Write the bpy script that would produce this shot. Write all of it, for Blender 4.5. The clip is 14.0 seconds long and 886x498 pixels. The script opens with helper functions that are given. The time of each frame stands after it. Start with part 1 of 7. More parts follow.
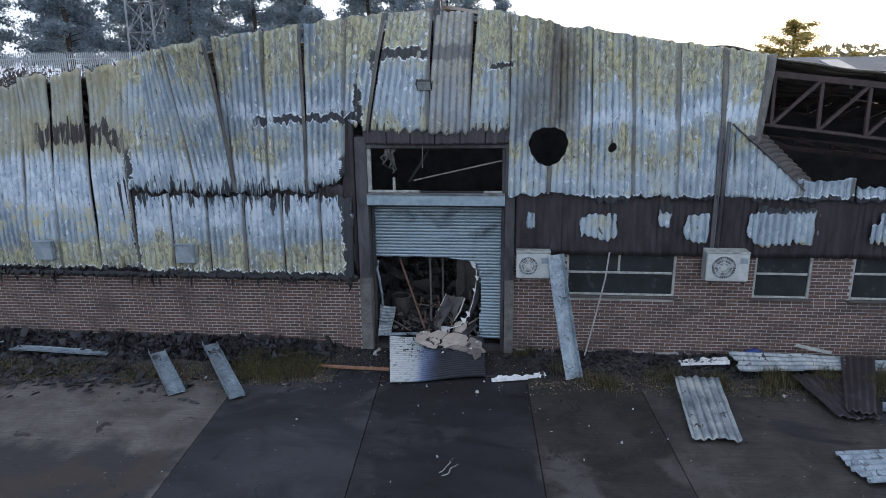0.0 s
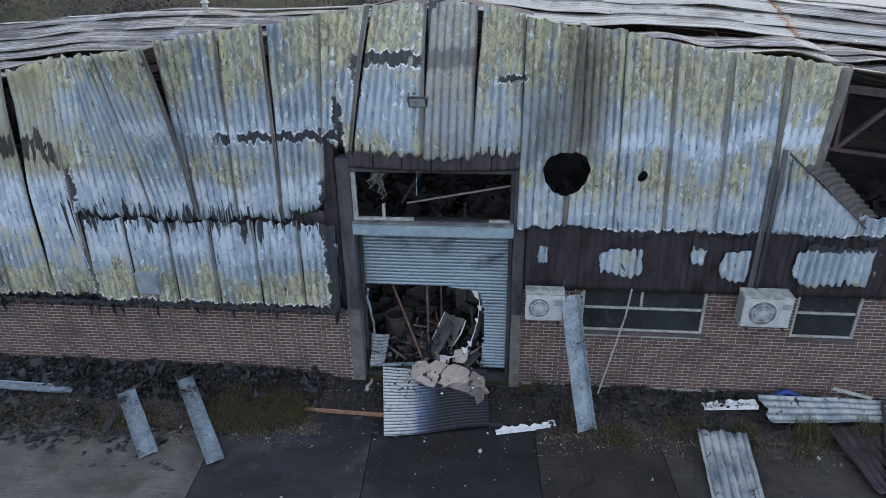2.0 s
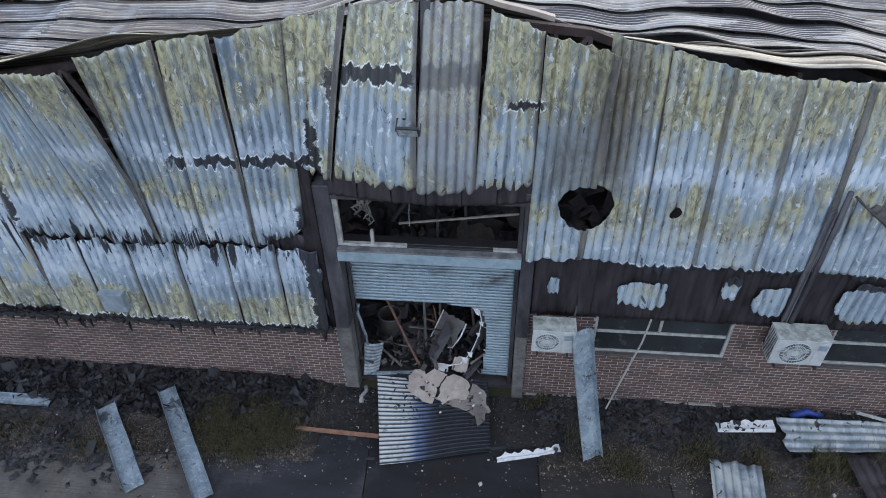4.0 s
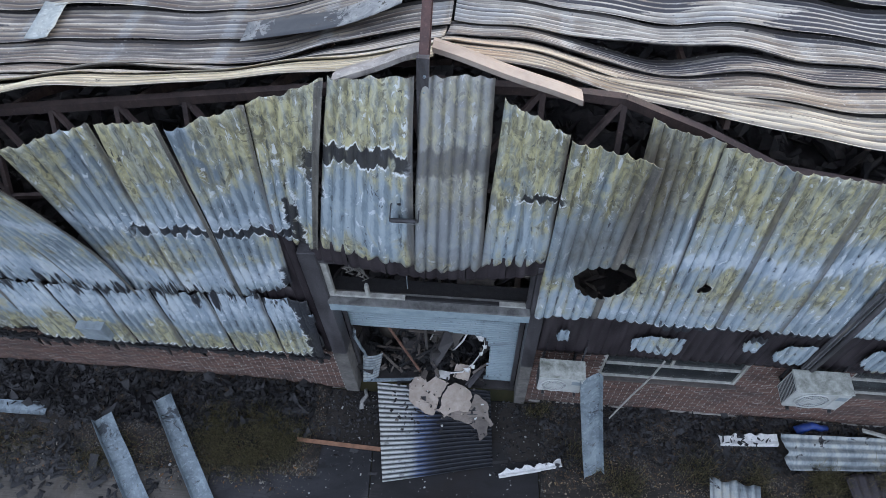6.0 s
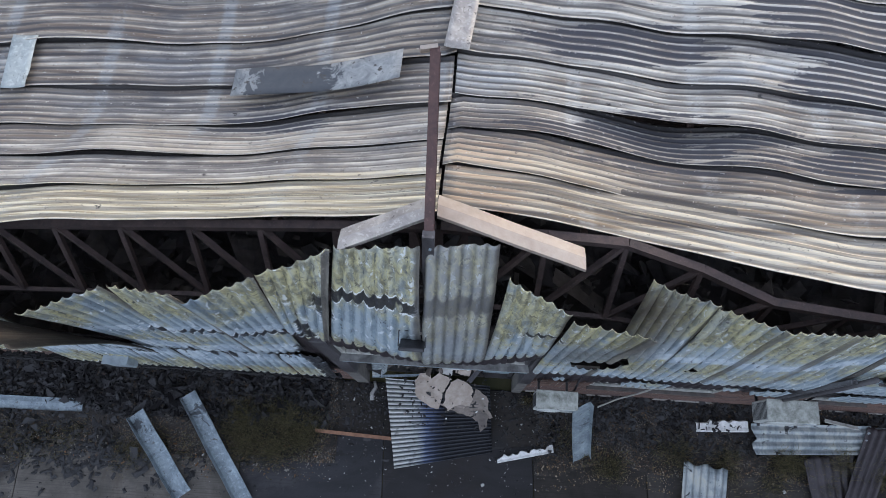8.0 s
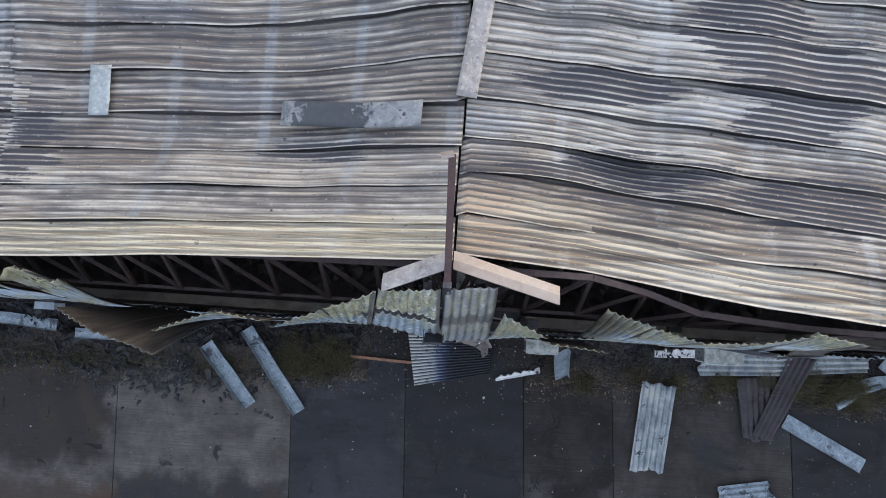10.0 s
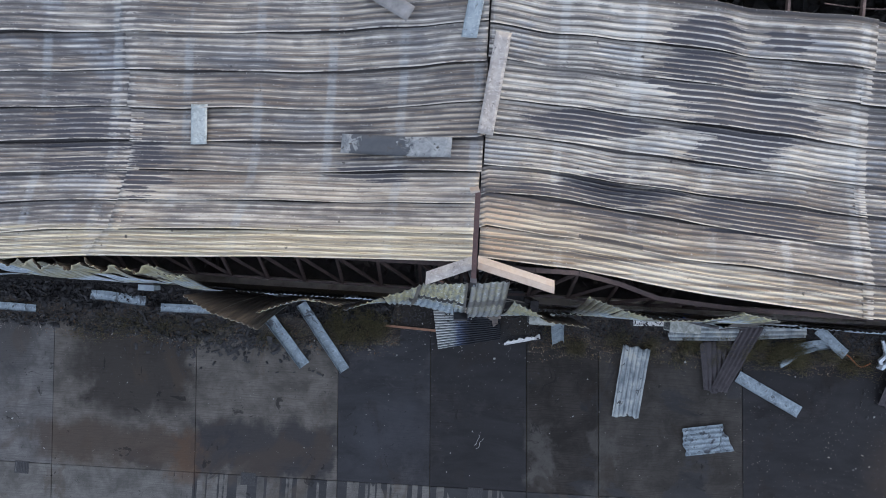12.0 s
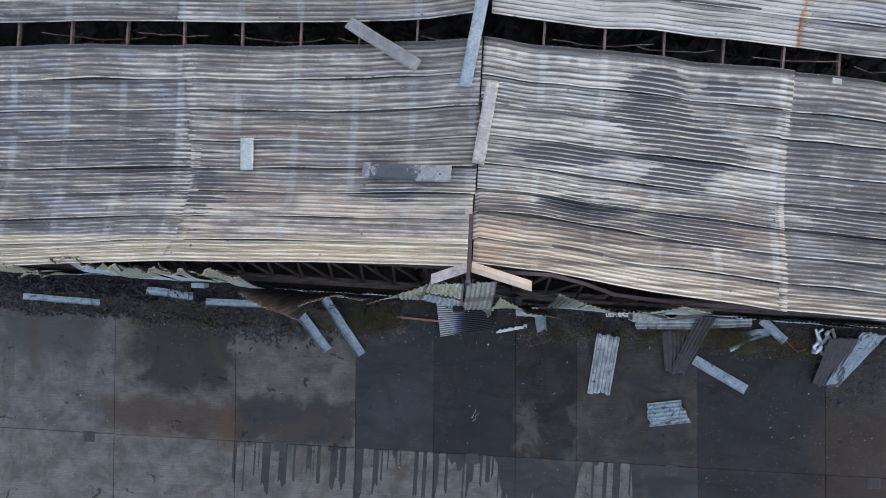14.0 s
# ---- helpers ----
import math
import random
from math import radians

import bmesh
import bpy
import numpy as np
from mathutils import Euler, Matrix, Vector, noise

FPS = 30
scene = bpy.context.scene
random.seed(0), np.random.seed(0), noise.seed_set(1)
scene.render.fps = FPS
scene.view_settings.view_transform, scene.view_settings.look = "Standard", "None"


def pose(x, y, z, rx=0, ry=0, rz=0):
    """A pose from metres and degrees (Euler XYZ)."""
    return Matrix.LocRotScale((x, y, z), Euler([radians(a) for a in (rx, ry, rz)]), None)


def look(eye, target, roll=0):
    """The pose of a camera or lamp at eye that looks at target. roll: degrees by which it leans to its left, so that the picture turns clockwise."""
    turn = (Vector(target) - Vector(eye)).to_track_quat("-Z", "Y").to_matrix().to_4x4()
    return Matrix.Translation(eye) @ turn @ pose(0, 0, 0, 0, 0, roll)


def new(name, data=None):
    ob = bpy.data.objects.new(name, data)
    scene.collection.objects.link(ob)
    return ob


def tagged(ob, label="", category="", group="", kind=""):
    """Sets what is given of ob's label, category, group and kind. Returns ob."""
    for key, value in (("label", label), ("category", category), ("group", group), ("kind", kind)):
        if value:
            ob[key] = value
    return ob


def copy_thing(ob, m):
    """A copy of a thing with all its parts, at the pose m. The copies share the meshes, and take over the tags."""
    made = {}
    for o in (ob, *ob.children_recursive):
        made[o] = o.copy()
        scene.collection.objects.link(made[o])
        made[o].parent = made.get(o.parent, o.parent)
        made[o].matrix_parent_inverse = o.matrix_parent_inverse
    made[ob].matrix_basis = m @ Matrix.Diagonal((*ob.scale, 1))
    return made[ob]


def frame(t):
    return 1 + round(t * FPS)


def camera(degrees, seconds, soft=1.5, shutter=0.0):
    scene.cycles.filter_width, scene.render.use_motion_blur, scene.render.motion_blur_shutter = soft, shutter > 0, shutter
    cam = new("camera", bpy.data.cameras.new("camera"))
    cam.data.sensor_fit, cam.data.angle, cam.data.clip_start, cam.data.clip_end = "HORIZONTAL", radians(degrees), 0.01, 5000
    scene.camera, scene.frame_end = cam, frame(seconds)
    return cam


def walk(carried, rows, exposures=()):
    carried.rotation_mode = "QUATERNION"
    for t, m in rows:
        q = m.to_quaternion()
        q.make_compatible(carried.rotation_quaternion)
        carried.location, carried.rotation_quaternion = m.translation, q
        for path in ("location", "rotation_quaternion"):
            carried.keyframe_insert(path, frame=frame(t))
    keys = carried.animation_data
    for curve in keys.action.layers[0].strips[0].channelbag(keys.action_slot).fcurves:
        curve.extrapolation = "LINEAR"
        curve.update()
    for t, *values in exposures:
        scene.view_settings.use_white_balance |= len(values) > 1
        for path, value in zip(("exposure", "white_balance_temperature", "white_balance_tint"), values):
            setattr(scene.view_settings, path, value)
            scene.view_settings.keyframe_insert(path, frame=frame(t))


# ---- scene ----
cam = camera(68.2, 14.0, soft=0.9)
EXPOSURES = [(0.0, 1.66), (1.5, 1.76), (5.0, 1.93), (6.5, 1.84), (8.0, 1.74), (11.5, 1.66), (14.0, 1.70)]
# seconds, x, y, z, then the turn about x, y and z in degrees
ROWS = [
    (0.0, 1.490, -13.965, 6.261, 74.89, 0.66, 5.71),
    (0.5, 1.435, -13.365, 6.826, 72.90, 0.68, 5.74),
    (1.0, 1.358, -12.656, 7.423, 70.31, 0.73, 5.63),
    (1.5, 1.276, -11.888, 8.028, 67.28, 0.79, 5.47),
    (2.0, 1.208, -11.115, 8.617, 63.98, 0.84, 5.33),
    (2.5, 1.172, -10.388, 9.163, 60.58, 0.88, 5.30),
    (5.0, 0.868, -6.389, 11.447, 41.89, 1.15, 5.24),
    (5.5, 0.790, -5.577, 11.834, 38.00, 1.15, 5.17),
    (6.0, 0.704, -4.756, 12.231, 34.02, 1.15, 5.01),
    (6.5, 0.613, -3.938, 12.650, 30.00, 1.14, 4.79),
    (7.0, 0.523, -3.133, 13.102, 26.01, 1.14, 4.51),
    (7.5, 0.439, -2.352, 13.596, 22.10, 1.14, 4.21),
    (8.0, 0.366, -1.604, 14.143, 18.31, 1.15, 3.91),
    (10.5, 0.006, 0.573, 18.218, 3.39, 1.43, 3.73),
    (11.0, -0.139, 0.715, 19.170, 2.60, 1.45, 3.63),
    (11.5, -0.262, 0.833, 20.118, 1.98, 1.49, 3.57),
    (12.0, -0.355, 0.931, 21.062, 1.52, 1.52, 3.54),
    (12.5, -0.408, 1.016, 22.005, 1.19, 1.57, 3.53),
    (13.0, -0.414, 1.091, 22.946, 0.99, 1.62, 3.52),
    (13.5, -0.362, 1.163, 23.887, 0.88, 1.67, 3.51),
    (14.0, -0.245, 1.236, 24.828, 0.86, 1.73, 3.48),
]
walk(cam, [(t, pose(x, y, z, rx, ry, rz)) for t, x, y, z, rx, ry, rz in ROWS], EXPOSURES)

# ---- world and sun ----
world = bpy.data.worlds.new("world")
scene.world = world
world.use_nodes = True
wn = world.node_tree
sky = wn.nodes.new("ShaderNodeTexSky")
sky.sky_type, sky.sun_disc = "NISHITA", False
SUN_UP, SUN_ROUND = radians(18), radians(40)
sky.sun_elevation, sky.sun_rotation = SUN_UP, SUN_ROUND
sky.air_density, sky.dust_density, sky.ozone_density = 1.0, 3.0, 1.0
deck = wn.nodes.new("ShaderNodeMix")  # thin, even cloud over most of the sky
deck.data_type = "RGBA"
deck.inputs[0].default_value = 0.78
deck.inputs[7].default_value = (2.15, 2.42, 3.08, 1.0)
wn.links.new(sky.outputs["Color"], deck.inputs[6])
wn.links.new(deck.outputs[2], wn.nodes["Background"].inputs["Color"])
wn.nodes["Background"].inputs["Strength"].default_value = 0.15
sun = new("sun", bpy.data.lights.new("sun", "SUN"))
sun.data.energy, sun.data.angle, sun.data.color = 0.22, radians(40), (1.0, 0.94, 0.86)
sun.matrix_world = look((0, 0, 30), (-math.sin(SUN_ROUND) * math.cos(SUN_UP), -math.cos(SUN_ROUND) * math.cos(SUN_UP), 30 - math.sin(SUN_UP)))


# ---- materials ----
class Nodes:
    """A short way to write node materials."""

    def __init__(self, name, rough=0.7, metal=0.0):
        self.mat = bpy.data.materials.new(name)
        self.mat.use_nodes = True
        self.tree = self.mat.node_tree
        self.out = self.tree.nodes["Principled BSDF"]
        self.out.inputs["Roughness"].default_value = rough
        self.out.inputs["Metallic"].default_value = metal
        geo = self.add("ShaderNodeNewGeometry")
        self.pos = geo.outputs["Position"]
        self.island = geo.outputs["Random Per Island"]
        self.rand = self.add("ShaderNodeObjectInfo").outputs["Random"]
        self.obj = self.add("ShaderNodeTexCoord").outputs["Object"]

    def add(self, kind):
        return self.tree.nodes.new(kind)

    def link(self, a, b):
        if isinstance(a, (int, float)):
            b.default_value = a
        elif isinstance(a, tuple):
            b.default_value = (*a, 1.0) if len(a) == 3 and len(b.default_value) == 4 else a
        else:
            self.tree.links.new(a, b)

    def scaled(self, vec, s, shift=None):
        n = self.add("ShaderNodeMapping")
        n.inputs["Scale"].default_value = s
        self.link(vec, n.inputs["Vector"])
        if shift is not None:
            m = self.add("ShaderNodeMath")
            m.operation = "MULTIPLY"
            self.link(shift, m.inputs[0])
            m.inputs[1].default_value = 37.0
            c = self.add("ShaderNodeCombineXYZ")
            for k in range(3):
                self.link(m.outputs[0], c.inputs[k])
            self.link(c.outputs[0], n.inputs["Location"])
        return n.outputs[0]

    def noise(self, vec, scale, detail=4.0, rough=0.6, warp=0.0):
        n = self.add("ShaderNodeTexNoise")
        n.inputs["Scale"].default_value, n.inputs["Detail"].default_value = scale, detail
        n.inputs["Roughness"].default_value, n.inputs["Distortion"].default_value = rough, warp
        self.link(vec, n.inputs["Vector"])
        return n.outputs["Fac"]

    def ramp(self, fac, *stops):
        n = self.add("ShaderNodeValToRGB")
        e = n.color_ramp.elements
        while len(e) < len(stops):
            e.new(0.5)
        for el, (at, col) in zip(e, stops):
            el.position = at
            el.color = (col, col, col, 1) if isinstance(col, (int, float)) else (*col, 1)
        self.link(fac, n.inputs["Fac"])
        return n.outputs["Color"]

    def mix(self, fac, a, b, how="MIX"):
        n = self.add("ShaderNodeMix")
        n.data_type, n.blend_type = "RGBA", how
        self.link(fac, n.inputs[0])
        self.link(a, n.inputs[6])
        self.link(b, n.inputs[7])
        return n.outputs[2]

    def math(self, op, a, b=0.0, c=0.0):
        n = self.add("ShaderNodeMath")
        n.operation = op
        for k, v in enumerate((a, b, c)):
            self.link(v, n.inputs[k])
        return n.outputs[0]

    def stored(self, key):
        n = self.add("ShaderNodeAttribute")
        n.attribute_name = key
        return n.outputs["Fac"]

    def step(self, v, a, b):
        n = self.add("ShaderNodeMapRange")
        n.interpolation_type = "SMOOTHSTEP"
        n.inputs["From Min"].default_value, n.inputs["From Max"].default_value = a, b
        self.link(v, n.inputs["Value"])
        return n.outputs["Result"]

    def band(self, v, a, b, soft):
        return self.math("MULTIPLY", self.step(v, a - soft, a + soft), self.math("SUBTRACT", 1.0, self.step(v, b - soft, b + soft)))

    def times(self, *v):
        out = v[0]
        for w in v[1:]:
            out = self.math("MULTIPLY", out, w)
        return out

    def axis(self, vec, k):
        n = self.add("ShaderNodeSeparateXYZ")
        self.link(vec, n.inputs[0])
        return n.outputs[k]

    def done(self, colour, rough=None, bump=None, depth=0.01, strength=0.5):
        self.link(colour, self.out.inputs["Base Color"])
        if rough is not None:
            self.link(rough, self.out.inputs["Roughness"])
        if bump is not None:
            n = self.add("ShaderNodeBump")
            n.inputs["Distance"].default_value, n.inputs["Strength"].default_value = depth, strength
            self.link(bump, n.inputs["Height"])
            self.link(n.outputs[0], self.out.inputs["Normal"])
        return self.mat


def scorched_cladding():
    """Pale blue coated steel: streaked, with ochre bloom in bands, chalky scallops, burn spots and tar runs."""
    n = Nodes("scorched_cladding", 0.5, 0.12)
    x, z = n.axis(n.pos, 0), n.axis(n.pos, 2)
    rib, across = n.stored("rib"), n.stored("across")
    low = n.noise(n.scaled(n.pos, (1.0, 1.0, 0.7)), 0.9, 4, 0.6, 0.5)
    mid = n.noise(n.scaled(n.pos, (2.4, 2.4, 1.1)), 1.6, 6, 0.66, 0.9)
    streak = n.noise(n.scaled(n.pos, (10.0, 5.0, 0.8)), 1.0, 5, 0.62, 0.7)
    fine = n.noise(n.scaled(n.pos, (1.0, 1.0, 0.5)), 9.0, 5, 0.66, 1.0)
    off = n.math("SUBTRACT", n.rand, 0.5)
    wander = n.math("MULTIPLY", n.math("SUBTRACT", n.noise(n.scaled(n.pos, (0.7, 1.0, 0.12)), 1.0, 4), 0.5), 1.0)
    zs = n.math("ADD", n.math("ADD", z, n.math("MULTIPLY", rib, -0.11)), n.math("ADD", wander, n.math("MULTIPLY", off, 0.14)))
    tone = n.math("ADD", n.mix(0.6, low, mid), n.math("MULTIPLY", off, 0.16))
    col = n.ramp(tone, (0.34, (0.17, 0.215, 0.25)), (0.47, (0.25, 0.315, 0.36)), (0.57, (0.345, 0.42, 0.47)), (0.70, (0.50, 0.575, 0.615)))
    # rib relief put into the colour: shade painted in the troughs
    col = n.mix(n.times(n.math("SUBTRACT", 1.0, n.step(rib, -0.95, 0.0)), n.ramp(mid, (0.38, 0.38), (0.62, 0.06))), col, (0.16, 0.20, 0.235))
    col = n.mix(n.ramp(streak, (0.36, 0.75), (0.44, 0.0)), col, (0.14, 0.175, 0.20))
    # painted highlight along the crests, broken up by noise
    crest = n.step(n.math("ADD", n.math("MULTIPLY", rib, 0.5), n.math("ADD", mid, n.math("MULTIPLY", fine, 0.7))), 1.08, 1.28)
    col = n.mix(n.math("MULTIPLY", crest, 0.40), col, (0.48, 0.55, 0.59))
    # narrow groove shade, painted too
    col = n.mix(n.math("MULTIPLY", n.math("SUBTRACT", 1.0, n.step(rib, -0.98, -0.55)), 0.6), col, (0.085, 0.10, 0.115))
    # ochre bloom in bands across the sheets
    bands = n.ramp(n.math("DIVIDE", zs, 8.0), (0.24, 0.95), (0.305, 0.8), (0.335, 0.0), (0.50, 0.1), (0.59, 0.55), (0.65, 0.4), (0.685, 0.05), (0.74, 0.3), (0.80, 0.75), (0.90, 0.9))
    east = n.times(n.step(x, 4.3, 5.4), n.step(z, 5.6, 6.1))
    heat = n.math("ADD", n.math("ADD", n.mix(0.5, low, mid), n.math("MULTIPLY", bands, 0.23)), n.math("ADD", n.math("MULTIPLY", off, 0.06), n.math("MULTIPLY", east, 0.07)))
    bloom = n.step(heat, 0.55, 0.68)
    ochre = n.mix(n.ramp(fine, (0.40, 0.0), (0.60, 1.0)), (0.17, 0.155, 0.085), (0.52, 0.475, 0.25))
    col = n.mix(n.times(bloom, n.ramp(streak, (0.36, 0.45), (0.55, 0.9))), col, ochre)
    spots = n.noise(n.scaled(n.pos, (1.0, 1.0, 0.5)), 8.0, 3, 0.55, 1.5)
    rash = n.step(heat, 0.60, 0.66)
    col = n.mix(n.times(n.band(spots, 0.575, 0.605, 0.02), rash, 0.28), col, (0.60, 0.60, 0.53))
    col = n.mix(n.times(n.step(spots, 0.60, 0.64), rash, 0.65), col, (0.10, 0.095, 0.07))
    # chalky scoured bands with scalloped edges
    scour = n.math("MAXIMUM", n.times(n.band(zs, 5.20, 5.52, 0.05), n.step(x, 2.4, 3.0)), n.times(n.band(zs, 3.95, 4.45, 0.08), n.math("SUBTRACT", 0.9, n.math("MULTIPLY", n.step(x, 1.3, 1.6), 0.5))))
    scour = n.math("MAXIMUM", scour, n.times(n.band(zs, 2.85, 3.55, 0.10), n.band(x, -7.0, -1.8, 0.2), 0.8))
    scour = n.math("MAXIMUM", scour, n.times(n.band(zs, 3.25, 4.15, 0.12), n.math("SUBTRACT", 1.0, n.step(x, -7.2, -6.9))))
    scour = n.math("MAXIMUM", scour, n.times(n.band(zs, 5.35, 5.62, 0.04), n.band(x, -5.6, -1.9, 0.2), 0.8))
    col = n.mix(n.times(scour, n.step(n.math("ADD", fine, n.math("MULTIPLY", rib, 0.10)), 0.36, 0.46), 0.9), col, n.mix(n.step(mid, 0.35, 0.65), (0.33, 0.41, 0.49), (0.62, 0.69, 0.74)))
    flecks = n.noise(n.scaled(n.pos, (1.6, 1.0, 0.6)), 6.0, 4, 0.6, 1.2)
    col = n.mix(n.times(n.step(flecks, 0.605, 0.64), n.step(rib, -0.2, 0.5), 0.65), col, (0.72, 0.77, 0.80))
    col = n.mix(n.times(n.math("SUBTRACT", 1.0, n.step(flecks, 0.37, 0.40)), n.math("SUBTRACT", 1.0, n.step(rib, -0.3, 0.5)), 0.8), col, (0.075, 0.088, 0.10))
    # browned sheets towards the far left, with black runs
    west = n.math("SUBTRACT", 1.0, n.step(n.math("ADD", x, n.math("MULTIPLY", wander, 0.6)), -7.5, -6.7))
    col = n.mix(n.times(west, n.step(zs, 4.2, 4.7), n.ramp(mid, (0.36, 0.95), (0.62, 0.45))), col, n.mix(fine, (0.15, 0.135, 0.08), (0.46, 0.42, 0.26)))
    col = n.mix(n.times(west, n.band(zs, 2.65, 3.35, 0.12), n.step(mid, 0.52, 0.58), 0.7), col, (0.47, 0.42, 0.22))
    runs = n.math("ADD", z, n.math("MULTIPLY", n.noise(n.scaled(n.pos, (7.0, 1.0, 0.3)), 1.0, 3), 1.1))
    col = n.mix(n.times(n.band(x, -9.4, -7.2, 0.15), n.band(runs, 5.30, 5.75, 0.02), n.step(streak, 0.40, 0.44)), col, (0.035, 0.03, 0.026))
    # smoky plume over the round hole, and the sooted sheet at the peak
    drift = n.math("ADD", x, n.math("MULTIPLY", wander, 0.4))
    plume = n.math("MAXIMUM", n.times(n.band(drift, 2.20, 2.95, 0.30), n.band(z, 5.0, 7.1, 0.4)), n.times(n.band(drift, 1.55, 2.5, 0.3), n.band(z, 4.95, 6.2, 0.5), 0.75))
    col = n.mix(n.times(plume, n.ramp(mid, (0.35, 1.0), (0.62, 0.72))), col, n.mix(fine, (0.060, 0.052, 0.040), (0.17, 0.15, 0.11)))
    col = n.mix(n.times(n.band(x, -0.22, 0.75, 0.06), n.step(z, 4.6, 4.9), n.ramp(mid, (0.4, 0.8), (0.6, 0.45))), col, n.mix(n.step(rib, -0.4, 0.8), (0.085, 0.085, 0.09), (0.23, 0.235, 0.24)))
    # brown grime along the side laps
    rim = n.math("ADD", across, n.math("MULTIPLY", n.math("SUBTRACT", n.noise(n.scaled(n.pos, (1.0, 1.0, 0.5)), 1.2, 4), 0.5), 0.22))
    col = n.mix(n.times(n.step(rim, 0.90, 0.97), 0.75), col, n.mix(fine, (0.06, 0.055, 0.05), (0.17, 0.155, 0.13)))
    # wavy tar runs with blobbed edges and a chalky rim
    blobs = n.math("ADD", n.math("MULTIPLY", n.math("SUBTRACT", n.noise(n.scaled(n.pos, (2.6, 1.0, 0.2)), 1.6, 3), 0.5), 0.34), n.math("MULTIPLY", n.math("SUBTRACT", n.noise(n.scaled(n.pos, (8.0, 1.0, 4.0)), 1.0, 3), 0.5), 0.24))
    ripple = n.math("ADD", n.math("ADD", z, blobs), n.math("MULTIPLY", rib, 0.012))
    sway = n.math("ADD", x, n.math("MULTIPLY", n.math("SUBTRACT", n.noise(n.scaled(n.pos, (2.0, 1.0, 3.0)), 1.3, 4, 0.7), 0.5), 0.5))
    broken = n.step(n.noise(n.scaled(n.pos, (1.9, 1.0, 0.7)), 1.2, 3), 0.34, 0.39)
    tar_and_gap = []
    for grow in (0.0, 0.03):
        g = grow
        t = n.times(n.band(ripple, 5.27 - g, 5.42 + g, 0.012), n.band(sway, -4.0 - g, -1.7, 0.05), broken)
        t = n.math("MAXIMUM", t, n.times(n.band(ripple, 6.55 - g, 6.75 + g, 0.012), n.band(sway, -1.45 - g, -0.25 + g, 0.05), broken))
        t = n.math("MAXIMUM", t, n.times(n.band(ripple, 6.33 - g, 6.42 + g, 0.012), n.band(sway, 1.05 - g, 1.5 + g, 0.05)))
        t = n.math("MAXIMUM", t, n.times(n.band(sway, -1.80 - g, -1.66 + g, 0.02), n.band(ripple, 4.9, 6.3, 0.1), n.step(n.noise(n.scaled(n.pos, (3.0, 1.0, 1.0)), 1.7, 3), 0.43, 0.47)))
        t = n.math("MAXIMUM", t, n.times(n.band(sway, -1.42 - g, -1.33 + g, 0.02), n.band(ripple, 6.0, 6.75, 0.1), 0.9))
        # the dark gap between two sheets, painted on as a black strip
        t = n.math("MAXIMUM", t, n.times(n.band(sway, -7.12 - g, -6.98 + g, 0.02), n.band(ripple, 1.7, 4.7, 0.1), broken))
        t = n.math("MAXIMUM", t, n.times(n.band(ripple, 1.5, 1.93 + g, 0.012), n.math("SUBTRACT", 1.0, n.step(x, -1.8, -1.7))))
        t = n.math("MAXIMUM", t, n.times(n.band(ripple, 3.4, 3.70 + g, 0.012), n.step(x, 1.4, 1.5)))
        t = n.math("MAXIMUM", t, n.times(n.band(sway, -2.16 - g, -1.5, 0.02), n.band(ripple, 1.7, 4.6, 0.1), broken))
        tar_and_gap.append(t)
    runs = n.times(n.band(n.math("ADD", z, n.math("MULTIPLY", n.noise(n.scaled(n.pos, (6.0, 1.0, 0.25)), 1.0, 3), 1.6)), 4.28, 4.70, 0.03), n.band(sway, -7.0, -1.7, 0.05), n.step(streak, 0.47, 0.50))
    col = n.mix(n.times(n.math("SUBTRACT", tar_and_gap[1], tar_and_gap[0]), n.step(fine, 0.46, 0.50), 0.9), col, (0.78, 0.82, 0.84))
    col = n.mix(n.times(n.band(x, -0.25, 0.7, 0.02), n.band(ripple, 6.52, 6.80, 0.03), 0.65), col, (0.07, 0.068, 0.072))
    col = n.mix(n.math("MULTIPLY", n.math("MAXIMUM", tar_and_gap[0], runs), 0.96), col, (0.024, 0.025, 0.03))
    col = n.mix(n.times(n.step(n.noise(n.scaled(n.pos, (2.4, 2.4, 0.9)), 1.7, 5, 0.66, 1.0), 0.665, 0.685), 0.9), col, (0.04, 0.042, 0.048))
    bump = n.mix(0.6, fine, n.noise(n.scaled(n.pos, (24.0, 10.0, 4.0)), 1.0, 4, 0.6))
    return n.done(col, n.ramp(fine, (0.38, 0.34), (0.62, 0.7)), bump, 0.02, 0.7)


def soot_steel(name, dark, light, rough=0.6):
    n = Nodes(name, rough, 0.1)
    a = n.noise(n.scaled(n.pos, (3.0, 3.0, 0.8)), 1.6, 6, 0.7, 0.4)
    col = n.mix(n.ramp(a, (0.35, 0.0), (0.75, 1.0)), dark, light)
    col = n.mix(n.ramp(n.noise(n.pos, 23.0, 4), (0.6, 0.0), (0.75, 0.5)), col, tuple(1.8 * c for c in light))
    return n.done(col, n.ramp(a, (0.3, rough - 0.15), (0.8, rough + 0.15)), n.noise(n.pos, 30.0, 4), 0.006, 0.5)


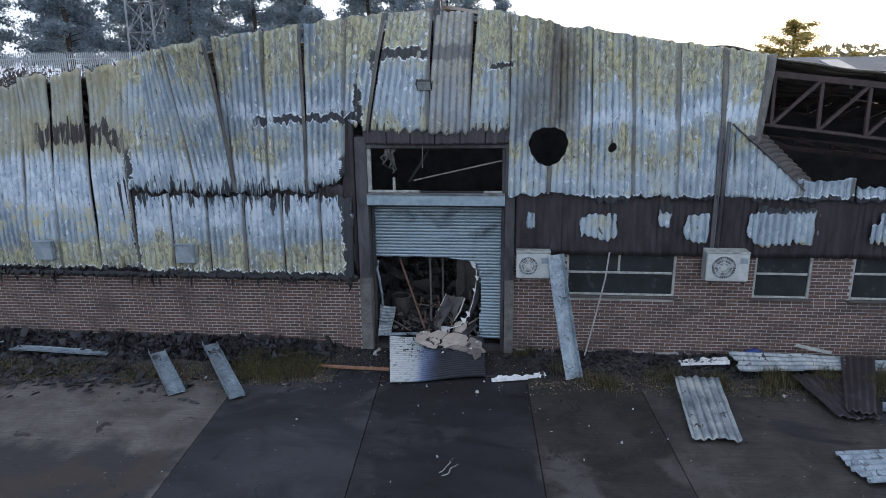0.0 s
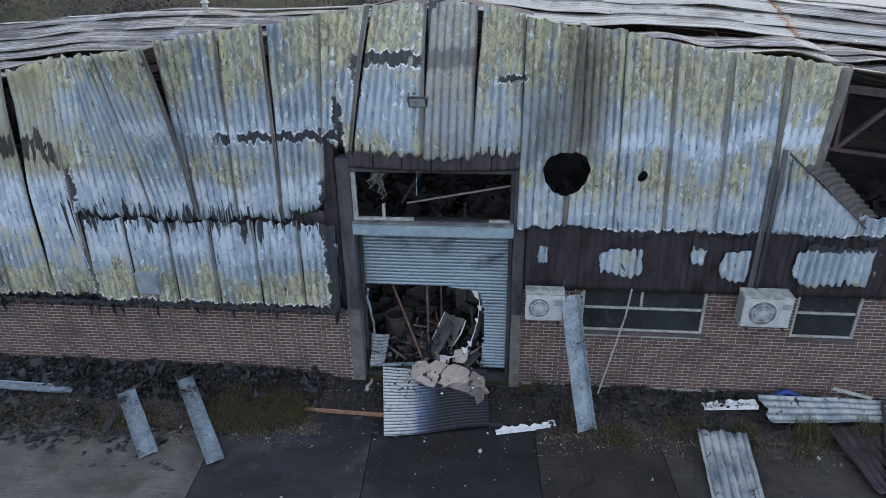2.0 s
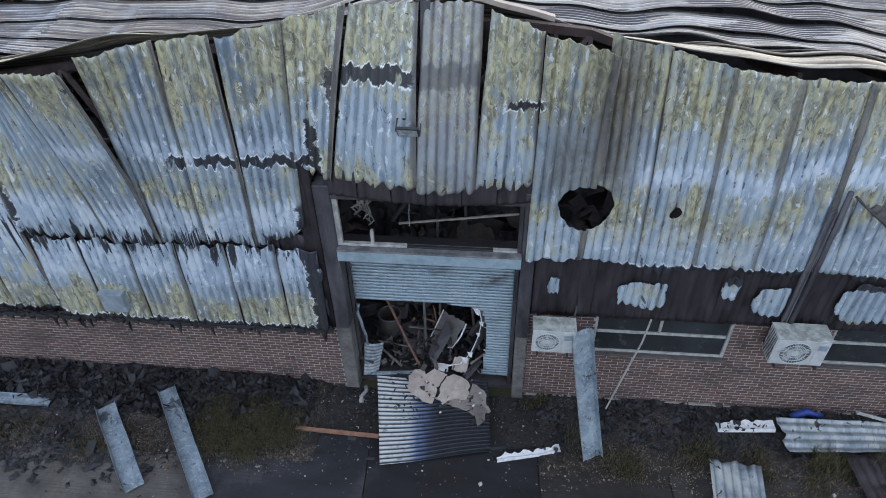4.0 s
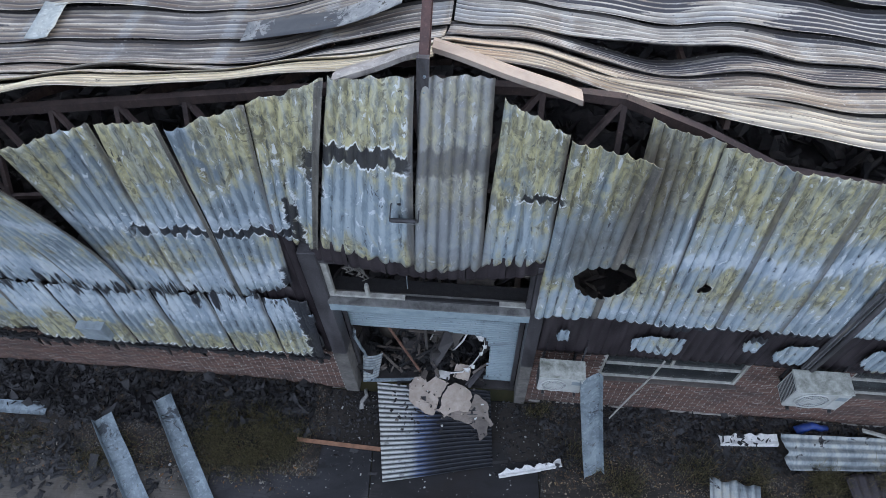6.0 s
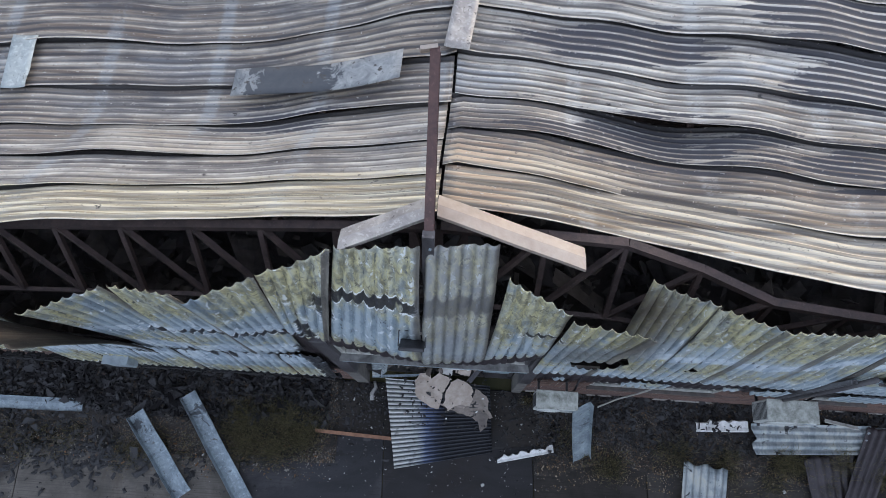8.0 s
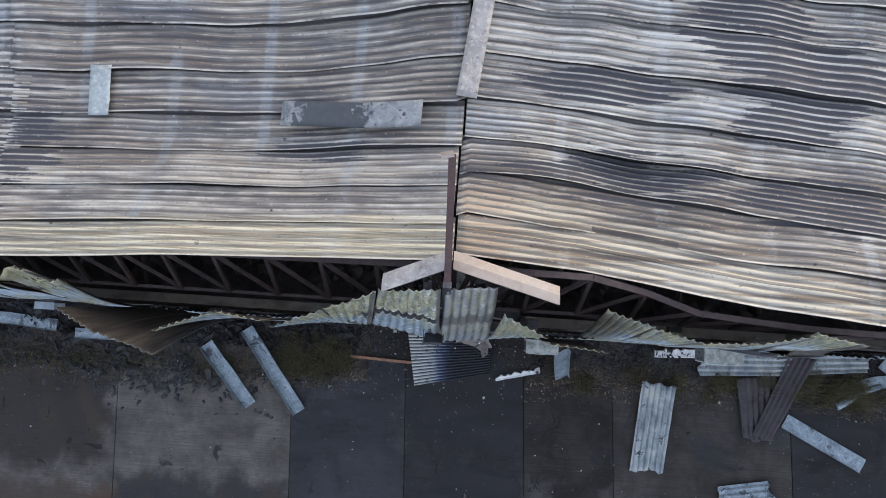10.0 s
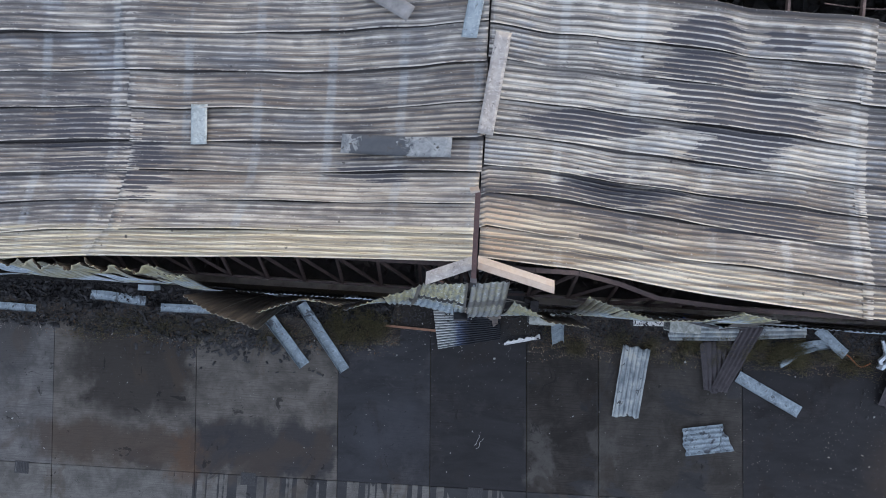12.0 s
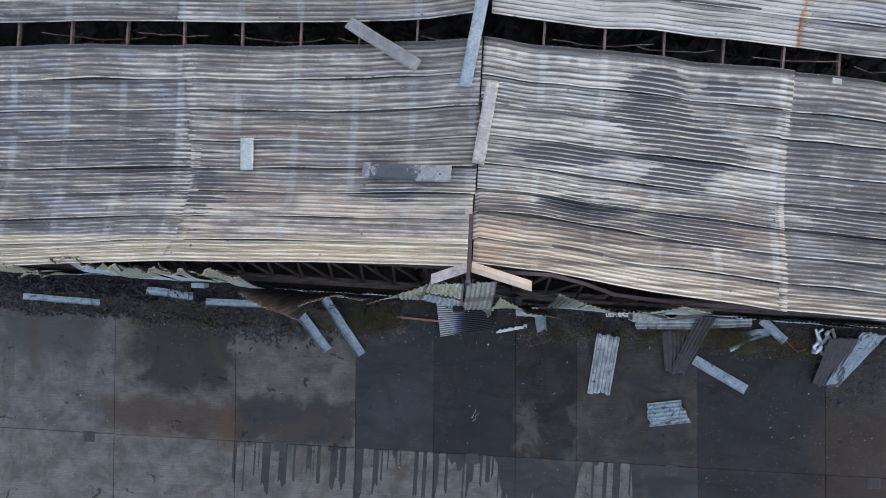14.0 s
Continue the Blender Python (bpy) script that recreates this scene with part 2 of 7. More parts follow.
def roof_steel(name):
    """Bare annealed roof sheeting: long streaks along the ribs, cold stripes over the purlins, soot tongues in the troughs, a yellowed front."""
    n = Nodes(name, 0.55, 0.1)
    x, y = n.axis(n.pos, 0), n.axis(n.pos, 1)
    rib, across = n.stored("rib"), n.stored("across")
    off = n.math("SUBTRACT", n.rand, 0.5)
    other = n.math("FRACT", n.math("MULTIPLY", n.rand, 7.31))
    flip = lambda v: n.math("SUBTRACT", 1.0, v)
    less = lambda v: n.math("SUBTRACT", v, 0.5)
    big = n.noise(n.scaled(n.pos, (0.45, 0.8, 0.5)), 0.8, 4, 0.55, 0.3)
    blot = n.noise(n.scaled(n.pos, (1.1, 2.8, 1.0)), 1.5, 6, 0.7, 0.4)
    drawn = n.noise(n.scaled(n.pos, (0.22, 7.8, 1.0), n.rand), 1.0, 4, 0.6, 0.1)
    thin = n.noise(n.scaled(n.pos, (0.8, 30.0, 1.0), n.rand), 1.0, 5, 0.66, 0.15)
    crumb = n.noise(n.scaled(n.pos, (2.0, 3.4, 1.0)), 6.0, 5, 0.7, 0.6)
    west = flip(n.step(x, -9.3, -8.5))
    right = n.step(x, -0.06, 0.06)
    left = n.times(flip(right), flip(west))
    fore = flip(n.step(n.math("ADD", y, n.math("MULTIPLY", less(big), 1.6)), 2.6, 3.6))
    scorch = n.times(fore, right, flip(n.step(x, 8.6, 9.2)))
    back = n.step(y, 7.75, 7.95)
    tone = n.math("ADD", n.math("ADD", n.math("MULTIPLY", less(big), 1.0), n.math("MULTIPLY", less(drawn), 1.05)), n.math("ADD", n.math("MULTIPLY", less(blot), 0.75), n.math("MULTIPLY", off, 0.24)))
    tone = n.math("ADD", tone, n.math("ADD", n.math("MULTIPLY", less(thin), 0.50), 0.42))
    for area, lift in ((west, -0.13), (left, -0.03), (right, 0.15), (scorch, -0.17), (n.times(scorch, n.math("SUBTRACT", 1.0, n.step(x, 3.0, 4.2))), -0.10), (n.times(left, fore), 0.07), (n.times(left, n.step(y, 3.2, 4.6)), -0.11), (n.step(x, 8.7, 9.1), -0.24), (back, 0.10), (n.times(back, right), 0.20)):
        tone = n.math("ADD", tone, n.math("MULTIPLY", area, lift))
    col = n.ramp(tone, (0.12, (0.075, 0.072, 0.076)), (0.34, (0.155, 0.145, 0.138)), (0.52, (0.265, 0.245, 0.218)), (0.68, (0.385, 0.360, 0.315)), (0.86, (0.50, 0.475, 0.42)))
    # brown heat tint, strongest by the ridge at the front
    warm = n.math("ADD", n.math("MULTIPLY", scorch, 0.16), n.math("ADD", n.noise(n.scaled(n.pos, (0.3, 1.1, 0.6)), 1.3, 4), n.times(left, 0.10)))
    col = n.mix(n.times(n.step(warm, 0.52, 0.66), n.step(rib, -0.8, 0.3), 0.60), col, n.mix(n.step(drawn, 0.38, 0.62), (0.185, 0.135, 0.095), (0.44, 0.37, 0.275)))
    cool = n.times(n.step(n.noise(n.scaled(n.pos, (0.5, 1.2, 1.0)), 0.9, 4, 0.6, 0.4), 0.54, 0.64), flip(n.math("MULTIPLY", scorch, 0.7)), flip(n.math("MULTIPLY", left, 0.6)), 0.42)
    col = n.mix(cool, col, n.mix(n.step(rib, -0.6, 0.7), (0.155, 0.175, 0.205), (0.37, 0.41, 0.445)))
    # cold stripes where each purlin held the sheet, and smoke spots between them
    bay = n.mix(right, n.math("DIVIDE", n.math("ADD", x, 0.20), 1.773), n.math("DIVIDE", n.math("SUBTRACT", x, 1.70), 1.73))
    bay = n.math("ADD", bay, n.math("MULTIPLY", less(blot), 0.10))
    near = n.math("PINGPONG", bay, 0.5)
    stripe = n.times(flip(n.step(near, 0.035, 0.085)), n.step(n.math("ADD", big, n.math("MULTIPLY", crumb, 0.5)), 0.66, 0.82))
    col = n.mix(n.times(stripe, flip(n.math("MULTIPLY", n.step(x, 8.7, 9.0), 0.75)), 0.38), col, n.mix(right, (0.345, 0.385, 0.405), (0.56, 0.57, 0.55)))
    spot = n.times(n.band(n.math("PINGPONG", n.math("MULTIPLY", bay, 3.0), 0.5), 0.30, 0.6, 0.12), n.band(across, 0.22, 0.46, 0.07), n.step(other, 0.45, 0.55), n.step(blot, 0.40, 0.56))
    col = n.mix(n.math("MULTIPLY", spot, 0.62), col, (0.085, 0.078, 0.078))
    # rib relief painted in: shade in the grooves, highlight on the crests
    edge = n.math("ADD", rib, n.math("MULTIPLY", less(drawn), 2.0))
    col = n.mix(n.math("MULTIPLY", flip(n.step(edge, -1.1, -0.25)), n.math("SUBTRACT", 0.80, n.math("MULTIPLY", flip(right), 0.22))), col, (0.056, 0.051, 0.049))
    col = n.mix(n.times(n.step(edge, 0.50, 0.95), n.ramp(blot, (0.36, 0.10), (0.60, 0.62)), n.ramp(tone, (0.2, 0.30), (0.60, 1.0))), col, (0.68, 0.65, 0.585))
    # yellowed sheet at the front
    front = flip(n.step(n.math("ADD", n.math("ADD", y, n.math("MULTIPLY", n.math("ABSOLUTE", x), 0.045)), n.math("MULTIPLY", less(blot), 0.25)), 1.70, 1.84))
    col = n.mix(n.times(front, flip(right), n.ramp(edge, (-0.4, 0.35), (0.3, 0.92))), col, n.mix(n.step(thin, 0.36, 0.62), (0.36, 0.295, 0.18), (0.72, 0.655, 0.485)))
    bare = flip(n.step(n.math("ADD", n.math("ADD", y, n.math("MULTIPLY", x, 0.13)), n.math("MULTIPLY", less(big), 1.4)), 1.75, 2.5))
    col = n.mix(n.times(bare, right, n.ramp(edge, (0.0, 0.2), (0.3, 0.82))), col, n.mix(n.step(drawn, 0.38, 0.58), (0.235, 0.175, 0.11), (0.62, 0.55, 0.415)))
    rusty = n.times(n.band(n.math("ADD", x, n.math("MULTIPLY", less(big), 1.2)), -0.1, 0.9, 0.3), flip(n.step(n.math("ADD", y, n.math("MULTIPLY", less(blot), 0.8)), 2.0, 2.6)), right)
    col = n.mix(n.times(rusty, n.step(rib, -0.6, 0.3), 0.42), col, n.mix(blot, (0.30, 0.15, 0.075), (0.58, 0.40, 0.25)))
    # soot tongues that follow the troughs and leave the crests bare
    field = None
    for cx, cy, rx, ry, much in ((4.95, 6.45, 1.0, 0.55, 1.0), (5.0, 5.6, 1.25, 0.7, 1.0), (6.15, 4.75, 1.55, 0.85, 1.0), (5.8, 3.9, 1.05, 0.5, 1.0), (2.3, 4.40, 1.6, 0.36, 1.0), (6.3, 2.45, 1.6, 0.65, 0.75), (2.7, 2.75, 1.9, 0.50, 0.6),
                                 (6.9, 6.55, 0.6, 0.25, 0.8), (10.6, 3.1, 1.6, 0.5, 0.6), (-2.6, 3.05, 1.2, 0.30, 0.5), (-8.2, 2.9, 0.6, 1.0, 0.45), (-9.6, 3.4, 1.2, 1.0, 0.3)):
        dx, dy = n.math("DIVIDE", n.math("SUBTRACT", x, cx), rx), n.math("DIVIDE", n.math("SUBTRACT", y, cy), ry)
        one = n.math("MULTIPLY", flip(n.math("SQRT", n.math("ADD", n.math("MULTIPLY", dx, dx), n.math("MULTIPLY", dy, dy)))), much)
        field = one if field is None else n.math("MAXIMUM", field, one)
    fingers = less(n.noise(n.scaled(n.pos, (0.5, 7.8, 1.0)), 1.0, 2, 0.5))
    reach = n.math("ADD", field, n.math("ADD", n.math("MULTIPLY", fingers, 1.5), n.math("MULTIPLY", less(crumb), 0.35)))
    soot = n.step(reach, 0.05, 0.13)
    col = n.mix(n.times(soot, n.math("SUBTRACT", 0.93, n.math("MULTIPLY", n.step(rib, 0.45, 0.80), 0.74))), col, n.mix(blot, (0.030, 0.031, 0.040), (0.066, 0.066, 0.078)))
    # worn crests and rust at the end laps
    seam = n.math("ADD", x, n.math("MULTIPLY", less(crumb), 0.12))
    col = n.mix(n.times(n.math("MAXIMUM", n.times(n.band(seam, -9.15, -8.55, 0.05), n.step(blot, 0.44, 0.52)), n.band(seam, 8.78, 8.95, 0.04)), n.step(rib, 0.0, 0.5), 0.7), col, (0.50, 0.47, 0.42))
    col = n.mix(n.times(back, n.band(seam, 8.90, 9.05, 0.04), n.step(crumb, 0.42, 0.5), 0.85), col, (0.40, 0.16, 0.055))
    # lap shadow painted as a dark band along each overlap, and a pale lip
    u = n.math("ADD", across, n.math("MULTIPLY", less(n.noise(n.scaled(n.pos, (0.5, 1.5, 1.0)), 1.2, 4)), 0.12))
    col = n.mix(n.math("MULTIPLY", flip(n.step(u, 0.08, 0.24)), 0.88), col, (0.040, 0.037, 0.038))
    col = n.mix(n.times(n.step(across, 0.950, 0.972), n.step(blot, 0.42, 0.52), 0.55), col, (0.60, 0.575, 0.52))
    # screw stains, pits and ash flecks
    dots = n.add("ShaderNodeTexVoronoi")
    dots.inputs["Scale"].default_value = 1.7
    n.link(n.pos, dots.inputs["Vector"])
    col = n.mix(n.times(n.ramp(dots.outputs["Distance"], (0.045, 0.9), (0.085, 0.0)), n.step(crumb, 0.47, 0.53)), col, (0.03, 0.027, 0.025))
    col = n.mix(n.ramp(crumb, (0.60, 0.0), (0.68, 0.72)), col, (0.075, 0.068, 0.064))
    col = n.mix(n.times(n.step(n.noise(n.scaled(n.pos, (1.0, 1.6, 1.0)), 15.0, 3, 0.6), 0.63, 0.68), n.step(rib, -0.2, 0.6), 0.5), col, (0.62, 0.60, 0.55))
    return n.done(col, n.ramp(blot, (0.3, 0.58), (0.7, 0.85)), n.mix(0.5, crumb, thin), 0.012, 0.6)


def brick_clay():
    n = Nodes("brick_clay", 0.85)
    r = n.math("FRACT", n.math("ADD", n.rand, n.island))
    col = n.ramp(r, (0.0, (0.076, 0.049, 0.042)), (0.4, (0.114, 0.068, 0.055)), (0.8, (0.155, 0.090, 0.069)), (1.0, (0.105, 0.073, 0.065)))
    col = n.mix(n.ramp(n.noise(n.pos, 30.0, 5, 0.7), (0.4, 0.0), (0.75, 0.6)), col, (0.10, 0.055, 0.045))
    col = n.mix(n.ramp(n.noise(n.scaled(n.pos, (0.7, 1.0, 1.1)), 1.3, 6, 0.65, 0.5), (0.52, 0.0), (0.72, 0.7)), col, (0.05, 0.04, 0.038))
    return n.done(col, 0.85, n.noise(n.pos, 60.0, 5, 0.7), 0.006, 0.6)


def mortar():
    n = Nodes("mortar", 0.95)
    col = n.mix(n.noise(n.pos, 9.0, 5), (0.31, 0.295, 0.275), (0.50, 0.475, 0.44))
    col = n.mix(n.ramp(n.noise(n.scaled(n.pos, (0.7, 1.0, 1.1)), 1.3, 6, 0.65, 0.5), (0.52, 0.0), (0.72, 0.7)), col, (0.06, 0.055, 0.05))
    return n.done(col, 0.95, n.noise(n.pos, 90.0, 4), 0.004, 0.5)


def concrete(name, dry, wet, much, drips=False):
    """Brushed yard concrete with tide marks, rusty run-off and soaked areas, which are darker and glossier."""
    n = Nodes(name, 0.85)
    n.out.inputs["Specular IOR Level"].default_value = 0.22
    x, y = n.axis(n.pos, 0), n.axis(n.pos, 1)
    brushed = n.noise(n.scaled(n.pos, (0.5, 24.0, 1.0)), 1.6, 4, 0.6)
    patch = n.noise(n.pos, 1.1, 7, 0.7, 0.4)
    col = n.mix(n.ramp(patch, (0.38, 0.0), (0.62, 1.0)), tuple(0.62 * c for c in dry), tuple(1.2 * c for c in dry))
    col = n.mix(n.ramp(brushed, (0.38, 0.55), (0.52, 0.0)), col, tuple(0.55 * c for c in dry))
    field = n.noise(n.scaled(n.pos, (0.8, 1.0, 1.0)), 0.42, 7, 0.64, 0.6)
    damp = n.step(n.math("ADD", field, n.math("MULTIPLY", n.math("SUBTRACT", brushed, 0.5), 0.06)), 0.66 - 0.3 * much, 0.72 - 0.3 * much)
    if drips:
        # water run out over the joint: long thin fingers, merging into sheets further right
        down = n.math("MULTIPLY", n.math("SUBTRACT", n.math("ADD", y, 6.12), n.math("MULTIPLY", x, 0.012)), -1.0)
        sway = n.math("MULTIPLY", n.math("SUBTRACT", n.noise(n.scaled(n.pos, (1.5, 2.2, 0.1)), 1.0, 3), 0.5), 0.05)
        comb = n.math("ADD", n.noise(n.scaled(n.pos, (3.1, 0.0, 0.1)), 1.0, 1), sway)
        ends = n.math("MULTIPLY_ADD", n.noise(n.scaled(n.pos, (1.9, 0.0, 0.1), 0.31), 1.0, 2), 4.6, -0.9)
        finger = n.times(n.step(comb, 0.50, 0.515), n.step(n.math("SUBTRACT", ends, down), 0.0, 0.05), n.step(x, -9.0, -8.9))
        broad = n.math("ADD", n.math("MULTIPLY_ADD", n.noise(n.scaled(n.pos, (0.8, 0.04, 0.1)), 1.0, 3), 5.0, -2.6), n.math("MULTIPLY", sway, 4.0))
        broad = n.math("ADD", broad, n.math("SUBTRACT", n.math("MULTIPLY", n.step(x, 1.6, 2.4), 2.2), n.math("MULTIPLY", n.band(x, 4.5, 6.6, 0.2), 2.2)))
        sheet = n.times(n.step(n.math("SUBTRACT", broad, down), 0.0, 0.06), n.step(x, -9.0, -8.9))
        damp = n.math("MAXIMUM", damp, n.math("MAXIMUM", finger, sheet))
    soaked = n.mix(n.ramp(n.noise(n.scaled(n.pos, (0.5, 1.6, 1.0)), 0.9, 6, 0.66, 0.6), (0.36, 0.0), (0.68, 1.0)), wet, tuple(1.9 * c for c in wet))
    col = n.mix(damp, col, soaked)
    # stains with a place of their own: soot run-off, rust round a joint, soaked corners, a dry patch;
    # the last, blue-grey one is wet sheen painted on
    wx = n.math("ADD", x, n.math("MULTIPLY", n.math("SUBTRACT", n.noise(n.pos, 0.9, 6, 0.65), 0.5), 2.4))
    wy = n.math("ADD", y, n.math("MULTIPLY", n.math("SUBTRACT", n.noise(n.scaled(n.pos, (1.1, 0.8, 1.0)), 0.8, 6, 0.65), 0.5), 2.0))
    for x0, x1, y0, y1, soft, ink, much_of_it in ((-12.4, -8.8, -4.4, -1.2, 0.35, (0.021, 0.0175, 0.0155), 0.85), (-13.8, -8.6, -6.1, -4.9, 0.3, (0.050, 0.034, 0.024), 0.75), (-8.6, -4.0, -6.2, -4.5, 0.25, (0.021, 0.021, 0.025), 0.85),
                                                  (-18.0, -14.2, -3.4, -1.5, 0.5, (0.045, 0.043, 0.043), 0.7), (-9.1, -8.4, -6.6, -5.0, 0.2, (0.095, 0.052, 0.028), 0.55), (2.1, 2.9, -5.8, -3.8, 0.2, (0.085, 0.080, 0.073), 0.8),
                                                  (4.2, 4.7, -6.2, -4.0, 0.15, (0.085, 0.080, 0.073), 0.6), (13.0, 19.0, -8.0, -3.5, 0.7, (0.040, 0.029, 0.022), 0.7), (-3.4, -1.4, -5.4, -3.6, 0.5, (0.046, 0.048, 0.055), 0.55)):
        col = n.mix(n.times(n.band(wx, x0, x1, soft), n.band(wy, y0, y1, soft), n.ramp(patch, (0.3, 0.6 * much_of_it), (0.6, much_of_it))), col, ink)
    tide = n.noise(n.scaled(n.pos, (0.9, 0.7, 1.0)), 0.6, 6, 0.62, 0.8)
    col = n.mix(n.times(n.step(tide, 0.56, 0.64), 0.45), col, tuple(0.5 * c * k for c, k in zip(dry, (1.1, 0.9, 0.75))))
    blots = n.noise(n.pos, 1.5, 7, 0.7, 1.0)
    col = n.mix(n.times(n.step(blots, 0.63, 0.655), 0.7), col, (0.014, 0.013, 0.013))
    specks = n.noise(n.pos, 26.0, 4, 0.7)
    col = n.mix(n.ramp(specks, (0.61, 0.0), (0.68, 0.75)), col, tuple(0.3 * c for c in dry))
    col = n.mix(n.ramp(specks, (0.30, 0.5), (0.35, 0.0)), col, tuple(1.6 * c for c in dry))
    rough = n.mix(damp, (0.9, 0.9, 0.9), n.mix(patch, (0.42, 0.42, 0.42), (0.7, 0.7, 0.7)))
    return n.done(col, rough, n.mix(0.5, brushed, n.noise(n.pos, 45.0, 4)), 0.008, 0.5)


def littered_earth():
    """Burnt soil: black by the wall, with grey gravel and brown litter in patches."""
    n = Nodes("charred_earth", 0.95)
    grain = n.noise(n.pos, 34.0, 5, 0.7)
    where = n.noise(n.pos, 1.5, 6, 0.65, 0.5)
    col = n.ramp(n.noise(n.pos, 7.0, 6, 0.7), (0.35, (0.008, 0.0075, 0.007)), (0.65, (0.036, 0.030, 0.025)))
    col = n.mix(n.times(n.step(grain, 0.52, 0.60), n.step(where, 0.48, 0.58), 0.8), col, (0.17, 0.157, 0.14))
    col = n.mix(n.times(n.step(n.noise(n.pos, 21.0, 4, 0.7), 0.56, 0.62), n.step(where, 0.36, 0.5), 0.7), col, (0.13, 0.075, 0.035))
    return n.done(col, 0.95, grain, 0.03, 0.9)


def fallen_sheet():
    """Pale scorched sheeting off the walls: streaked along its ribs, with burnt patches."""
    n = Nodes("scorched_pale_sheet", 0.5, 0.15)
    rib = n.stored("rib")
    blot = n.noise(n.pos, 2.4, 6, 0.68, 0.6)
    drawn = n.noise(n.scaled(n.pos, (7.0, 1.2, 2.0)), 1.3, 5, 0.65, 0.4)
    col = n.ramp(n.mix(0.5, blot, drawn), (0.36, (0.10, 0.125, 0.14)), (0.48, (0.25, 0.285, 0.295)), (0.58, (0.40, 0.42, 0.40)), (0.68, (0.46, 0.44, 0.35)))
    # corrugation shading painted into the troughs
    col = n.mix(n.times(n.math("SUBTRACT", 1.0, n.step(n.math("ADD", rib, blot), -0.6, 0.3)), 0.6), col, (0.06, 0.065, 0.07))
    col = n.mix(n.step(n.noise(n.pos, 3.5, 5, 0.7, 0.8), 0.61, 0.65), col, (0.03, 0.03, 0.032))
    return n.done(col, n.ramp(blot, (0.35, 0.4), (0.65, 0.65)), n.noise(n.pos, 20.0, 4), 0.006, 0.5)


def galvanised(name, a, b, burnt):
    """Zinc-coated scrap: pale bloom, dark runs, soot patches and pinholes of rust."""
    n = Nodes(name, 0.5, 0.3)
    bloom = n.noise(n.pos, 3.4, 6, 0.7, 0.6)
    col = n.mix(n.ramp(bloom, (0.34, 0.0), (0.64, 1.0)), a, b)
    col = n.mix(n.times(n.step(n.noise(n.pos, 14.0, 4, 0.65), 0.54, 0.62), 0.45), col, tuple(1.35 * c for c in b))
    col = n.mix(n.times(n.step(n.noise(n.pos, 1.9, 6, 0.72, 1.2), 0.62 - 0.14 * burnt, 0.67 - 0.14 * burnt), 0.85), col, (0.032, 0.034, 0.040))
    col = n.mix(n.times(n.step(n.noise(n.pos, 9.0, 5, 0.7, 0.8), 0.61, 0.66), 0.7), col, (0.075, 0.062, 0.05))
    return n.done(col, n.ramp(bloom, (0.3, 0.38), (0.7, 0.62)), n.noise(n.pos, 22.0, 4), 0.006, 0.5)


def charred_strip():
    """Galvanised strip, burnt black along its middle, with pale flaking ends."""
    n = Nodes("charred_strip", 0.65, 0.1)
    rough = n.noise(n.pos, 3.2, 6, 0.72, 0.8)
    col = n.mix(n.ramp(rough, (0.35, 0.0), (0.65, 1.0)), (0.16, 0.17, 0.175), (0.40, 0.405, 0.39))
    x = n.math("ADD", n.axis(n.pos, 0), n.math("MULTIPLY", n.math("SUBTRACT", rough, 0.5), 2.2))
    col = n.mix(n.times(n.band(x, -3.05, -1.85, 0.06), 0.92), col, (0.055, 0.060, 0.068))
    col = n.mix(n.step(n.noise(n.pos, 8.0, 5, 0.7, 0.6), 0.60, 0.65), col, (0.07, 0.062, 0.055))
    return n.done(col, 0.65, rough, 0.01, 0.6)


def plain(name, a, b, rough=0.8, scale=8.0, metal=0.0, depth=0.006):
    n = Nodes(name, rough, metal)
    f = n.noise(n.pos, scale, 6, 0.68, 0.3)
    col = n.mix(n.ramp(f, (0.32, 0.0), (0.7, 1.0)), a, b)
    col = n.mix(n.ramp(n.noise(n.pos, scale * 0.3, 5, 0.6, 0.4), (0.58, 0.0), (0.72, 0.5)), col, tuple(0.45 * c for c in a))
    return n.done(col, n.ramp(f, (0.3, max(0.05, rough - 0.1)), (0.8, min(1.0, rough + 0.1))), n.noise(n.pos, scale * 4.0, 4), depth, 0.5)


def shutter_steel():
    n = Nodes("shutter_steel", 0.42, 0.35)
    col = n.mix(n.noise(n.scaled(n.pos, (0.7, 1.0, 3.0)), 2.0, 5), (0.21, 0.28, 0.32), (0.39, 0.47, 0.50))
    soot = n.ramp(n.noise(n.scaled(n.pos, (0.55, 1.0, 0.7)), 1.5, 5, 0.6, 0.5), (0.52, 0.0), (0.66, 0.85))
    col = n.mix(soot, col, (0.05, 0.05, 0.055))
    col = n.mix(n.ramp(n.noise(n.pos, 18.0, 4), (0.6, 0.0), (0.7, 0.6)), col, (0.08, 0.08, 0.08))
    return n.done(col, n.ramp(n.noise(n.pos, 6.0, 4), (0.3, 0.35), (0.7, 0.6)), n.noise(n.pos, 25.0, 4), 0.004, 0.4)


def leaf(name, a, b):
    n = Nodes(name, 0.7)
    col = n.ramp(n.island, (0.0, a), (1.0, b))
    n.done(col, 0.7)
    through_leaf, both = n.add("ShaderNodeBsdfTranslucent"), n.add("ShaderNodeMixShader")
    n.link(col, through_leaf.inputs["Color"])
    both.inputs["Fac"].default_value = 0.6
    n.link(n.out.outputs[0], both.inputs[1])
    n.link(through_leaf.outputs[0], both.inputs[2])
    n.link(both.outputs[0], n.tree.nodes["Material Output"].inputs["Surface"])
    return n.mat


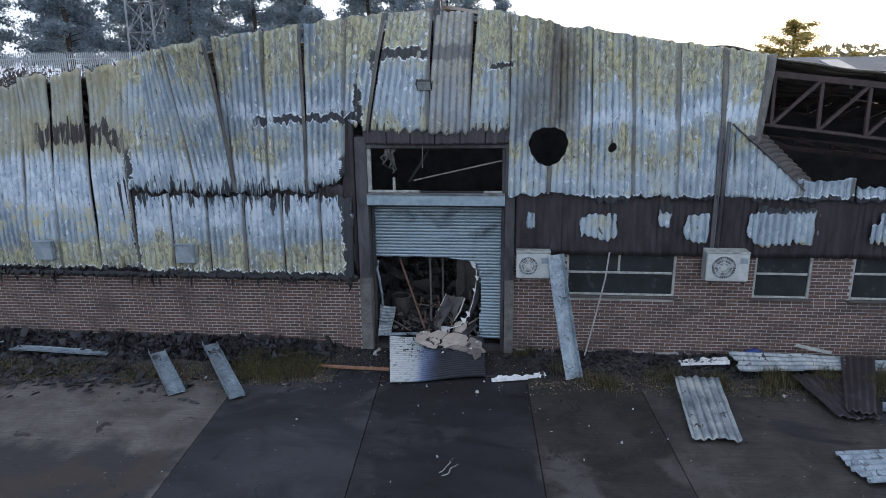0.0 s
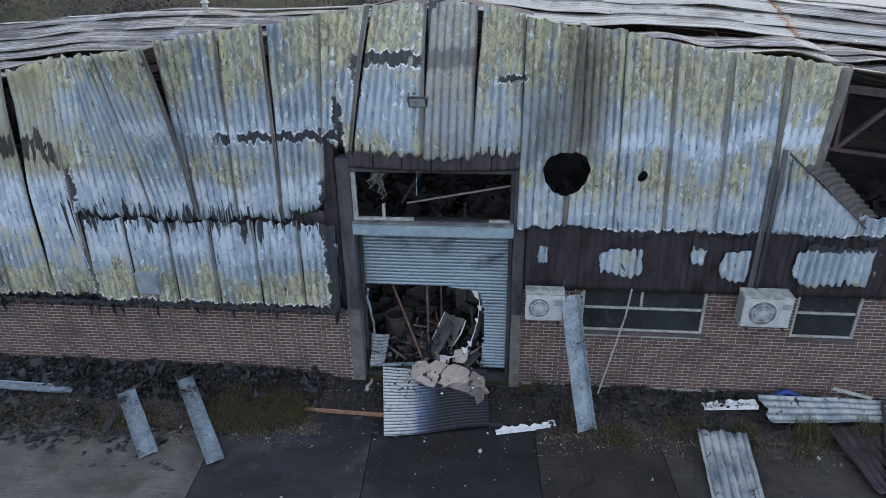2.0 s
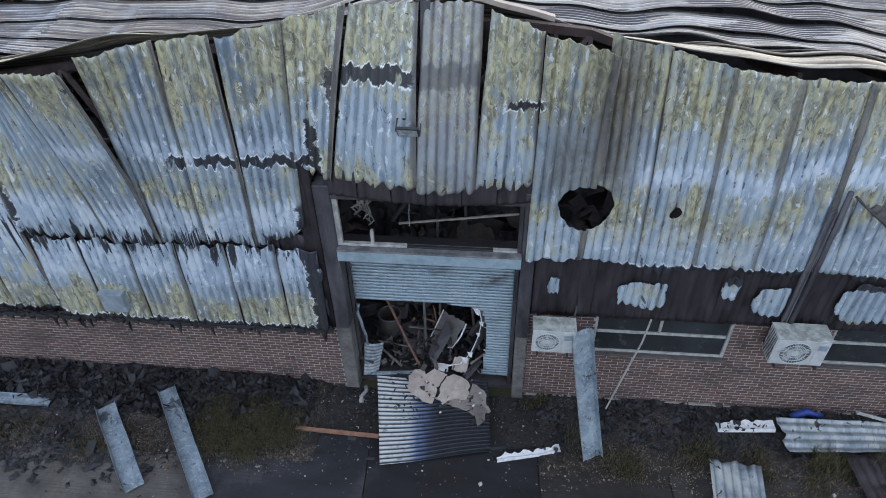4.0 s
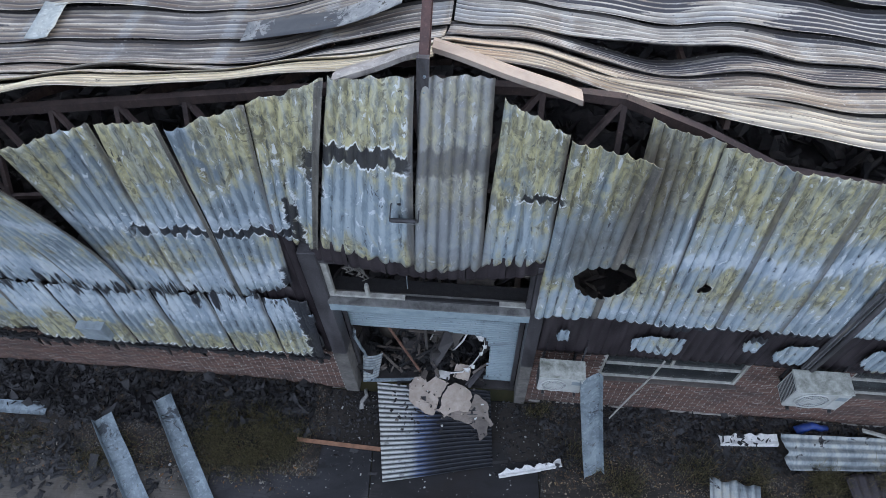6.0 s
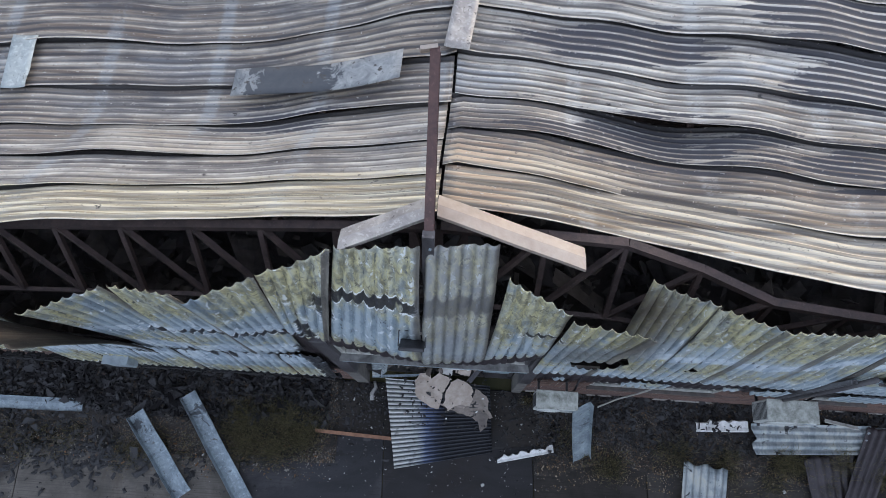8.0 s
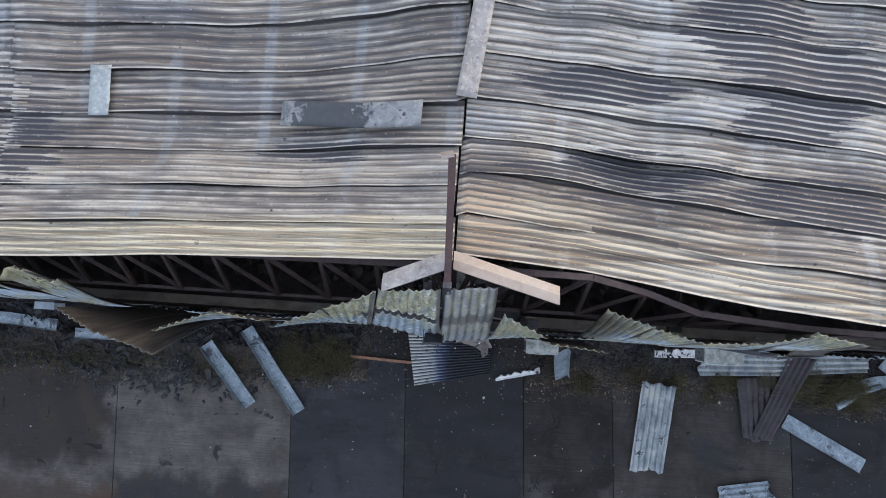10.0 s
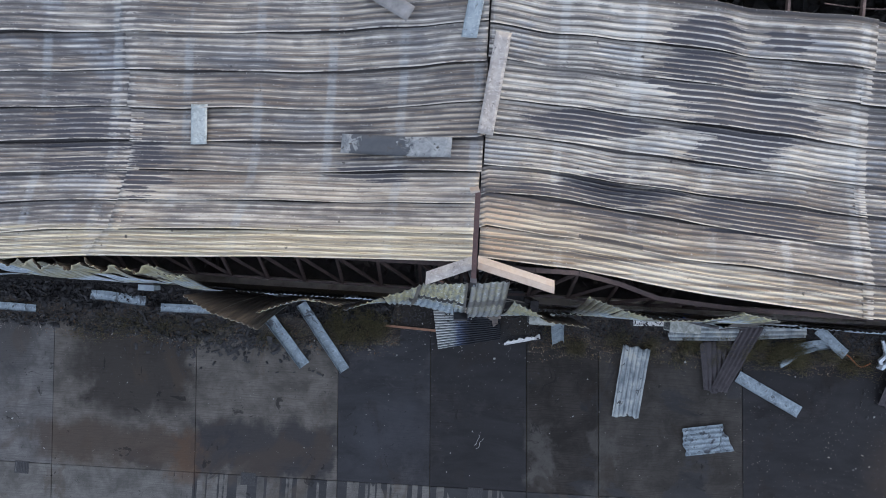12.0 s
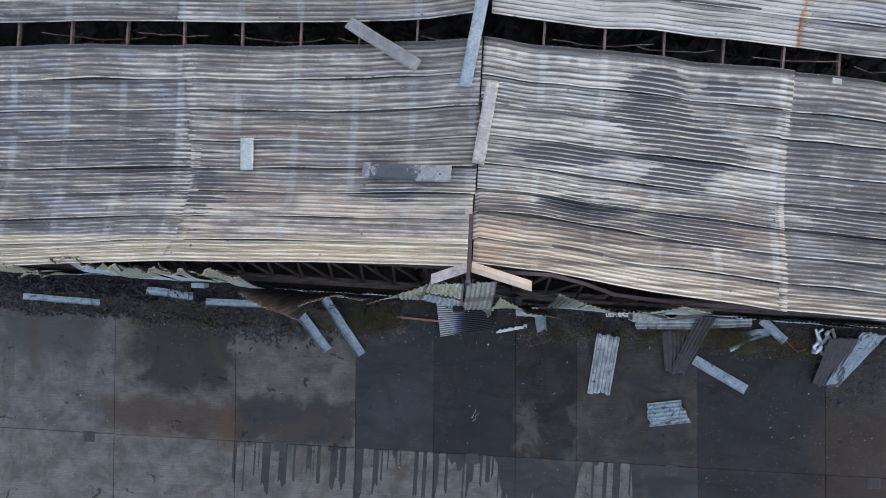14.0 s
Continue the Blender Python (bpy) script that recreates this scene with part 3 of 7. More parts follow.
CLAD = scorched_cladding()
LINER = soot_steel("burnt_liner", (0.018, 0.0145, 0.017), (0.062, 0.051, 0.056), 0.5)
BACK = soot_steel("sooty_sheet_back", (0.022, 0.019, 0.017), (0.085, 0.07, 0.055), 0.7)
FRAME_DARK = soot_steel("sooted_steel", (0.036, 0.034, 0.037), (0.115, 0.11, 0.118), 0.5)
TRUSS = soot_steel("rusted_truss", (0.036, 0.026, 0.025), (0.105, 0.072, 0.064), 0.8)
ROOF = roof_steel("annealed_roof_steel")
LAP = soot_steel("scorched_lap", (0.07, 0.068, 0.064), (0.26, 0.245, 0.21), 0.6)
BRICK, MORTAR = brick_clay(), mortar()
SLAB_DRY = concrete("yard_concrete_dark", (0.034, 0.030, 0.027), (0.017, 0.0165, 0.017), 0.4)
# pale grey puts the smoke haze over the left yard into the colour
SLAB_GREY = concrete("yard_concrete_grey", (0.125, 0.119, 0.114), (0.034, 0.033, 0.033), 0.12)
SLAB_STAINED = concrete("yard_concrete_stained", (0.118, 0.107, 0.095), (0.030, 0.027, 0.025), 0.15)
SLAB_BROWN = concrete("yard_concrete_brown", (0.054, 0.049, 0.044), (0.020, 0.0195, 0.020), 0.35)
# the faint blue is sky sheen on wet concrete, put into the colour
SLAB_SKY_TINT = concrete("yard_concrete_sky_tint", (0.046, 0.045, 0.048), (0.0180, 0.0182, 0.0205), 0.8)
SLAB_WET = concrete("yard_concrete_wet", (0.034, 0.032, 0.033), (0.0130, 0.0125, 0.0135), 0.85)
SLAB_PALE = concrete("yard_concrete_pale", (0.135, 0.128, 0.118), (0.024, 0.024, 0.025), 0.05, True)
EARTH = littered_earth()
# char and interior soot are lifted to paint smoke haze into their blacks
CHAR = plain("charred_debris", (0.006, 0.006, 0.007), (0.028, 0.027, 0.030), 0.6, 12.0, 0.0, 0.02)
INSIDE = plain("hazed_soot_interior", (0.034, 0.032, 0.034), (0.105, 0.098, 0.098), 0.9, 1.5)
SHUTTER = shutter_steel()
FALLEN = fallen_sheet()
GALV = galvanised("galvanised_steel", (0.13, 0.165, 0.19), (0.31, 0.37, 0.405), 0.45)
PAINT_BLUE = plain("faded_blue_paint", (0.20, 0.27, 0.31), (0.36, 0.44, 0.47), 0.5, 4.0)
PAINT_WHITE = plain("weathered_white_paint", (0.22, 0.22, 0.20), (0.52, 0.52, 0.48), 0.55, 7.0)
AC_WHITE = plain("air_conditioner_enamel", (0.40, 0.42, 0.40), (0.58, 0.59, 0.57), 0.4, 6.0)
STRIP = galvanised("sooty_galvanised_strip", (0.12, 0.155, 0.185), (0.33, 0.39, 0.42), 0.3)
AC_DARK = plain("dark_grille_plastic", (0.02, 0.02, 0.022), (0.07, 0.075, 0.08), 0.5, 20.0)
GREY_PLASTIC = plain("grey_plastic", (0.20, 0.24, 0.27), (0.33, 0.38, 0.40), 0.5, 5.0)
BLACK_METAL = plain("black_metal", (0.01, 0.01, 0.012), (0.04, 0.04, 0.045), 0.4, 9.0)
FOAM = plain("white_polystyrene", (0.55, 0.55, 0.53), (0.82, 0.82, 0.80), 0.9, 14.0)
PLASTER = plain("buff_plasterboard", (0.33, 0.27, 0.22), (0.52, 0.45, 0.39), 0.9, 5.0)
WOOD = plain("bare_timber", (0.17, 0.085, 0.05), (0.34, 0.18, 0.11), 0.8, 6.0)
BLUE_BAG = plain("blue_plastic", (0.008, 0.028, 0.14), (0.02, 0.06, 0.27), 0.45, 9.0)
RUST = plain("orange_rust_cable", (0.30, 0.09, 0.03), (0.45, 0.17, 0.07), 0.7, 12.0)
IRON = plain("cast_iron", (0.012, 0.012, 0.013), (0.045, 0.043, 0.042), 0.55, 15.0)
CAP = galvanised("scorched_ridge_flashing", (0.27, 0.245, 0.225), (0.46, 0.425, 0.385), 0.1)
CAP_TAN = plain("heat_tanned_flashing", (0.30, 0.235, 0.19), (0.44, 0.38, 0.325), 0.55, 2.5, 0.15)
glass = Nodes("dirty_window_glass", 0.06)
glass.out.inputs["Specular IOR Level"].default_value = 0.3
GLASS = glass.done(glass.mix(glass.noise(glass.pos, 2.5, 5), (0.010, 0.012, 0.014), (0.05, 0.055, 0.055)), glass.ramp(glass.noise(glass.pos, 5.0, 5), (0.35, 0.04), (0.7, 0.35)))
GRASS = leaf("rough_grass_blades", (0.05, 0.056, 0.024), (0.24, 0.20, 0.11))
# pine, distant and scrub leaves are paled: smoke haze put into their colour
PINE = leaf("hazed_pine_needles", (0.27, 0.33, 0.37), (0.42, 0.48, 0.52))
HAZY = leaf("hazed_distant_leaves", (0.17, 0.165, 0.11), (0.26, 0.235, 0.145))
BIRCH = leaf("autumn_birch_leaves", (0.32, 0.275, 0.09), (0.58, 0.46, 0.17))
SHRUB = leaf("hazed_scrub_leaves", (0.10, 0.094, 0.094), (0.132, 0.12, 0.116))
BARK = plain("bark", (0.04, 0.03, 0.024), (0.11, 0.085, 0.065), 0.95, 9.0, 0.0, 0.03)
FIELD = plain("rough_grassland", (0.03, 0.035, 0.014), (0.10, 0.085, 0.04), 0.95, 0.6, 0.0, 0.05)
FENCE = plain("galvanised_palisade", (0.42, 0.44, 0.46), (0.60, 0.62, 0.64), 0.5, 3.0, 0.2)
PYLON = plain("galvanised_lattice", (0.28, 0.29, 0.30), (0.42, 0.43, 0.44), 0.55, 2.0, 0.3)
SHED_WALL = plain("blue_grey_shed_cladding", (0.05, 0.085, 0.115), (0.09, 0.13, 0.16), 0.5, 0.8)
SHED_ROOF = plain("grey_fibre_cement", (0.06, 0.07, 0.08), (0.11, 0.12, 0.13), 0.8, 0.7)
FELT = plain("pale_roof_felt", (0.26, 0.26, 0.27), (0.38, 0.38, 0.38), 0.85, 1.2)


# ---- mesh helpers ----
rng = np.random.default_rng(7)


def mesh_of(name, verts, faces, mat, smooth=False):
    me = bpy.data.meshes.new(name)
    me.from_pydata(np.asarray(verts, float).tolist(), [], [list(map(int, f)) for f in faces])
    me.materials.append(mat)
    if smooth:
        me.polygons.foreach_set("use_smooth", [True] * len(me.polygons))
    me.update()
    return me


class Geo:
    """Collects boxes, beams, tubes and grids into one mesh."""

    def __init__(self):
        self.v, self.f = [], []

    def add(self, verts, faces):
        k = len(self.v)
        self.v.extend([tuple(map(float, p)) for p in verts])
        self.f.extend([[k + i for i in f] for f in faces])
        return self

    def box(self, x0, x1, y0, y1, z0, z1, m=None, ease=0.0):
        """A box; ease chamfers its upright and level edges a little."""
        if ease:
            e = ease
            v = []
            for z, g in ((z0, e), (z0 + e, 0), (z1 - e, 0), (z1, e)):
                v += [(x0 + g + e, y0 + g, z), (x1 - g - e, y0 + g, z), (x1 - g, y0 + g + e, z), (x1 - g, y1 - g - e, z),
                      (x1 - g - e, y1 - g, z), (x0 + g + e, y1 - g, z), (x0 + g, y1 - g - e, z), (x0 + g, y0 + g + e, z)]
            f = [list(range(7, -1, -1)), list(range(24, 32))]
            for r in range(3):
                f += [[8 * r + i, 8 * r + (i + 1) % 8, 8 * r + 8 + (i + 1) % 8, 8 * r + 8 + i] for i in range(8)]
        else:
            v = [(x, y, z) for z in (z0, z1) for x, y in ((x0, y0), (x1, y0), (x1, y1), (x0, y1))]
            f = [[3, 2, 1, 0], [4, 5, 6, 7], [0, 1, 5, 4], [1, 2, 6, 5], [2, 3, 7, 6], [3, 0, 4, 7]]
        if m is not None:
            v = [m @ Vector(p) for p in v]
        return self.add(v, f)

    def beam(self, a, b, w, h, up=(0, 0, 1)):
        a, b = Vector(a), Vector(b)
        d = (b - a).normalized()
        s = d.cross(Vector(up))
        if s.length < 1e-4:
            s = d.cross(Vector((1, 0, 0)))
        s.normalize()
        u = s.cross(d)
        v = [p + s * i * w / 2 + u * j * h / 2 for p in (a, b) for i, j in ((-1, -1), (1, -1), (1, 1), (-1, 1))]
        return self.add(v, [[0, 1, 2, 3], [7, 6, 5, 4], [0, 4, 5, 1], [1, 5, 6, 2], [2, 6, 7, 3], [3, 7, 4, 0]])

    def angle(self, a, b, w, t=0.012, up=(0, 0, 1)):
        """A rolled angle section: two thin legs."""
        a, b = Vector(a), Vector(b)
        d = (b - a).normalized()
        s = d.cross(Vector(up))
        s = s.normalized() if s.length > 1e-4 else Vector((1, 0, 0))
        u = s.cross(d)
        self.beam(a, b, w, t, up)
        return self.beam(a + s * w / 2 + u * w / 2, b + s * w / 2 + u * w / 2, t, w, up)

    def tube(self, pts, r, n=8, r1=None, cap=True):
        pts = [Vector(p) for p in pts]
        k = len(self.v)
        r1 = r if r1 is None else r1
        last = None
        for i, p in enumerate(pts):
            d = (pts[min(i + 1, len(pts) - 1)] - pts[max(i - 1, 0)]).normalized()
            s = d.cross(Vector((0, 0, 1))) if last is None else last - d * last.dot(d)
            if s.length < 1e-3:
                s = d.cross(Vector((1, 0, 0)))
            s.normalize()
            last = s
            u = d.cross(s)
            rr = r + (r1 - r) * i / max(1, len(pts) - 1)
            self.v.extend([tuple(p + (s * math.cos(a) + u * math.sin(a)) * rr) for a in (2 * math.pi * j / n for j in range(n))])
        for i in range(len(pts) - 1):
            self.f.extend([[k + i * n + j, k + i * n + (j + 1) % n, k + (i + 1) * n + (j + 1) % n, k + (i + 1) * n + j] for j in range(n)])
        if cap:
            self.f.append([k + j for j in range(n)][::-1])
            self.f.append([k + (len(pts) - 1) * n + j for j in range(n)])
        return self

    def mesh(self, name, mat, smooth=False):
        return mesh_of(name, self.v, self.f, mat, smooth)


def part(name, geo, mat, parent, label="", smooth=False):
    """Links a mesh, a bmesh or a Geo as one mesh object under a thing or a part."""
    if isinstance(geo, bmesh.types.BMesh):
        me = bpy.data.meshes.new(name)
        geo.to_mesh(me)
        geo.free()
        me.materials.append(mat)
    elif isinstance(geo, Geo):
        me = geo.mesh(name, mat, smooth)
    else:
        me = geo
    ob = new(name, me)
    ob.parent = parent
    if parent is not None:
        ob.matrix_parent_inverse = parent.matrix_basis.inverted()
    return tagged(ob, label)


def thing(name, at, label, category, group="", kind=""):
    ob = new(name)
    ob.empty_display_size = 0.2
    ob.matrix_basis = at if isinstance(at, Matrix) else Matrix.Translation(at)
    return tagged(ob, label, category, group, kind)


def solid(name, geo, mat, label, category, group="", kind="", smooth=False):
    return tagged(part(name, geo, mat, None, "", smooth), label, category, group, kind)


def wobble(n, seed, size=1.0):
    """A smooth random curve on 0..1, within about +-1."""
    g = np.random.default_rng(seed)
    knots = g.uniform(-1, 1, n + 1)
    return lambda u: size * np.interp(np.asarray(u) * n, np.arange(n + 1), knots)


def shell(name, P, mat, thick=0.004, keep=None, smooth=True, rib=None, across=None, back=None):
    """A sheet of real thickness over a grid of points; keep drops some of its cells."""
    nu, nv = P.shape[:2]
    du, dv = np.gradient(P, axis=0), np.gradient(P, axis=1)
    nrm = np.cross(du, dv)
    nrm /= np.linalg.norm(nrm, axis=-1, keepdims=True) + 1e-12
    verts = np.concatenate([P.reshape(-1, 3), (P - nrm * thick).reshape(-1, 3)])
    if keep is None:
        keep = np.ones((nu - 1, nv - 1), bool)
    N = nu * nv
    i, j = np.nonzero(keep)
    a, b, c, d = i * nv + j, (i + 1) * nv + j, (i + 1) * nv + j + 1, i * nv + j + 1
    faces = [np.stack([a, b, c, d], 1), np.stack([d + N, c + N, b + N, a + N], 1)]
    pad = np.pad(keep, 1)
    for (oi, oj), (p, q) in (((-1, 0), (d, a)), ((1, 0), (b, c)), ((0, -1), (a, b)), ((0, 1), (c, d))):
        rim = ~pad[i + 1 + oi, j + 1 + oj]
        faces.append(np.stack([q[rim], p[rim], p[rim] + N, q[rim] + N], 1))
    faces = np.concatenate(faces)
    used = np.unique(faces)
    at = np.full(2 * N, -1)
    at[used] = np.arange(len(used))
    me = mesh_of(name, verts[used], at[faces], mat, smooth)
    if back is not None:
        me.materials.append(back)
        me.polygons.foreach_set("material_index", [1 if len(i) <= k < 2 * len(i) else 0 for k in range(len(faces))])
    if rib is not None:
        for key, values in (("rib", rib), ("across", across)):
            me.attributes.new(key, "FLOAT", "POINT").data.foreach_set("value", np.tile(values.reshape(-1), 2)[used].astype(np.float32))
    return me


def corrugated(name, surface, wide, mat, pitch=0.125, depth=0.03, per=6, nv=24, thick=0.004, keep=None, phase=0.0, back=None, turned=False, scallop=False):
    """A profiled sheet. surface(u, v) gives its mid surface; ribs run along v."""
    nu = max(4, int(round(wide / pitch * per))) + 1
    u, v = np.meshgrid(np.linspace(0, 1, nu), np.linspace(0, 1, nv), indexing="ij")
    B = surface(u, v)
    nrm = np.cross(np.gradient(B, axis=0), np.gradient(B, axis=1))
    nrm /= np.linalg.norm(nrm, axis=-1, keepdims=True) + 1e-12
    wave = np.cos(2 * np.pi * (u * wide / pitch + phase))
    if scallop:
        wave = 2 * np.abs(np.sin(np.pi * (u * wide / pitch + phase))) ** 0.6 - 1
    P = B + nrm * (0.5 * depth * wave)[..., None]
    k = None
    if keep is not None:
        C = 0.25 * (P[1:, 1:] + P[:-1, 1:] + P[1:, :-1] + P[:-1, :-1])
        k = keep(C)
    return shell(name, P, mat, thick, k, rib=wave, across=1 - u if turned else u, back=back)


def panel(tl, tr, bl, br, bend=1.6, top=0.0, bottom=0.0, seed=0, dent=0.02, ragged=10, fold=0.0):
    """A mid surface over four corners, bent out of plane towards its top, with ragged ends (metres)."""
    tl, tr, bl, br = (np.array(p, float) for p in (tl, tr, bl, br))
    high = max(0.2, float(np.linalg.norm(tl - bl)))
    wt, wb, wd, we = wobble(ragged, seed, top / high), wobble(ragged, seed + 1, bottom / high), wobble(4, seed + 2), wobble(5, seed + 3)

    def surface(u, v):
        w = v + wb(u) * (1 - v) + wt(u) * v
        u3, w3 = u[..., None], w[..., None]
        p = (bl * (1 - u3) + br * u3) * (1 - w3) + (tl * (1 - u3) + tr * u3) * w3
        lean = (tl * (1 - u) [..., None] + tr * u3 - bl * (1 - u3) - br * u3)[..., 1]
        p[..., 1] += lean * (np.abs(w) ** bend * np.sign(w) - w)
        p[..., 1] += dent * (0.25 + 0.75 * np.clip(w, 0, 1)) * (wd(w) * (1 - u) + we(w) * u + 0.5 * np.sin(3 * u + 5 * w + seed))
        p[..., 0] += 0.3 * min(dent, 0.07) * wd(1 - w)
        if fold:
            over = np.clip((w - 0.86) / 0.14, 0, 1)
            p[..., 1] += fold * over * (np.sin(6.5 * p[..., 0] + seed) + 0.6 * np.sin(15.0 * p[..., 0]) - 0.4)
            p[..., 2] -= 0.5 * fold * over * (1.0 + np.sin(4.3 * p[..., 0] + 2.0 * seed))
        return p

    return surface



# ---- ground and yard ----
def ground_height(x, y):
    """Level yard; a bank rises behind the building on its left."""
    rise = np.clip((y - 15.0) / 12.0, 0, 1) * np.clip((-x + 6.0) / 14.0, 0, 1)
    return -0.05 + 5.45 * rise * rise * (3 - 2 * rise)


xs = np.unique(np.concatenate([np.linspace(-900, -60, 12), np.linspace(-60, 60, 61), np.linspace(60, 900, 12)]))
ys = np.unique(np.concatenate([np.linspace(-300, -20, 6), np.linspace(-20, 60, 41), np.linspace(60, 1500, 16)]))
X, Y = np.meshgrid(xs, ys, indexing="ij")
ground = solid("ground", shell("ground", np.stack([X, Y, ground_height(X, Y)], -1), FIELD, 0.3), FIELD, "rough grassland and bare earth running to the horizon", "ground", kind="structure", smooth=True)

yard = thing("yard", (0, -4, 0), "stained concrete yard slabs, partly soaked with water", "pavement", kind="structure")
JOINTS = (-27.2, -22.6, -18.0, -13.45, -8.75, -4.13, -1.15, 1.93, 4.22, 8.75, 13.45, 18.0, 22.6)
LINES = ((-0.02, 0.0), (-6.12, 0.012), (-12.3, 0.012), (-18.5, 0.012), (-24.7, 0.012))
KINDS = {(0, 0): SLAB_GREY, (1, 0): SLAB_GREY, (2, 0): SLAB_GREY, (3, 0): SLAB_STAINED, (4, 0): SLAB_STAINED, (5, 0): SLAB_SKY_TINT, (6, 0): SLAB_WET, (7, 0): SLAB_DRY, (8, 0): SLAB_BROWN, (9, 0): SLAB_WET, (10, 0): SLAB_BROWN,
         (0, 1): SLAB_PALE, (1, 1): SLAB_PALE, (2, 1): SLAB_PALE, (3, 1): SLAB_PALE, (4, 1): SLAB_PALE, (5, 1): SLAB_PALE, (6, 1): SLAB_PALE, (7, 1): SLAB_PALE, (8, 1): SLAB_PALE, (9, 1): SLAB_WET, (10, 1): SLAB_WET}


def slab(i, j):
    def corner(a, b):
        y = LINES[b][0] + LINES[b][1] * JOINTS[a]
        return JOINTS[a] - 0.055 * (y + 1.7), y
    g = 0.007
    c = [corner(i, j + 1), corner(i + 1, j + 1), corner(i + 1, j), corner(i, j)]
    c = [(x + sx * g, y + sy * g) for (x, y), (sx, sy) in zip(c, ((1, 1), (-1, 1), (-1, -1), (1, -1)))]
    cx, cy = sum(p[0] for p in c) / 4, sum(p[1] for p in c) / 4
    lift = 0.006 * math.sin(3.1 * i + 1.7 * j)
    v = [(x, y, -0.2) for x, y in c] + [(x, y, lift - 0.008) for x, y in c]
    v += [(x + (cx - x) * 0.006, y + (cy - y) * 0.006, lift) for x, y in c]
    f = [[k, (k + 1) % 4, 4 + (k + 1) % 4, 4 + k] for k in range(4)] + [[4 + k, 4 + (k + 1) % 4, 8 + (k + 1) % 4, 8 + k] for k in range(4)] + [[8, 9, 10, 11]]
    part("concrete_slab", Geo().add(v, f), KINDS.get((i, j), SLAB_PALE if j else SLAB_BROWN), yard)


for i in range(len(JOINTS) - 1):
    for j in range(len(LINES) - 1):
        slab(i, j)


# ---- front wall: brick dado with openings ----
L_END, R_END, DEEP = -19.0, 19.0, 12.0
DOOR = (-1.58, 1.40)
WINDOWS = ((2.78, 5.10, 1.47), (6.74, 7.90, 1.48), (8.72, 11.0, 1.48))
TOP_L, TOP_R = 1.74, 2.50

wall_front = thing("wall_front", (0, 0, 0), "brown brick dado under burnt profiled steel cladding", "wall", kind="structure")
core = Geo()
core.box(L_END, -1.86, 0.007, 0.22, -0.1, TOP_L)
edges = [1.62] + [w for a, b, _ in WINDOWS for w in (a, b)] + [R_END]
for a, b in zip(edges[::2], edges[1::2]):
    core.box(a, b, 0.007, 0.22, -0.1, TOP_R)
for a, b, sill in WINDOWS:
    core.box(a, b, 0.007, 0.22, -0.1, sill - 0.05)
part("mortar_bed", core, MORTAR, wall_front, "grey mortar backing of the brickwork")

# ---- steel frame round the shutter and the clerestory window over it ----
post = part("door_post", Geo().box(-1.86, -1.60, -0.06, 0.26, 0.0, 1.80, ease=0.012), plain("grey_concrete_post", (0.085, 0.08, 0.075), (0.19, 0.18, 0.165), 0.9, 7.0), wall_front, "grey concrete door post")
part("door_post", Geo().box(1.42, 1.62, -0.06, 0.26, 0.0, 1.80, ease=0.012), post.data.materials[0], wall_front, "grey concrete door post")
for a, b in ((-1.84, -1.585), (1.41, 1.62)):
    part("steel_column", Geo().box(a, b, -0.085, 0.2, 1.805, 4.95, ease=0.008), FRAME_DARK, wall_front, "soot-blackened steel column")
part("window_header", Geo().box(-1.66, 1.50, -0.07, 0.12, 4.70, 4.80, ease=0.008), FRAME_DARK, wall_front)

fascia = part("fascia_panel", Geo().box(-1.60, 1.41, -0.125, 0.06, 3.47, 3.70, ease=0.01), PAINT_BLUE, wall_front, "faded blue steel fascia over the shutter")
part("shutter_hood", Geo().box(-1.58, 1.39, 0.063, 0.38, 3.40, 3.66, ease=0.01), CHAR, wall_front, "sooty hood of the shutter roll")
part("fascia_sill", Geo().box(-1.60, 1.41, -0.15, 0.10, 3.704, 3.735, ease=0.006), plain("sooty_sill", (0.05, 0.05, 0.05), (0.28, 0.28, 0.27), 0.7, 3.0), wall_front, "pale sill above the fascia")

clerestory = thing("window_1", (-0.08, 0.0, 3.74), "burnt-out clerestory window with charred white timber frame", "window", kind="structure")
for a, b, c, d, nm in ((-1.585, -1.50, 3.74, 4.70, "frame_stile"), (-1.03, -0.98, 3.745, 4.06, "mullion_stub")):
    part(nm, Geo().box(a, b, -0.03, 0.05, c, d, ease=0.006), PAINT_WHITE, clerestory)
part("frame_rail", Geo().box(-1.50, -0.45, -0.028, 0.052, 3.737, 3.785, ease=0.006), PAINT_WHITE, clerestory)
part("frame_rail", Geo().box(0.95, 1.34, -0.028, 0.052, 3.737, 3.775, ease=0.006), PAINT_WHITE, clerestory)
part("burnt_stile", Geo().box(1.34, 1.405, -0.03, 0.05, 3.74, 4.70, ease=0.006), FRAME_DARK, clerestory, "charred window stile")
part("burnt_rail", Geo().box(-0.45, 0.95, -0.02, 0.045, 3.737, 3.77, ease=0.008), CHAR, clerestory, "charred window rail")
part("fallen_lath", Geo().beam((-0.62, 0.35, 3.95), (1.33, 0.12, 4.42), 0.03, 0.03), plain("singed_batten", (0.16, 0.14, 0.12), (0.30, 0.27, 0.24), 0.8), clerestory, "singed batten slanting across the opening")
part("fallen_lath", Geo().beam((-0.75, 0.5, 3.9), (-0.25, 0.6, 4.68), 0.09, 0.05), CHAR, clerestory)
drip = Geo()
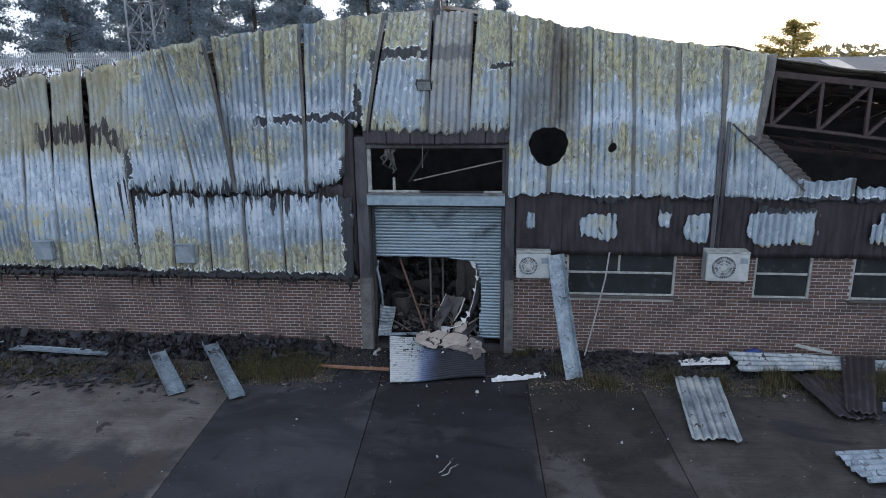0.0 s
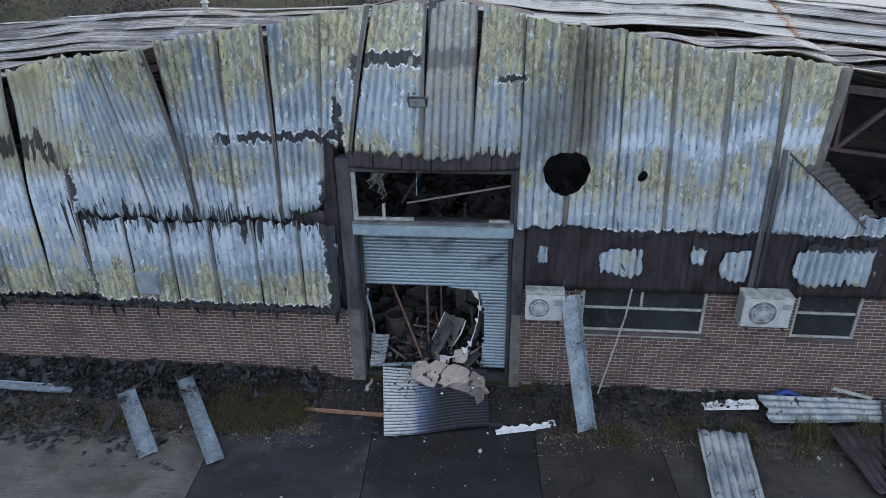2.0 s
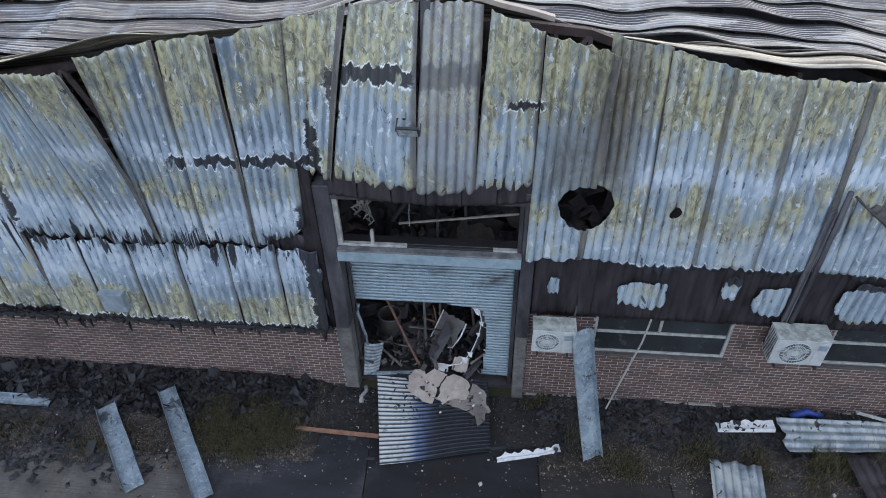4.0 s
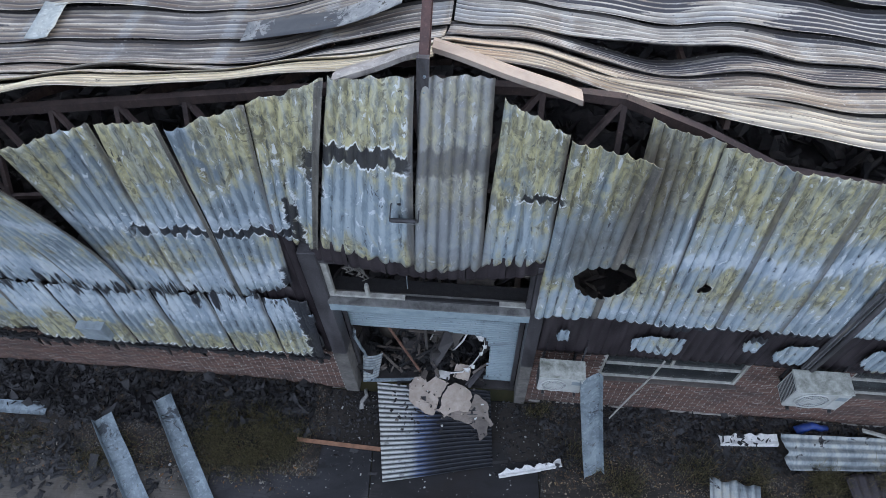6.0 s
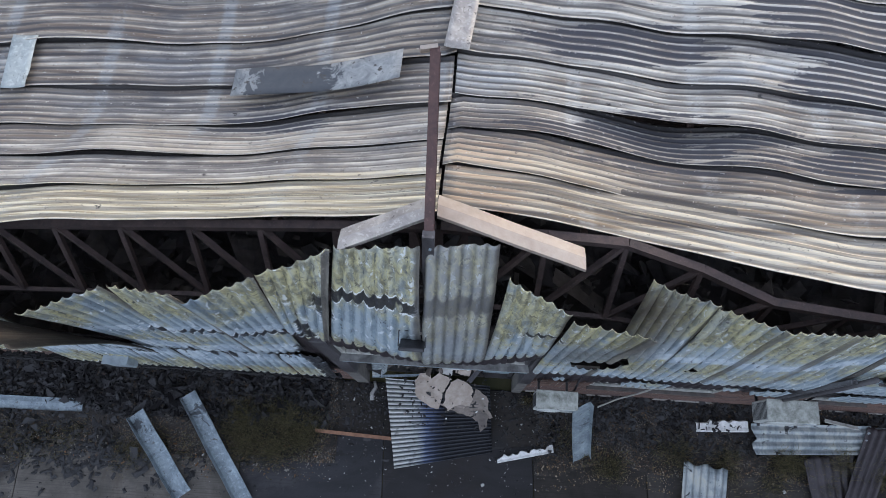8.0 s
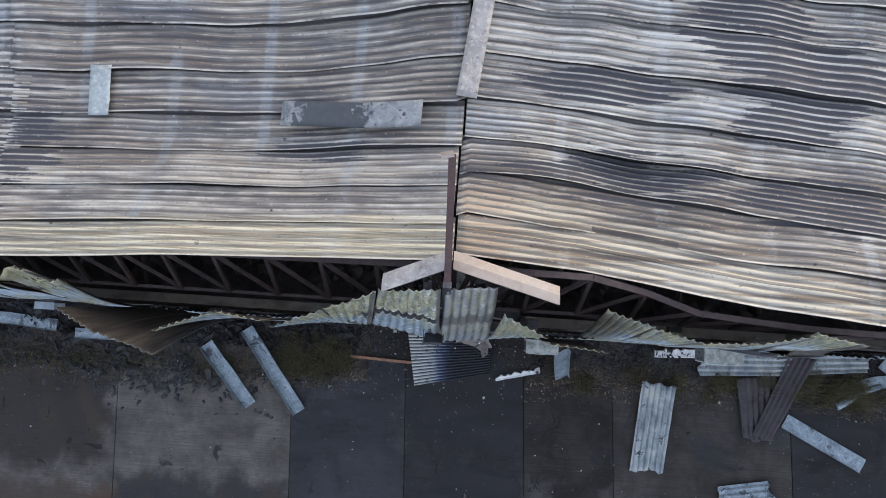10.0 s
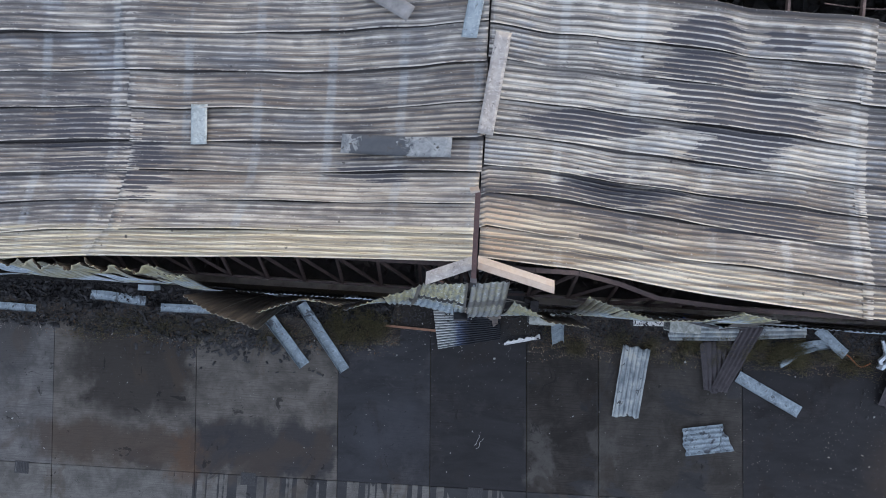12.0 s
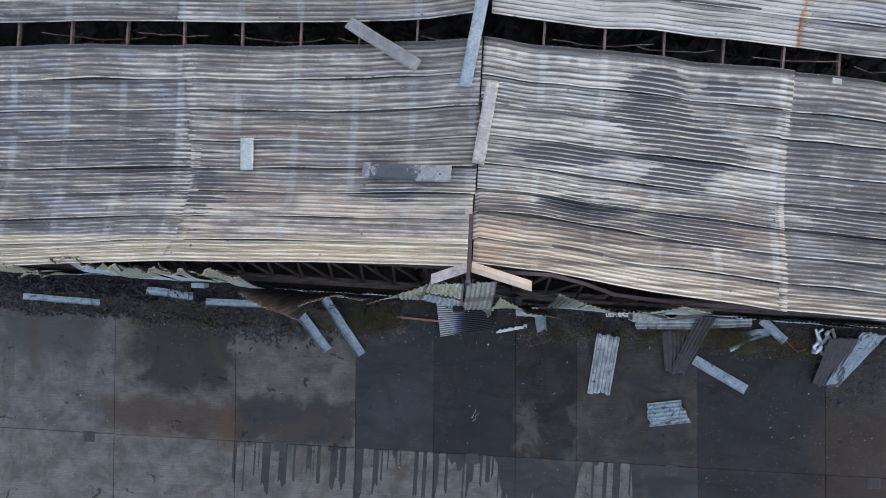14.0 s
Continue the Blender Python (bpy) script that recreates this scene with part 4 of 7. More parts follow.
for k in range(7):
    a = wobble(5, 40 + k, 0.06)
    drip.tube([(-1.18 + 0.03 * k - 0.1 * (s if k < 3 else 0) + a(s), -0.02 + 0.05 * s, 4.68 - (0.3 + 0.04 * k) * s) for s in np.linspace(0, 1, 6)], 0.026, 5, 0.008)
part("melted_blind", drip, plain("melted_plastic", (0.05, 0.048, 0.045), (0.20, 0.19, 0.17), 0.5), clerestory, "shrivelled remains of a blind")

# ---- roller shutter with the hole that was cut through it ----
shutter = thing("roller_shutter", (-0.09, 0.0, 0.0), "pale blue steel roller shutter with a large hole burst through it", "shutter door")
HOLE = [(-1.5, 2.15), (-1.1, 2.20), (-0.5, 2.20), (0.1, 2.17), (0.55, 2.13), (0.70, 2.10), (0.79, 2.02), (0.84, 1.90), (0.87, 1.6), (0.87, 1.0), (0.84, 0.55), (0.80, 0.2), (-1.5, 0.2)]


def inside(poly, x, z):
    hit = np.zeros(np.shape(x), bool)
    for (x0, z0), (x1, z1) in zip(poly, poly[1:] + poly[:1]):
        cross = ((z0 > z) != (z1 > z)) & (x < (x1 - x0) * (z - z0) / (z1 - z0 + 1e-12) + x0)
        hit ^= cross
    return hit


def lath(z0, z1, y=0.30):
    """One curved lath of the shutter, cut where the hole is."""
    x = np.linspace(-1.53, 1.34, 76)
    s = np.linspace(0, 1, 6)
    Xg, Sg = np.meshgrid(x, s, indexing="ij")
    P = np.stack([Xg, y - 0.018 * np.sin(np.pi * Sg) + 0.006 * np.sin(2.1 * Xg), z0 + (z1 - z0) * Sg], -1)
    mid = (Xg[1:, :-1] + Xg[:-1, :-1]) / 2
    level = z0 + (z1 - z0) * (Sg[1:, :-1] + Sg[1:, 1:]) / 2
    keep = ~inside(HOLE, mid + 0.008 * np.sin(40 * level), level + 0.010 * np.sin(9 * mid + 3) + 0.006 * np.sin(31 * mid))
    keep &= ~((mid < -1.3) & (level < 2.16))
    if not keep.any():
        return
    # only the largest piece of a cut lath still hangs in its guides
    best, seen = set(), set()
    for start in zip(*np.nonzero(keep)):
        if start in seen:
            continue
        seen.add(start)
        todo, blob = [start], {start}
        while todo:
            i, j = todo.pop()
            for q in ((i + 1, j), (i - 1, j), (i, j + 1), (i, j - 1)):
                if 0 <= q[0] < keep.shape[0] and 0 <= q[1] < keep.shape[1] and keep[q] and q not in blob:
                    blob.add(q)
                    todo.append(q)
        seen |= blob
        best = max(best, blob, key=len)
    keep = np.array([[(i, j) in best for j in range(keep.shape[1])] for i in range(keep.shape[0])])
    part("shutter_lath", shell("shutter_lath", P, SHUTTER, 0.008, keep), SHUTTER, shutter)


z = 0.24
while z < 3.44:
    lath(z, z + 0.0735)
    z += 0.075
part("guide_rail", Geo().box(1.33, 1.405, 0.25, 0.36, 0.02, 3.46, ease=0.006), FRAME_DARK, shutter, "sooty shutter guide rail")
part("guide_rail", Geo().box(-1.595, -1.535, 0.25, 0.36, 0.02, 3.46, ease=0.006), FRAME_DARK, shutter, "sooty shutter guide rail")
curl = Geo()
w = wobble(7, 31, 0.03)
curl.tube([(-1.50 + 0.16 * s + float(w(s)), 0.24 - 0.05 * math.sin(5 * s), 2.12 - 1.45 * s) for s in np.linspace(0, 1, 16)], 0.034, 7, 0.02)
part("torn_edge", curl, GALV, shutter, "rolled torn edge of the shutter", smooth=True)
# the flap torn back on the right of the hole, dark with a bare bright rim
SPINE = ((0.74, 2.10), (0.80, 1.80), (0.76, 1.45), (0.68, 1.10), (0.58, 0.78), (0.40, 0.55), (0.12, 0.46))
flap, bare = np.zeros((7, 4, 3)), []
for k, (x, z) in enumerate(SPINE):
    for q, d in enumerate((0.0, 0.07, 0.13, 0.17)):
        flap[k, q] = (x + d * 0.8 + 0.02 * math.sin(3 * k), 0.34 - 0.06 * math.sin(1.4 * k) + 0.5 * d, z + 0.4 * d * math.sin(2.0 * k))
    bare.append((x + 0.012 * math.sin(5 * k), 0.325 - 0.06 * math.sin(1.4 * k), z))
torn = part("torn_flap", shell("torn_flap", flap, FRAME_DARK, 0.004), FRAME_DARK, shutter, "blackened flap torn back from the shutter")
part("torn_rim", Geo().tube(bare, 0.007, 5, 0.014), FOAM, torn, "bare white rim of the torn flap")
for x, z, s in ((0.72, 2.03, 0.09), (0.80, 1.72, 0.06), (0.74, 1.42, 0.05), (0.60, 0.84, 0.07), (0.50, 0.66, 0.09)):
    part("torn_tab", Geo().add([(x - s, 0.28, z + s), (x + 0.5 * s, 0.30, z + 0.7 * s), (x + 0.3 * s, 0.27, z - s), (x - 0.4 * s, 0.25, z - 0.3 * s), (x, 0.31, z)], [[0, 3, 2, 1], [0, 1, 4], [1, 2, 4], [2, 3, 4], [3, 0, 4]]), FOAM, torn)

# ---- windows in the brick wall ----
def brick_window(i, a, b, sill, top, mullions, transom, label):
    w = thing(f"window_{i}", ((a + b) / 2, 0, sill), label, "window", kind="structure")
    y0, y1 = 0.015, 0.085
    for p, q, r, s, nm in [(a, a + 0.045, sill, top, "frame_stile"), (b - 0.045, b, sill, top, "frame_stile"), (a + 0.045, b - 0.045, sill, sill + 0.04, "frame_rail"),
                           (a + 0.045, b - 0.045, top - 0.04, top, "frame_rail")]:
        part(nm, Geo().box(p, q, y0, y1, r, s, ease=0.006), PAINT_WHITE, w)
    cols = [a + 0.055] + mullions + [b - 0.055]
    for m in mullions:
        part("mullion", Geo().box(m - 0.025, m + 0.025, y0 + 0.003, y1 - 0.003, transom + 0.022, top - 0.05, ease=0.005), PAINT_WHITE, w)
    part("transom", Geo().box(a + 0.055, b - 0.055, y0 - 0.004, y1 - 0.004, transom - 0.022, transom + 0.022, ease=0.005), PAINT_WHITE, w)
    part("pane", Geo().box(a + 0.05, b - 0.05, 0.05, 0.056, sill + 0.045, transom), GLASS, w)
    for p, q in zip(cols, cols[1:]):
        part("pane", Geo().box(p, q, 0.05, 0.056, transom + 0.004, top - 0.045), GLASS, w)
    part("window_sill", Geo().box(a - 0.04, b + 0.04, -0.055, 0.013, sill - 0.055, sill - 0.004, ease=0.006), plain("sill_tile", (0.05, 0.045, 0.042), (0.13, 0.11, 0.10), 0.8), w)
    return w


brick_window(2, 2.78, 5.10, 1.47, 2.50, [3.90], 1.99, "sooty window with flaking white timber frame")
brick_window(3, 6.74, 7.90, 1.48, 2.50, [], 2.02, "sooty narrow window with flaking white timber frame")
brick_window(4, 8.72, 11.0, 1.48, 2.50, [9.9], 2.05, "sooty window with flaking white timber frame")


# ---- cladding of the front wall ----
def gable(x):
    return 7.50 - 0.128 * abs(x)


def clad(tl, tr, bl, br, seed, mat=CLAD, top=0.03, bottom=0.05, bend=1.6, dent=0.02, keep=None, nv=40, name="cladding_sheet", pitch=0.138, depth=0.042, lap=0.0, fold=0.0):
    wide = (Vector(tr) - Vector(tl)).length * 0.5 + (Vector(br) - Vector(bl)).length * 0.5
    surface = panel(tl, tr, bl, br, bend, top, bottom, seed, dent, fold=fold)
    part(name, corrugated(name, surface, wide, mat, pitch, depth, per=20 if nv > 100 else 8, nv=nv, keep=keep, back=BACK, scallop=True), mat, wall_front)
    if lap:
        a = 1.0 - lap / wide
        def strip(u, v):
            p = surface(a + (1.004 - a) * u, v * 0.985 + 0.004)
            p[..., 1] -= 0.006
            return p
        part("lap_strip", corrugated("lap_strip", strip, wide * (1 - a), LAP, pitch, depth, per=8, nv=nv, keep=keep, phase=a * wide / pitch, scallop=True), LAP, wall_front)


def round_hole(C):
    a = np.arctan2(C[..., 2] - 4.76, C[..., 0] - 2.29)
    r = np.hypot(C[..., 0] - 2.29, C[..., 2] - 4.76)
    small = np.hypot(C[..., 0] - 3.6, (C[..., 2] - 4.72) * 0.7)
    return (r > 0.40 + 0.02 * np.sin(3 * a) + 0.008 * np.sin(11 * a)) & (small > 0.075 + 0.015 * np.sin(2 * np.arctan2(C[..., 2] - 4.72, C[..., 0] - 3.6) + 0.6))


Y0 = -0.07
# upper sheets from the left end to the right end: top-left, top-right, bottom-left, bottom-right
for k in range(9):
    x = -18.4 + k * 0.97
    y = (0.42 if x > -13.5 else 0.1) + 0.12 * math.sin(2.3 * k)
    clad((x, y, gable(x) - 0.08), (x + 0.98, y + 0.1, gable(x + 0.98) - 0.1), (x, Y0, 1.84), (x + 0.98, Y0, 1.86), 300 + 5 * k, top=0.07, dent=0.14, fold=0.10)
UPPER = [
    ((-9.72, 0.46, 6.24), (-8.98, 0.5, 6.36), (-9.75, Y0, 1.84), (-8.95, Y0, 1.85)),
    ((-9.0, 0.48, 6.36), (-8.1, 0.50, 6.43), (-8.98, Y0 - 0.02, 1.84), (-8.02, Y0, 1.85)),
    ((-8.04, 0.48, 6.45), (-7.1, 0.45, 6.60), (-8.0, Y0, 1.84), (-7.05, Y0, 1.86)),
    ((-7.1, 0.36, 6.62), (-6.42, 0.34, 6.68), (-7.1, Y0 - 0.03, 3.75), (-6.3, Y0, 3.75)),
    ((-6.45, -0.08, 6.70), (-5.72, -0.45, 6.84), (-6.42, Y0 - 0.03, 3.74), (-5.42, Y0 - 0.05, 3.72)),
    ((-5.78, -0.42, 6.83), (-4.66, -0.72, 6.98), (-5.44, Y0 - 0.08, 3.73), (-4.50, Y0 - 0.13, 3.74)),
    ((-4.68, -0.34, 7.01), (-3.72, 0.04, 7.14), (-4.72, Y0 - 0.06, 3.73), (-3.76, Y0 - 0.04, 3.73)),
    ((-3.70, 0.02, 7.13), (-2.88, -0.03, 7.28), (-3.76, Y0 - 0.07, 3.73), (-2.88, Y0 - 0.03, 3.74)),
    ((-2.76, -0.15, 7.26), (-1.95, 0.18, 7.40), (-2.90, Y0 - 0.06, 3.76), (-2.06, Y0, 4.05)),
    ((-1.94, 0.19, 7.39), (-1.14, 0.5, 7.49), (-2.02, Y0 + 0.02, 5.35), (-1.52, Y0, 5.05)),
    ((-1.10, 0.52, 7.50), (-0.17, 0.62, 7.52), (-1.50, Y0 + 0.03, 5.08), (-0.20, -0.27, 5.06)),
    ((-0.10, 0.62, 7.52), (0.70, 0.70, 7.47), (-0.20, -0.29, 5.06), (0.66, -0.20, 5.05)),
    ((0.80, 0.30, 7.52), (1.49, -0.03, 7.40), (0.64, -0.19, 5.06), (1.50, Y0, 5.10)),
    ((1.50, -0.1, 7.38), (2.44, -0.20, 7.18), (1.47, Y0 - 0.06, 3.74), (2.36, Y0 - 0.04, 3.74)),
    ((2.40, 0.44, 7.17), (3.16, 0.22, 7.10), (2.34, Y0 - 0.05, 3.76), (3.22, Y0 - 0.04, 3.62)),
    ((3.14, 0.22, 7.08), (3.96, 0.02, 6.93), (3.20, Y0 - 0.06, 3.62), (4.12, Y0 - 0.04, 3.62)),
    ((3.95, 0.03, 6.93), (4.85, 0.08, 6.79), (4.10, Y0 - 0.06, 3.62), (5.0, Y0 - 0.04, 3.68)),
    ((4.86, 0.08, 6.79), (5.84, 0.30, 6.67), (4.98, Y0 - 0.06, 3.66), (5.84, Y0 - 0.04, 3.64)),
    ((5.84, 0.30, 6.66), (6.74, 0.16, 6.53), (5.82, Y0 - 0.06, 3.64), (6.45, Y0, 3.9)),
]
LAPS = {2: 0.05, 4: 0.06, 5: 0.10, 7: 0.06, 9: 0.08, 13: 0.09, 17: 0.10, 18: 0.16}
for k, c in enumerate(UPPER):
    crumple = 0.10 if k < 3 else 0.02
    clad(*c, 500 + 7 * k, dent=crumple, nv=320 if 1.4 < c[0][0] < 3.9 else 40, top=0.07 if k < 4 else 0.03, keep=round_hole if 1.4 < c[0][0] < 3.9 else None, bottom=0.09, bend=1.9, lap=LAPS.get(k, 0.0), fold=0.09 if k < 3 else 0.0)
# lower left sheets hang over the dado
for k in range(6):
    a, b = -7.0 + 0.87 * k, -7.0 + 0.87 * (k + 1)
    if k == 5:
        b = -1.95
    clad((a, Y0 - 0.02, 3.66), (b, Y0 - 0.02, 3.66), (a, Y0 - 0.12, 1.84), (b, Y0 - 0.12, 1.83), 700 + 6 * k, top=0.07, bottom=0.05, bend=1.0)
# pale remnants left on the burnt lower sheeting on the right, and the cut band below the open bay
for k, (a, b, c, d) in enumerate(((1.86, 2.06, 3.0, 3.38), (2.98, 3.84, 2.76, 3.34), (4.62, 4.92, 3.05, 3.55), (5.16, 5.70, 2.72, 3.36), (6.42, 7.86, 2.66, 3.52), (8.85, 10.6, 2.66, 3.45), (11.2, 12.6, 2.7, 3.4), (-2.12, -1.90, 2.15, 2.62), (-2.06, -1.90, 2.95, 3.30))):
    def rounded(C, a=a, b=b, c=c, d=d, k=k):
        u, w = (C[..., 0] - (a + b) / 2) / (b - a) * 2, (C[..., 2] - (c + d) / 2) / (d - c) * 2
        rib = 2 * np.pi / 0.138 * (C[..., 0] - a)
        fray = 0.30 * np.sin(7 * C[..., 0] + k) * np.sin(9 * C[..., 2] + 2 * k) - 0.16 * np.cos(rib) + 0.20 * np.sin(17 * C[..., 2] + 13 * C[..., 0] + 3 * k)
        return np.abs(u) ** 4 + np.abs(w) ** 3 < 0.80 + fray
    clad((a, Y0 - 0.05, d), (b, Y0 - 0.05, d), (a, Y0 - 0.055, c), (b, Y0 - 0.055, c), 800 + k, top=0.05, bottom=0.05, keep=rounded, nv=34, dent=0.006, name="paint_remnant")
for k, (a, b, t) in enumerate(((6.45, 7.35, 4.05), (7.3, 8.45, 4.06), (8.5, 9.6, 3.9), (9.6, 10.8, 4.2), (10.8, 12.0, 4.5), (12.0, 13.2, 4.3))):
    clad((a, Y0 - 0.03, t), (b, Y0 - 0.03, t + 0.03), (a, Y0 - 0.05, 3.62), (b, Y0 - 0.05, 3.62), 830 + 4 * k, top=0.05, bottom=0.06, nv=12, bend=1.0)
# burnt dark liner that shows where the outer skin is gone
def liner(a, b, z0, z1, seed, top=0.03, y=0.0):
    clad((a, y, z1), (b, y, z1), (a, y, z0), (b, y, z0), seed, mat=LINER, top=top, bottom=0.015, dent=0.008, nv=14, name="liner_sheet", pitch=0.15, depth=0.03)
for k in range(12):
    a = 1.63 + k * 1.0
    liner(a, a + 1.01, 2.40, 3.86, 900 + 4 * k, 0.03, -0.035)
# the dark inner skin over the clerestory bellies out with the sheets
def belly(x):
    return -0.02 - 0.20 * max(0.0, 1 - ((x - 0.05) / 1.55) ** 2)


for k in range(6):
    a, b = -1.66 + 0.5265 * k, -1.66 + 0.5265 * (k + 1)
    clad((a, belly(a) + 0.02, 5.24), (b, belly(b) + 0.02, 5.24), (a, belly(a) - 0.03, 4.79), (b, belly(b) - 0.03, 4.79), 960 + 4 * k, mat=LINER, top=0.02, bottom=0.01, dent=0.006, nv=10, name="liner_sheet", pitch=0.15, depth=0.03, bend=1.0)
for k in range(18):
    a = -19.0 + k * 0.9655
    liner(a, a + 0.966, 1.74, 3.95 if a > -7.5 else 2.3, 1000 + 4 * k, 0.1)
liner(-2.15, -1.85, 1.78, 5.5, 1090, 0.05, -0.02)
liner(1.41, 1.64, 3.8, 5.0, 1094, 0.02, -0.02)
# loose soot fringe and tatters along the foot of the left cladding
fringe = Geo()
for k in range(900):
    x = rng.uniform(-18.5, -1.9)
    h = rng.uniform(0.08, 0.17) + (0.32 * rng.random() if rng.random() < 0.05 else 0)
    w = rng.uniform(0.03, 0.075) * (0.6 if h > 0.16 else 1.0)
    y = -0.15 - rng.uniform(0, 0.10)
    z0 = 1.86 + rng.uniform(-0.02, 0.03)
    fringe.add([(x - w, y, z0), (x + w, y, z0), (x + w * 0.6 + rng.normal(0, 0.02), y - 0.02, z0 - h * 0.6), (x + rng.normal(0, 0.03), y + 0.03, z0 - h), (x - w * 0.7, y - 0.01, z0 - h * 0.5), (x, y + 0.07, z0 - h * 0.3)],
               [[0, 4, 2, 1], [4, 3, 2], [0, 5, 4], [1, 2, 5], [2, 3, 5], [3, 4, 5], [0, 1, 5]])
tagged(part("charred_fringe", fringe, CHAR, wall_front, "charred insulation tatters hanging below the cladding"), kind="stuff")

# ---- gable truss and inner frames ----
def truss(name, label, top_at, low_at):
    """A lattice truss; top_at and low_at give the chords' points over x."""
    t = thing(name, (0, top_at(0.0)[1], 6.0), label, "roof truss", "roof trusses")
    for side in (-1, 1):
        X = [side * 0.02] + [side * (0.31 + 0.93 * k) for k in range(20)]
        top, low = [top_at(x) for x in X], [low_at(x) for x in X]
        for a, b in zip(top, top[1:]):
            part("top_chord", Geo().beam(a, b, 0.10, 0.12), TRUSS, t)
        for a, b in zip(low, low[1:]):
            part("bottom_chord", Geo().beam(a, b, 0.06, 0.06), TRUSS, t)
        for k in range(len(X)):
            part("upright", Geo().beam(top[k], low[k], 0.065, 0.065, (0, 1, 0)), TRUSS, t)
            if k + 1 < len(X):
                part("diagonal", Geo().beam(top[k + 1], low[k], 0.065, 0.065, (0, 1, 0)), TRUSS, t)
    return t


def rafter(x):
    """The gable rafter, level to the left, bent down and outwards on the right."""
    if x < 1.0:
        return (x, 0.97, 7.36 - 0.142 * abs(x) - 0.25)
    return (x, float(np.interp(x, [1.0, 2.5, 4.1, 6.0, 19.0], [0.95, 0.94, 0.48, 0.36, 0.2])), float(np.interp(x, [1.0, 1.7, 2.5, 3.2, 4.1, 6.0, 19.0], [7.11, 7.04, 6.95, 6.68, 6.40, 6.25, 4.72])))


truss("gable_truss", "rust-brown lattice gable truss, buckled by the fire", rafter, lambda x: (x, 0.36 if x < 2.6 else 0.28, gable(x) - 1.49))
for at, sag, deep in ((3.6, 2.05, 0.7), (9.6, 0.75, 0.8)):
    truss("inner_truss", "buckled lattice roof truss inside the burnt building", lambda x: (x, at, gable(x) - 0.22 - sag + 0.02 * abs(x)), lambda x: (x, at, gable(x) - 0.22 - deep - 0.5 * (sag - 0.02 * abs(x))))

# ---- roof ----
roof = thing("roof", (0, 4, 6), "fire-warped corrugated steel roof, sagging behind the gable", "roof", kind="structure")


def smooth(t):
    t = np.clip(t, 0, 1)
    return t * t * (3 - 2 * t)


def roof_height(x, y):
    """Height of the sagging roof over plan."""
    ax = np.abs(x)
    front = 7.36 - 0.142 * ax
    back_l = np.interp(ax, [0, 1.5, 3.5, 7.0, 9.0, 12, 19], [6.15, 5.72, 5.27, 5.20, 5.28, 5.2, 4.6])
    back_r = np.interp(ax, [0, 1.6, 3.5, 7.0, 10.5, 19], [6.15, 5.98, 5.88, 5.78, 5.45, 4.7])
    back = np.where(x < 0, back_l, back_r)
    sag = smooth((y - 0.7) / 2.8)
    z = front * (1 - sag) + back * sag
    z = z + 0.25 * smooth((y - 4.5) / 3.0)
    return z


def front_edge(x):
    return np.where(x < 0, np.interp(-x, [0, 2, 5, 9, 14, 19], [1.0, 0.95, 0.82, 0.62, 0.15, 0.0]), np.interp(x, [0, 2, 4, 5, 8.8, 11.6, 19], [1.1, 1.0, 0.72, 0.6, 0.29, 0.2, 0.1]))


def back_edge(x):
    return 7.48 - 0.04 * np.abs(x)


# where the side laps lie between the eave and the back edge
LAPS_L = (0.0, 0.108, 0.217, 0.336, 0.450, 0.578, 0.718, 0.862, 1.0)
LAPS_R = (0.0, 0.122, 0.248, 0.351, 0.463, 0.593, 0.737, 0.850, 1.0)
ROWS_N = 8
# rows whose lifted edge gapes: where along the sheet, and how far
GAPES = {(1, 3): (0.36, 0.10), (1, 2): (0.30, 0.05), (1, 5): (0.62, 0.07), (-1, 4): (0.22, 0.09), (-1, 2): (0.55, 0.05)}


def waves(x, y):
    """Long buckles that run through neighbouring sheets."""
    big = 0.045 * np.sin(1.15 * x + 0.55 * y) + 0.03 * np.sin(2.3 * x - 0.8 * y + 1.0) + 0.018 * np.sin(4.1 * x + 0.5 * y + 2.0)
    return big * np.where(x > 0, 1.25, 0.85)


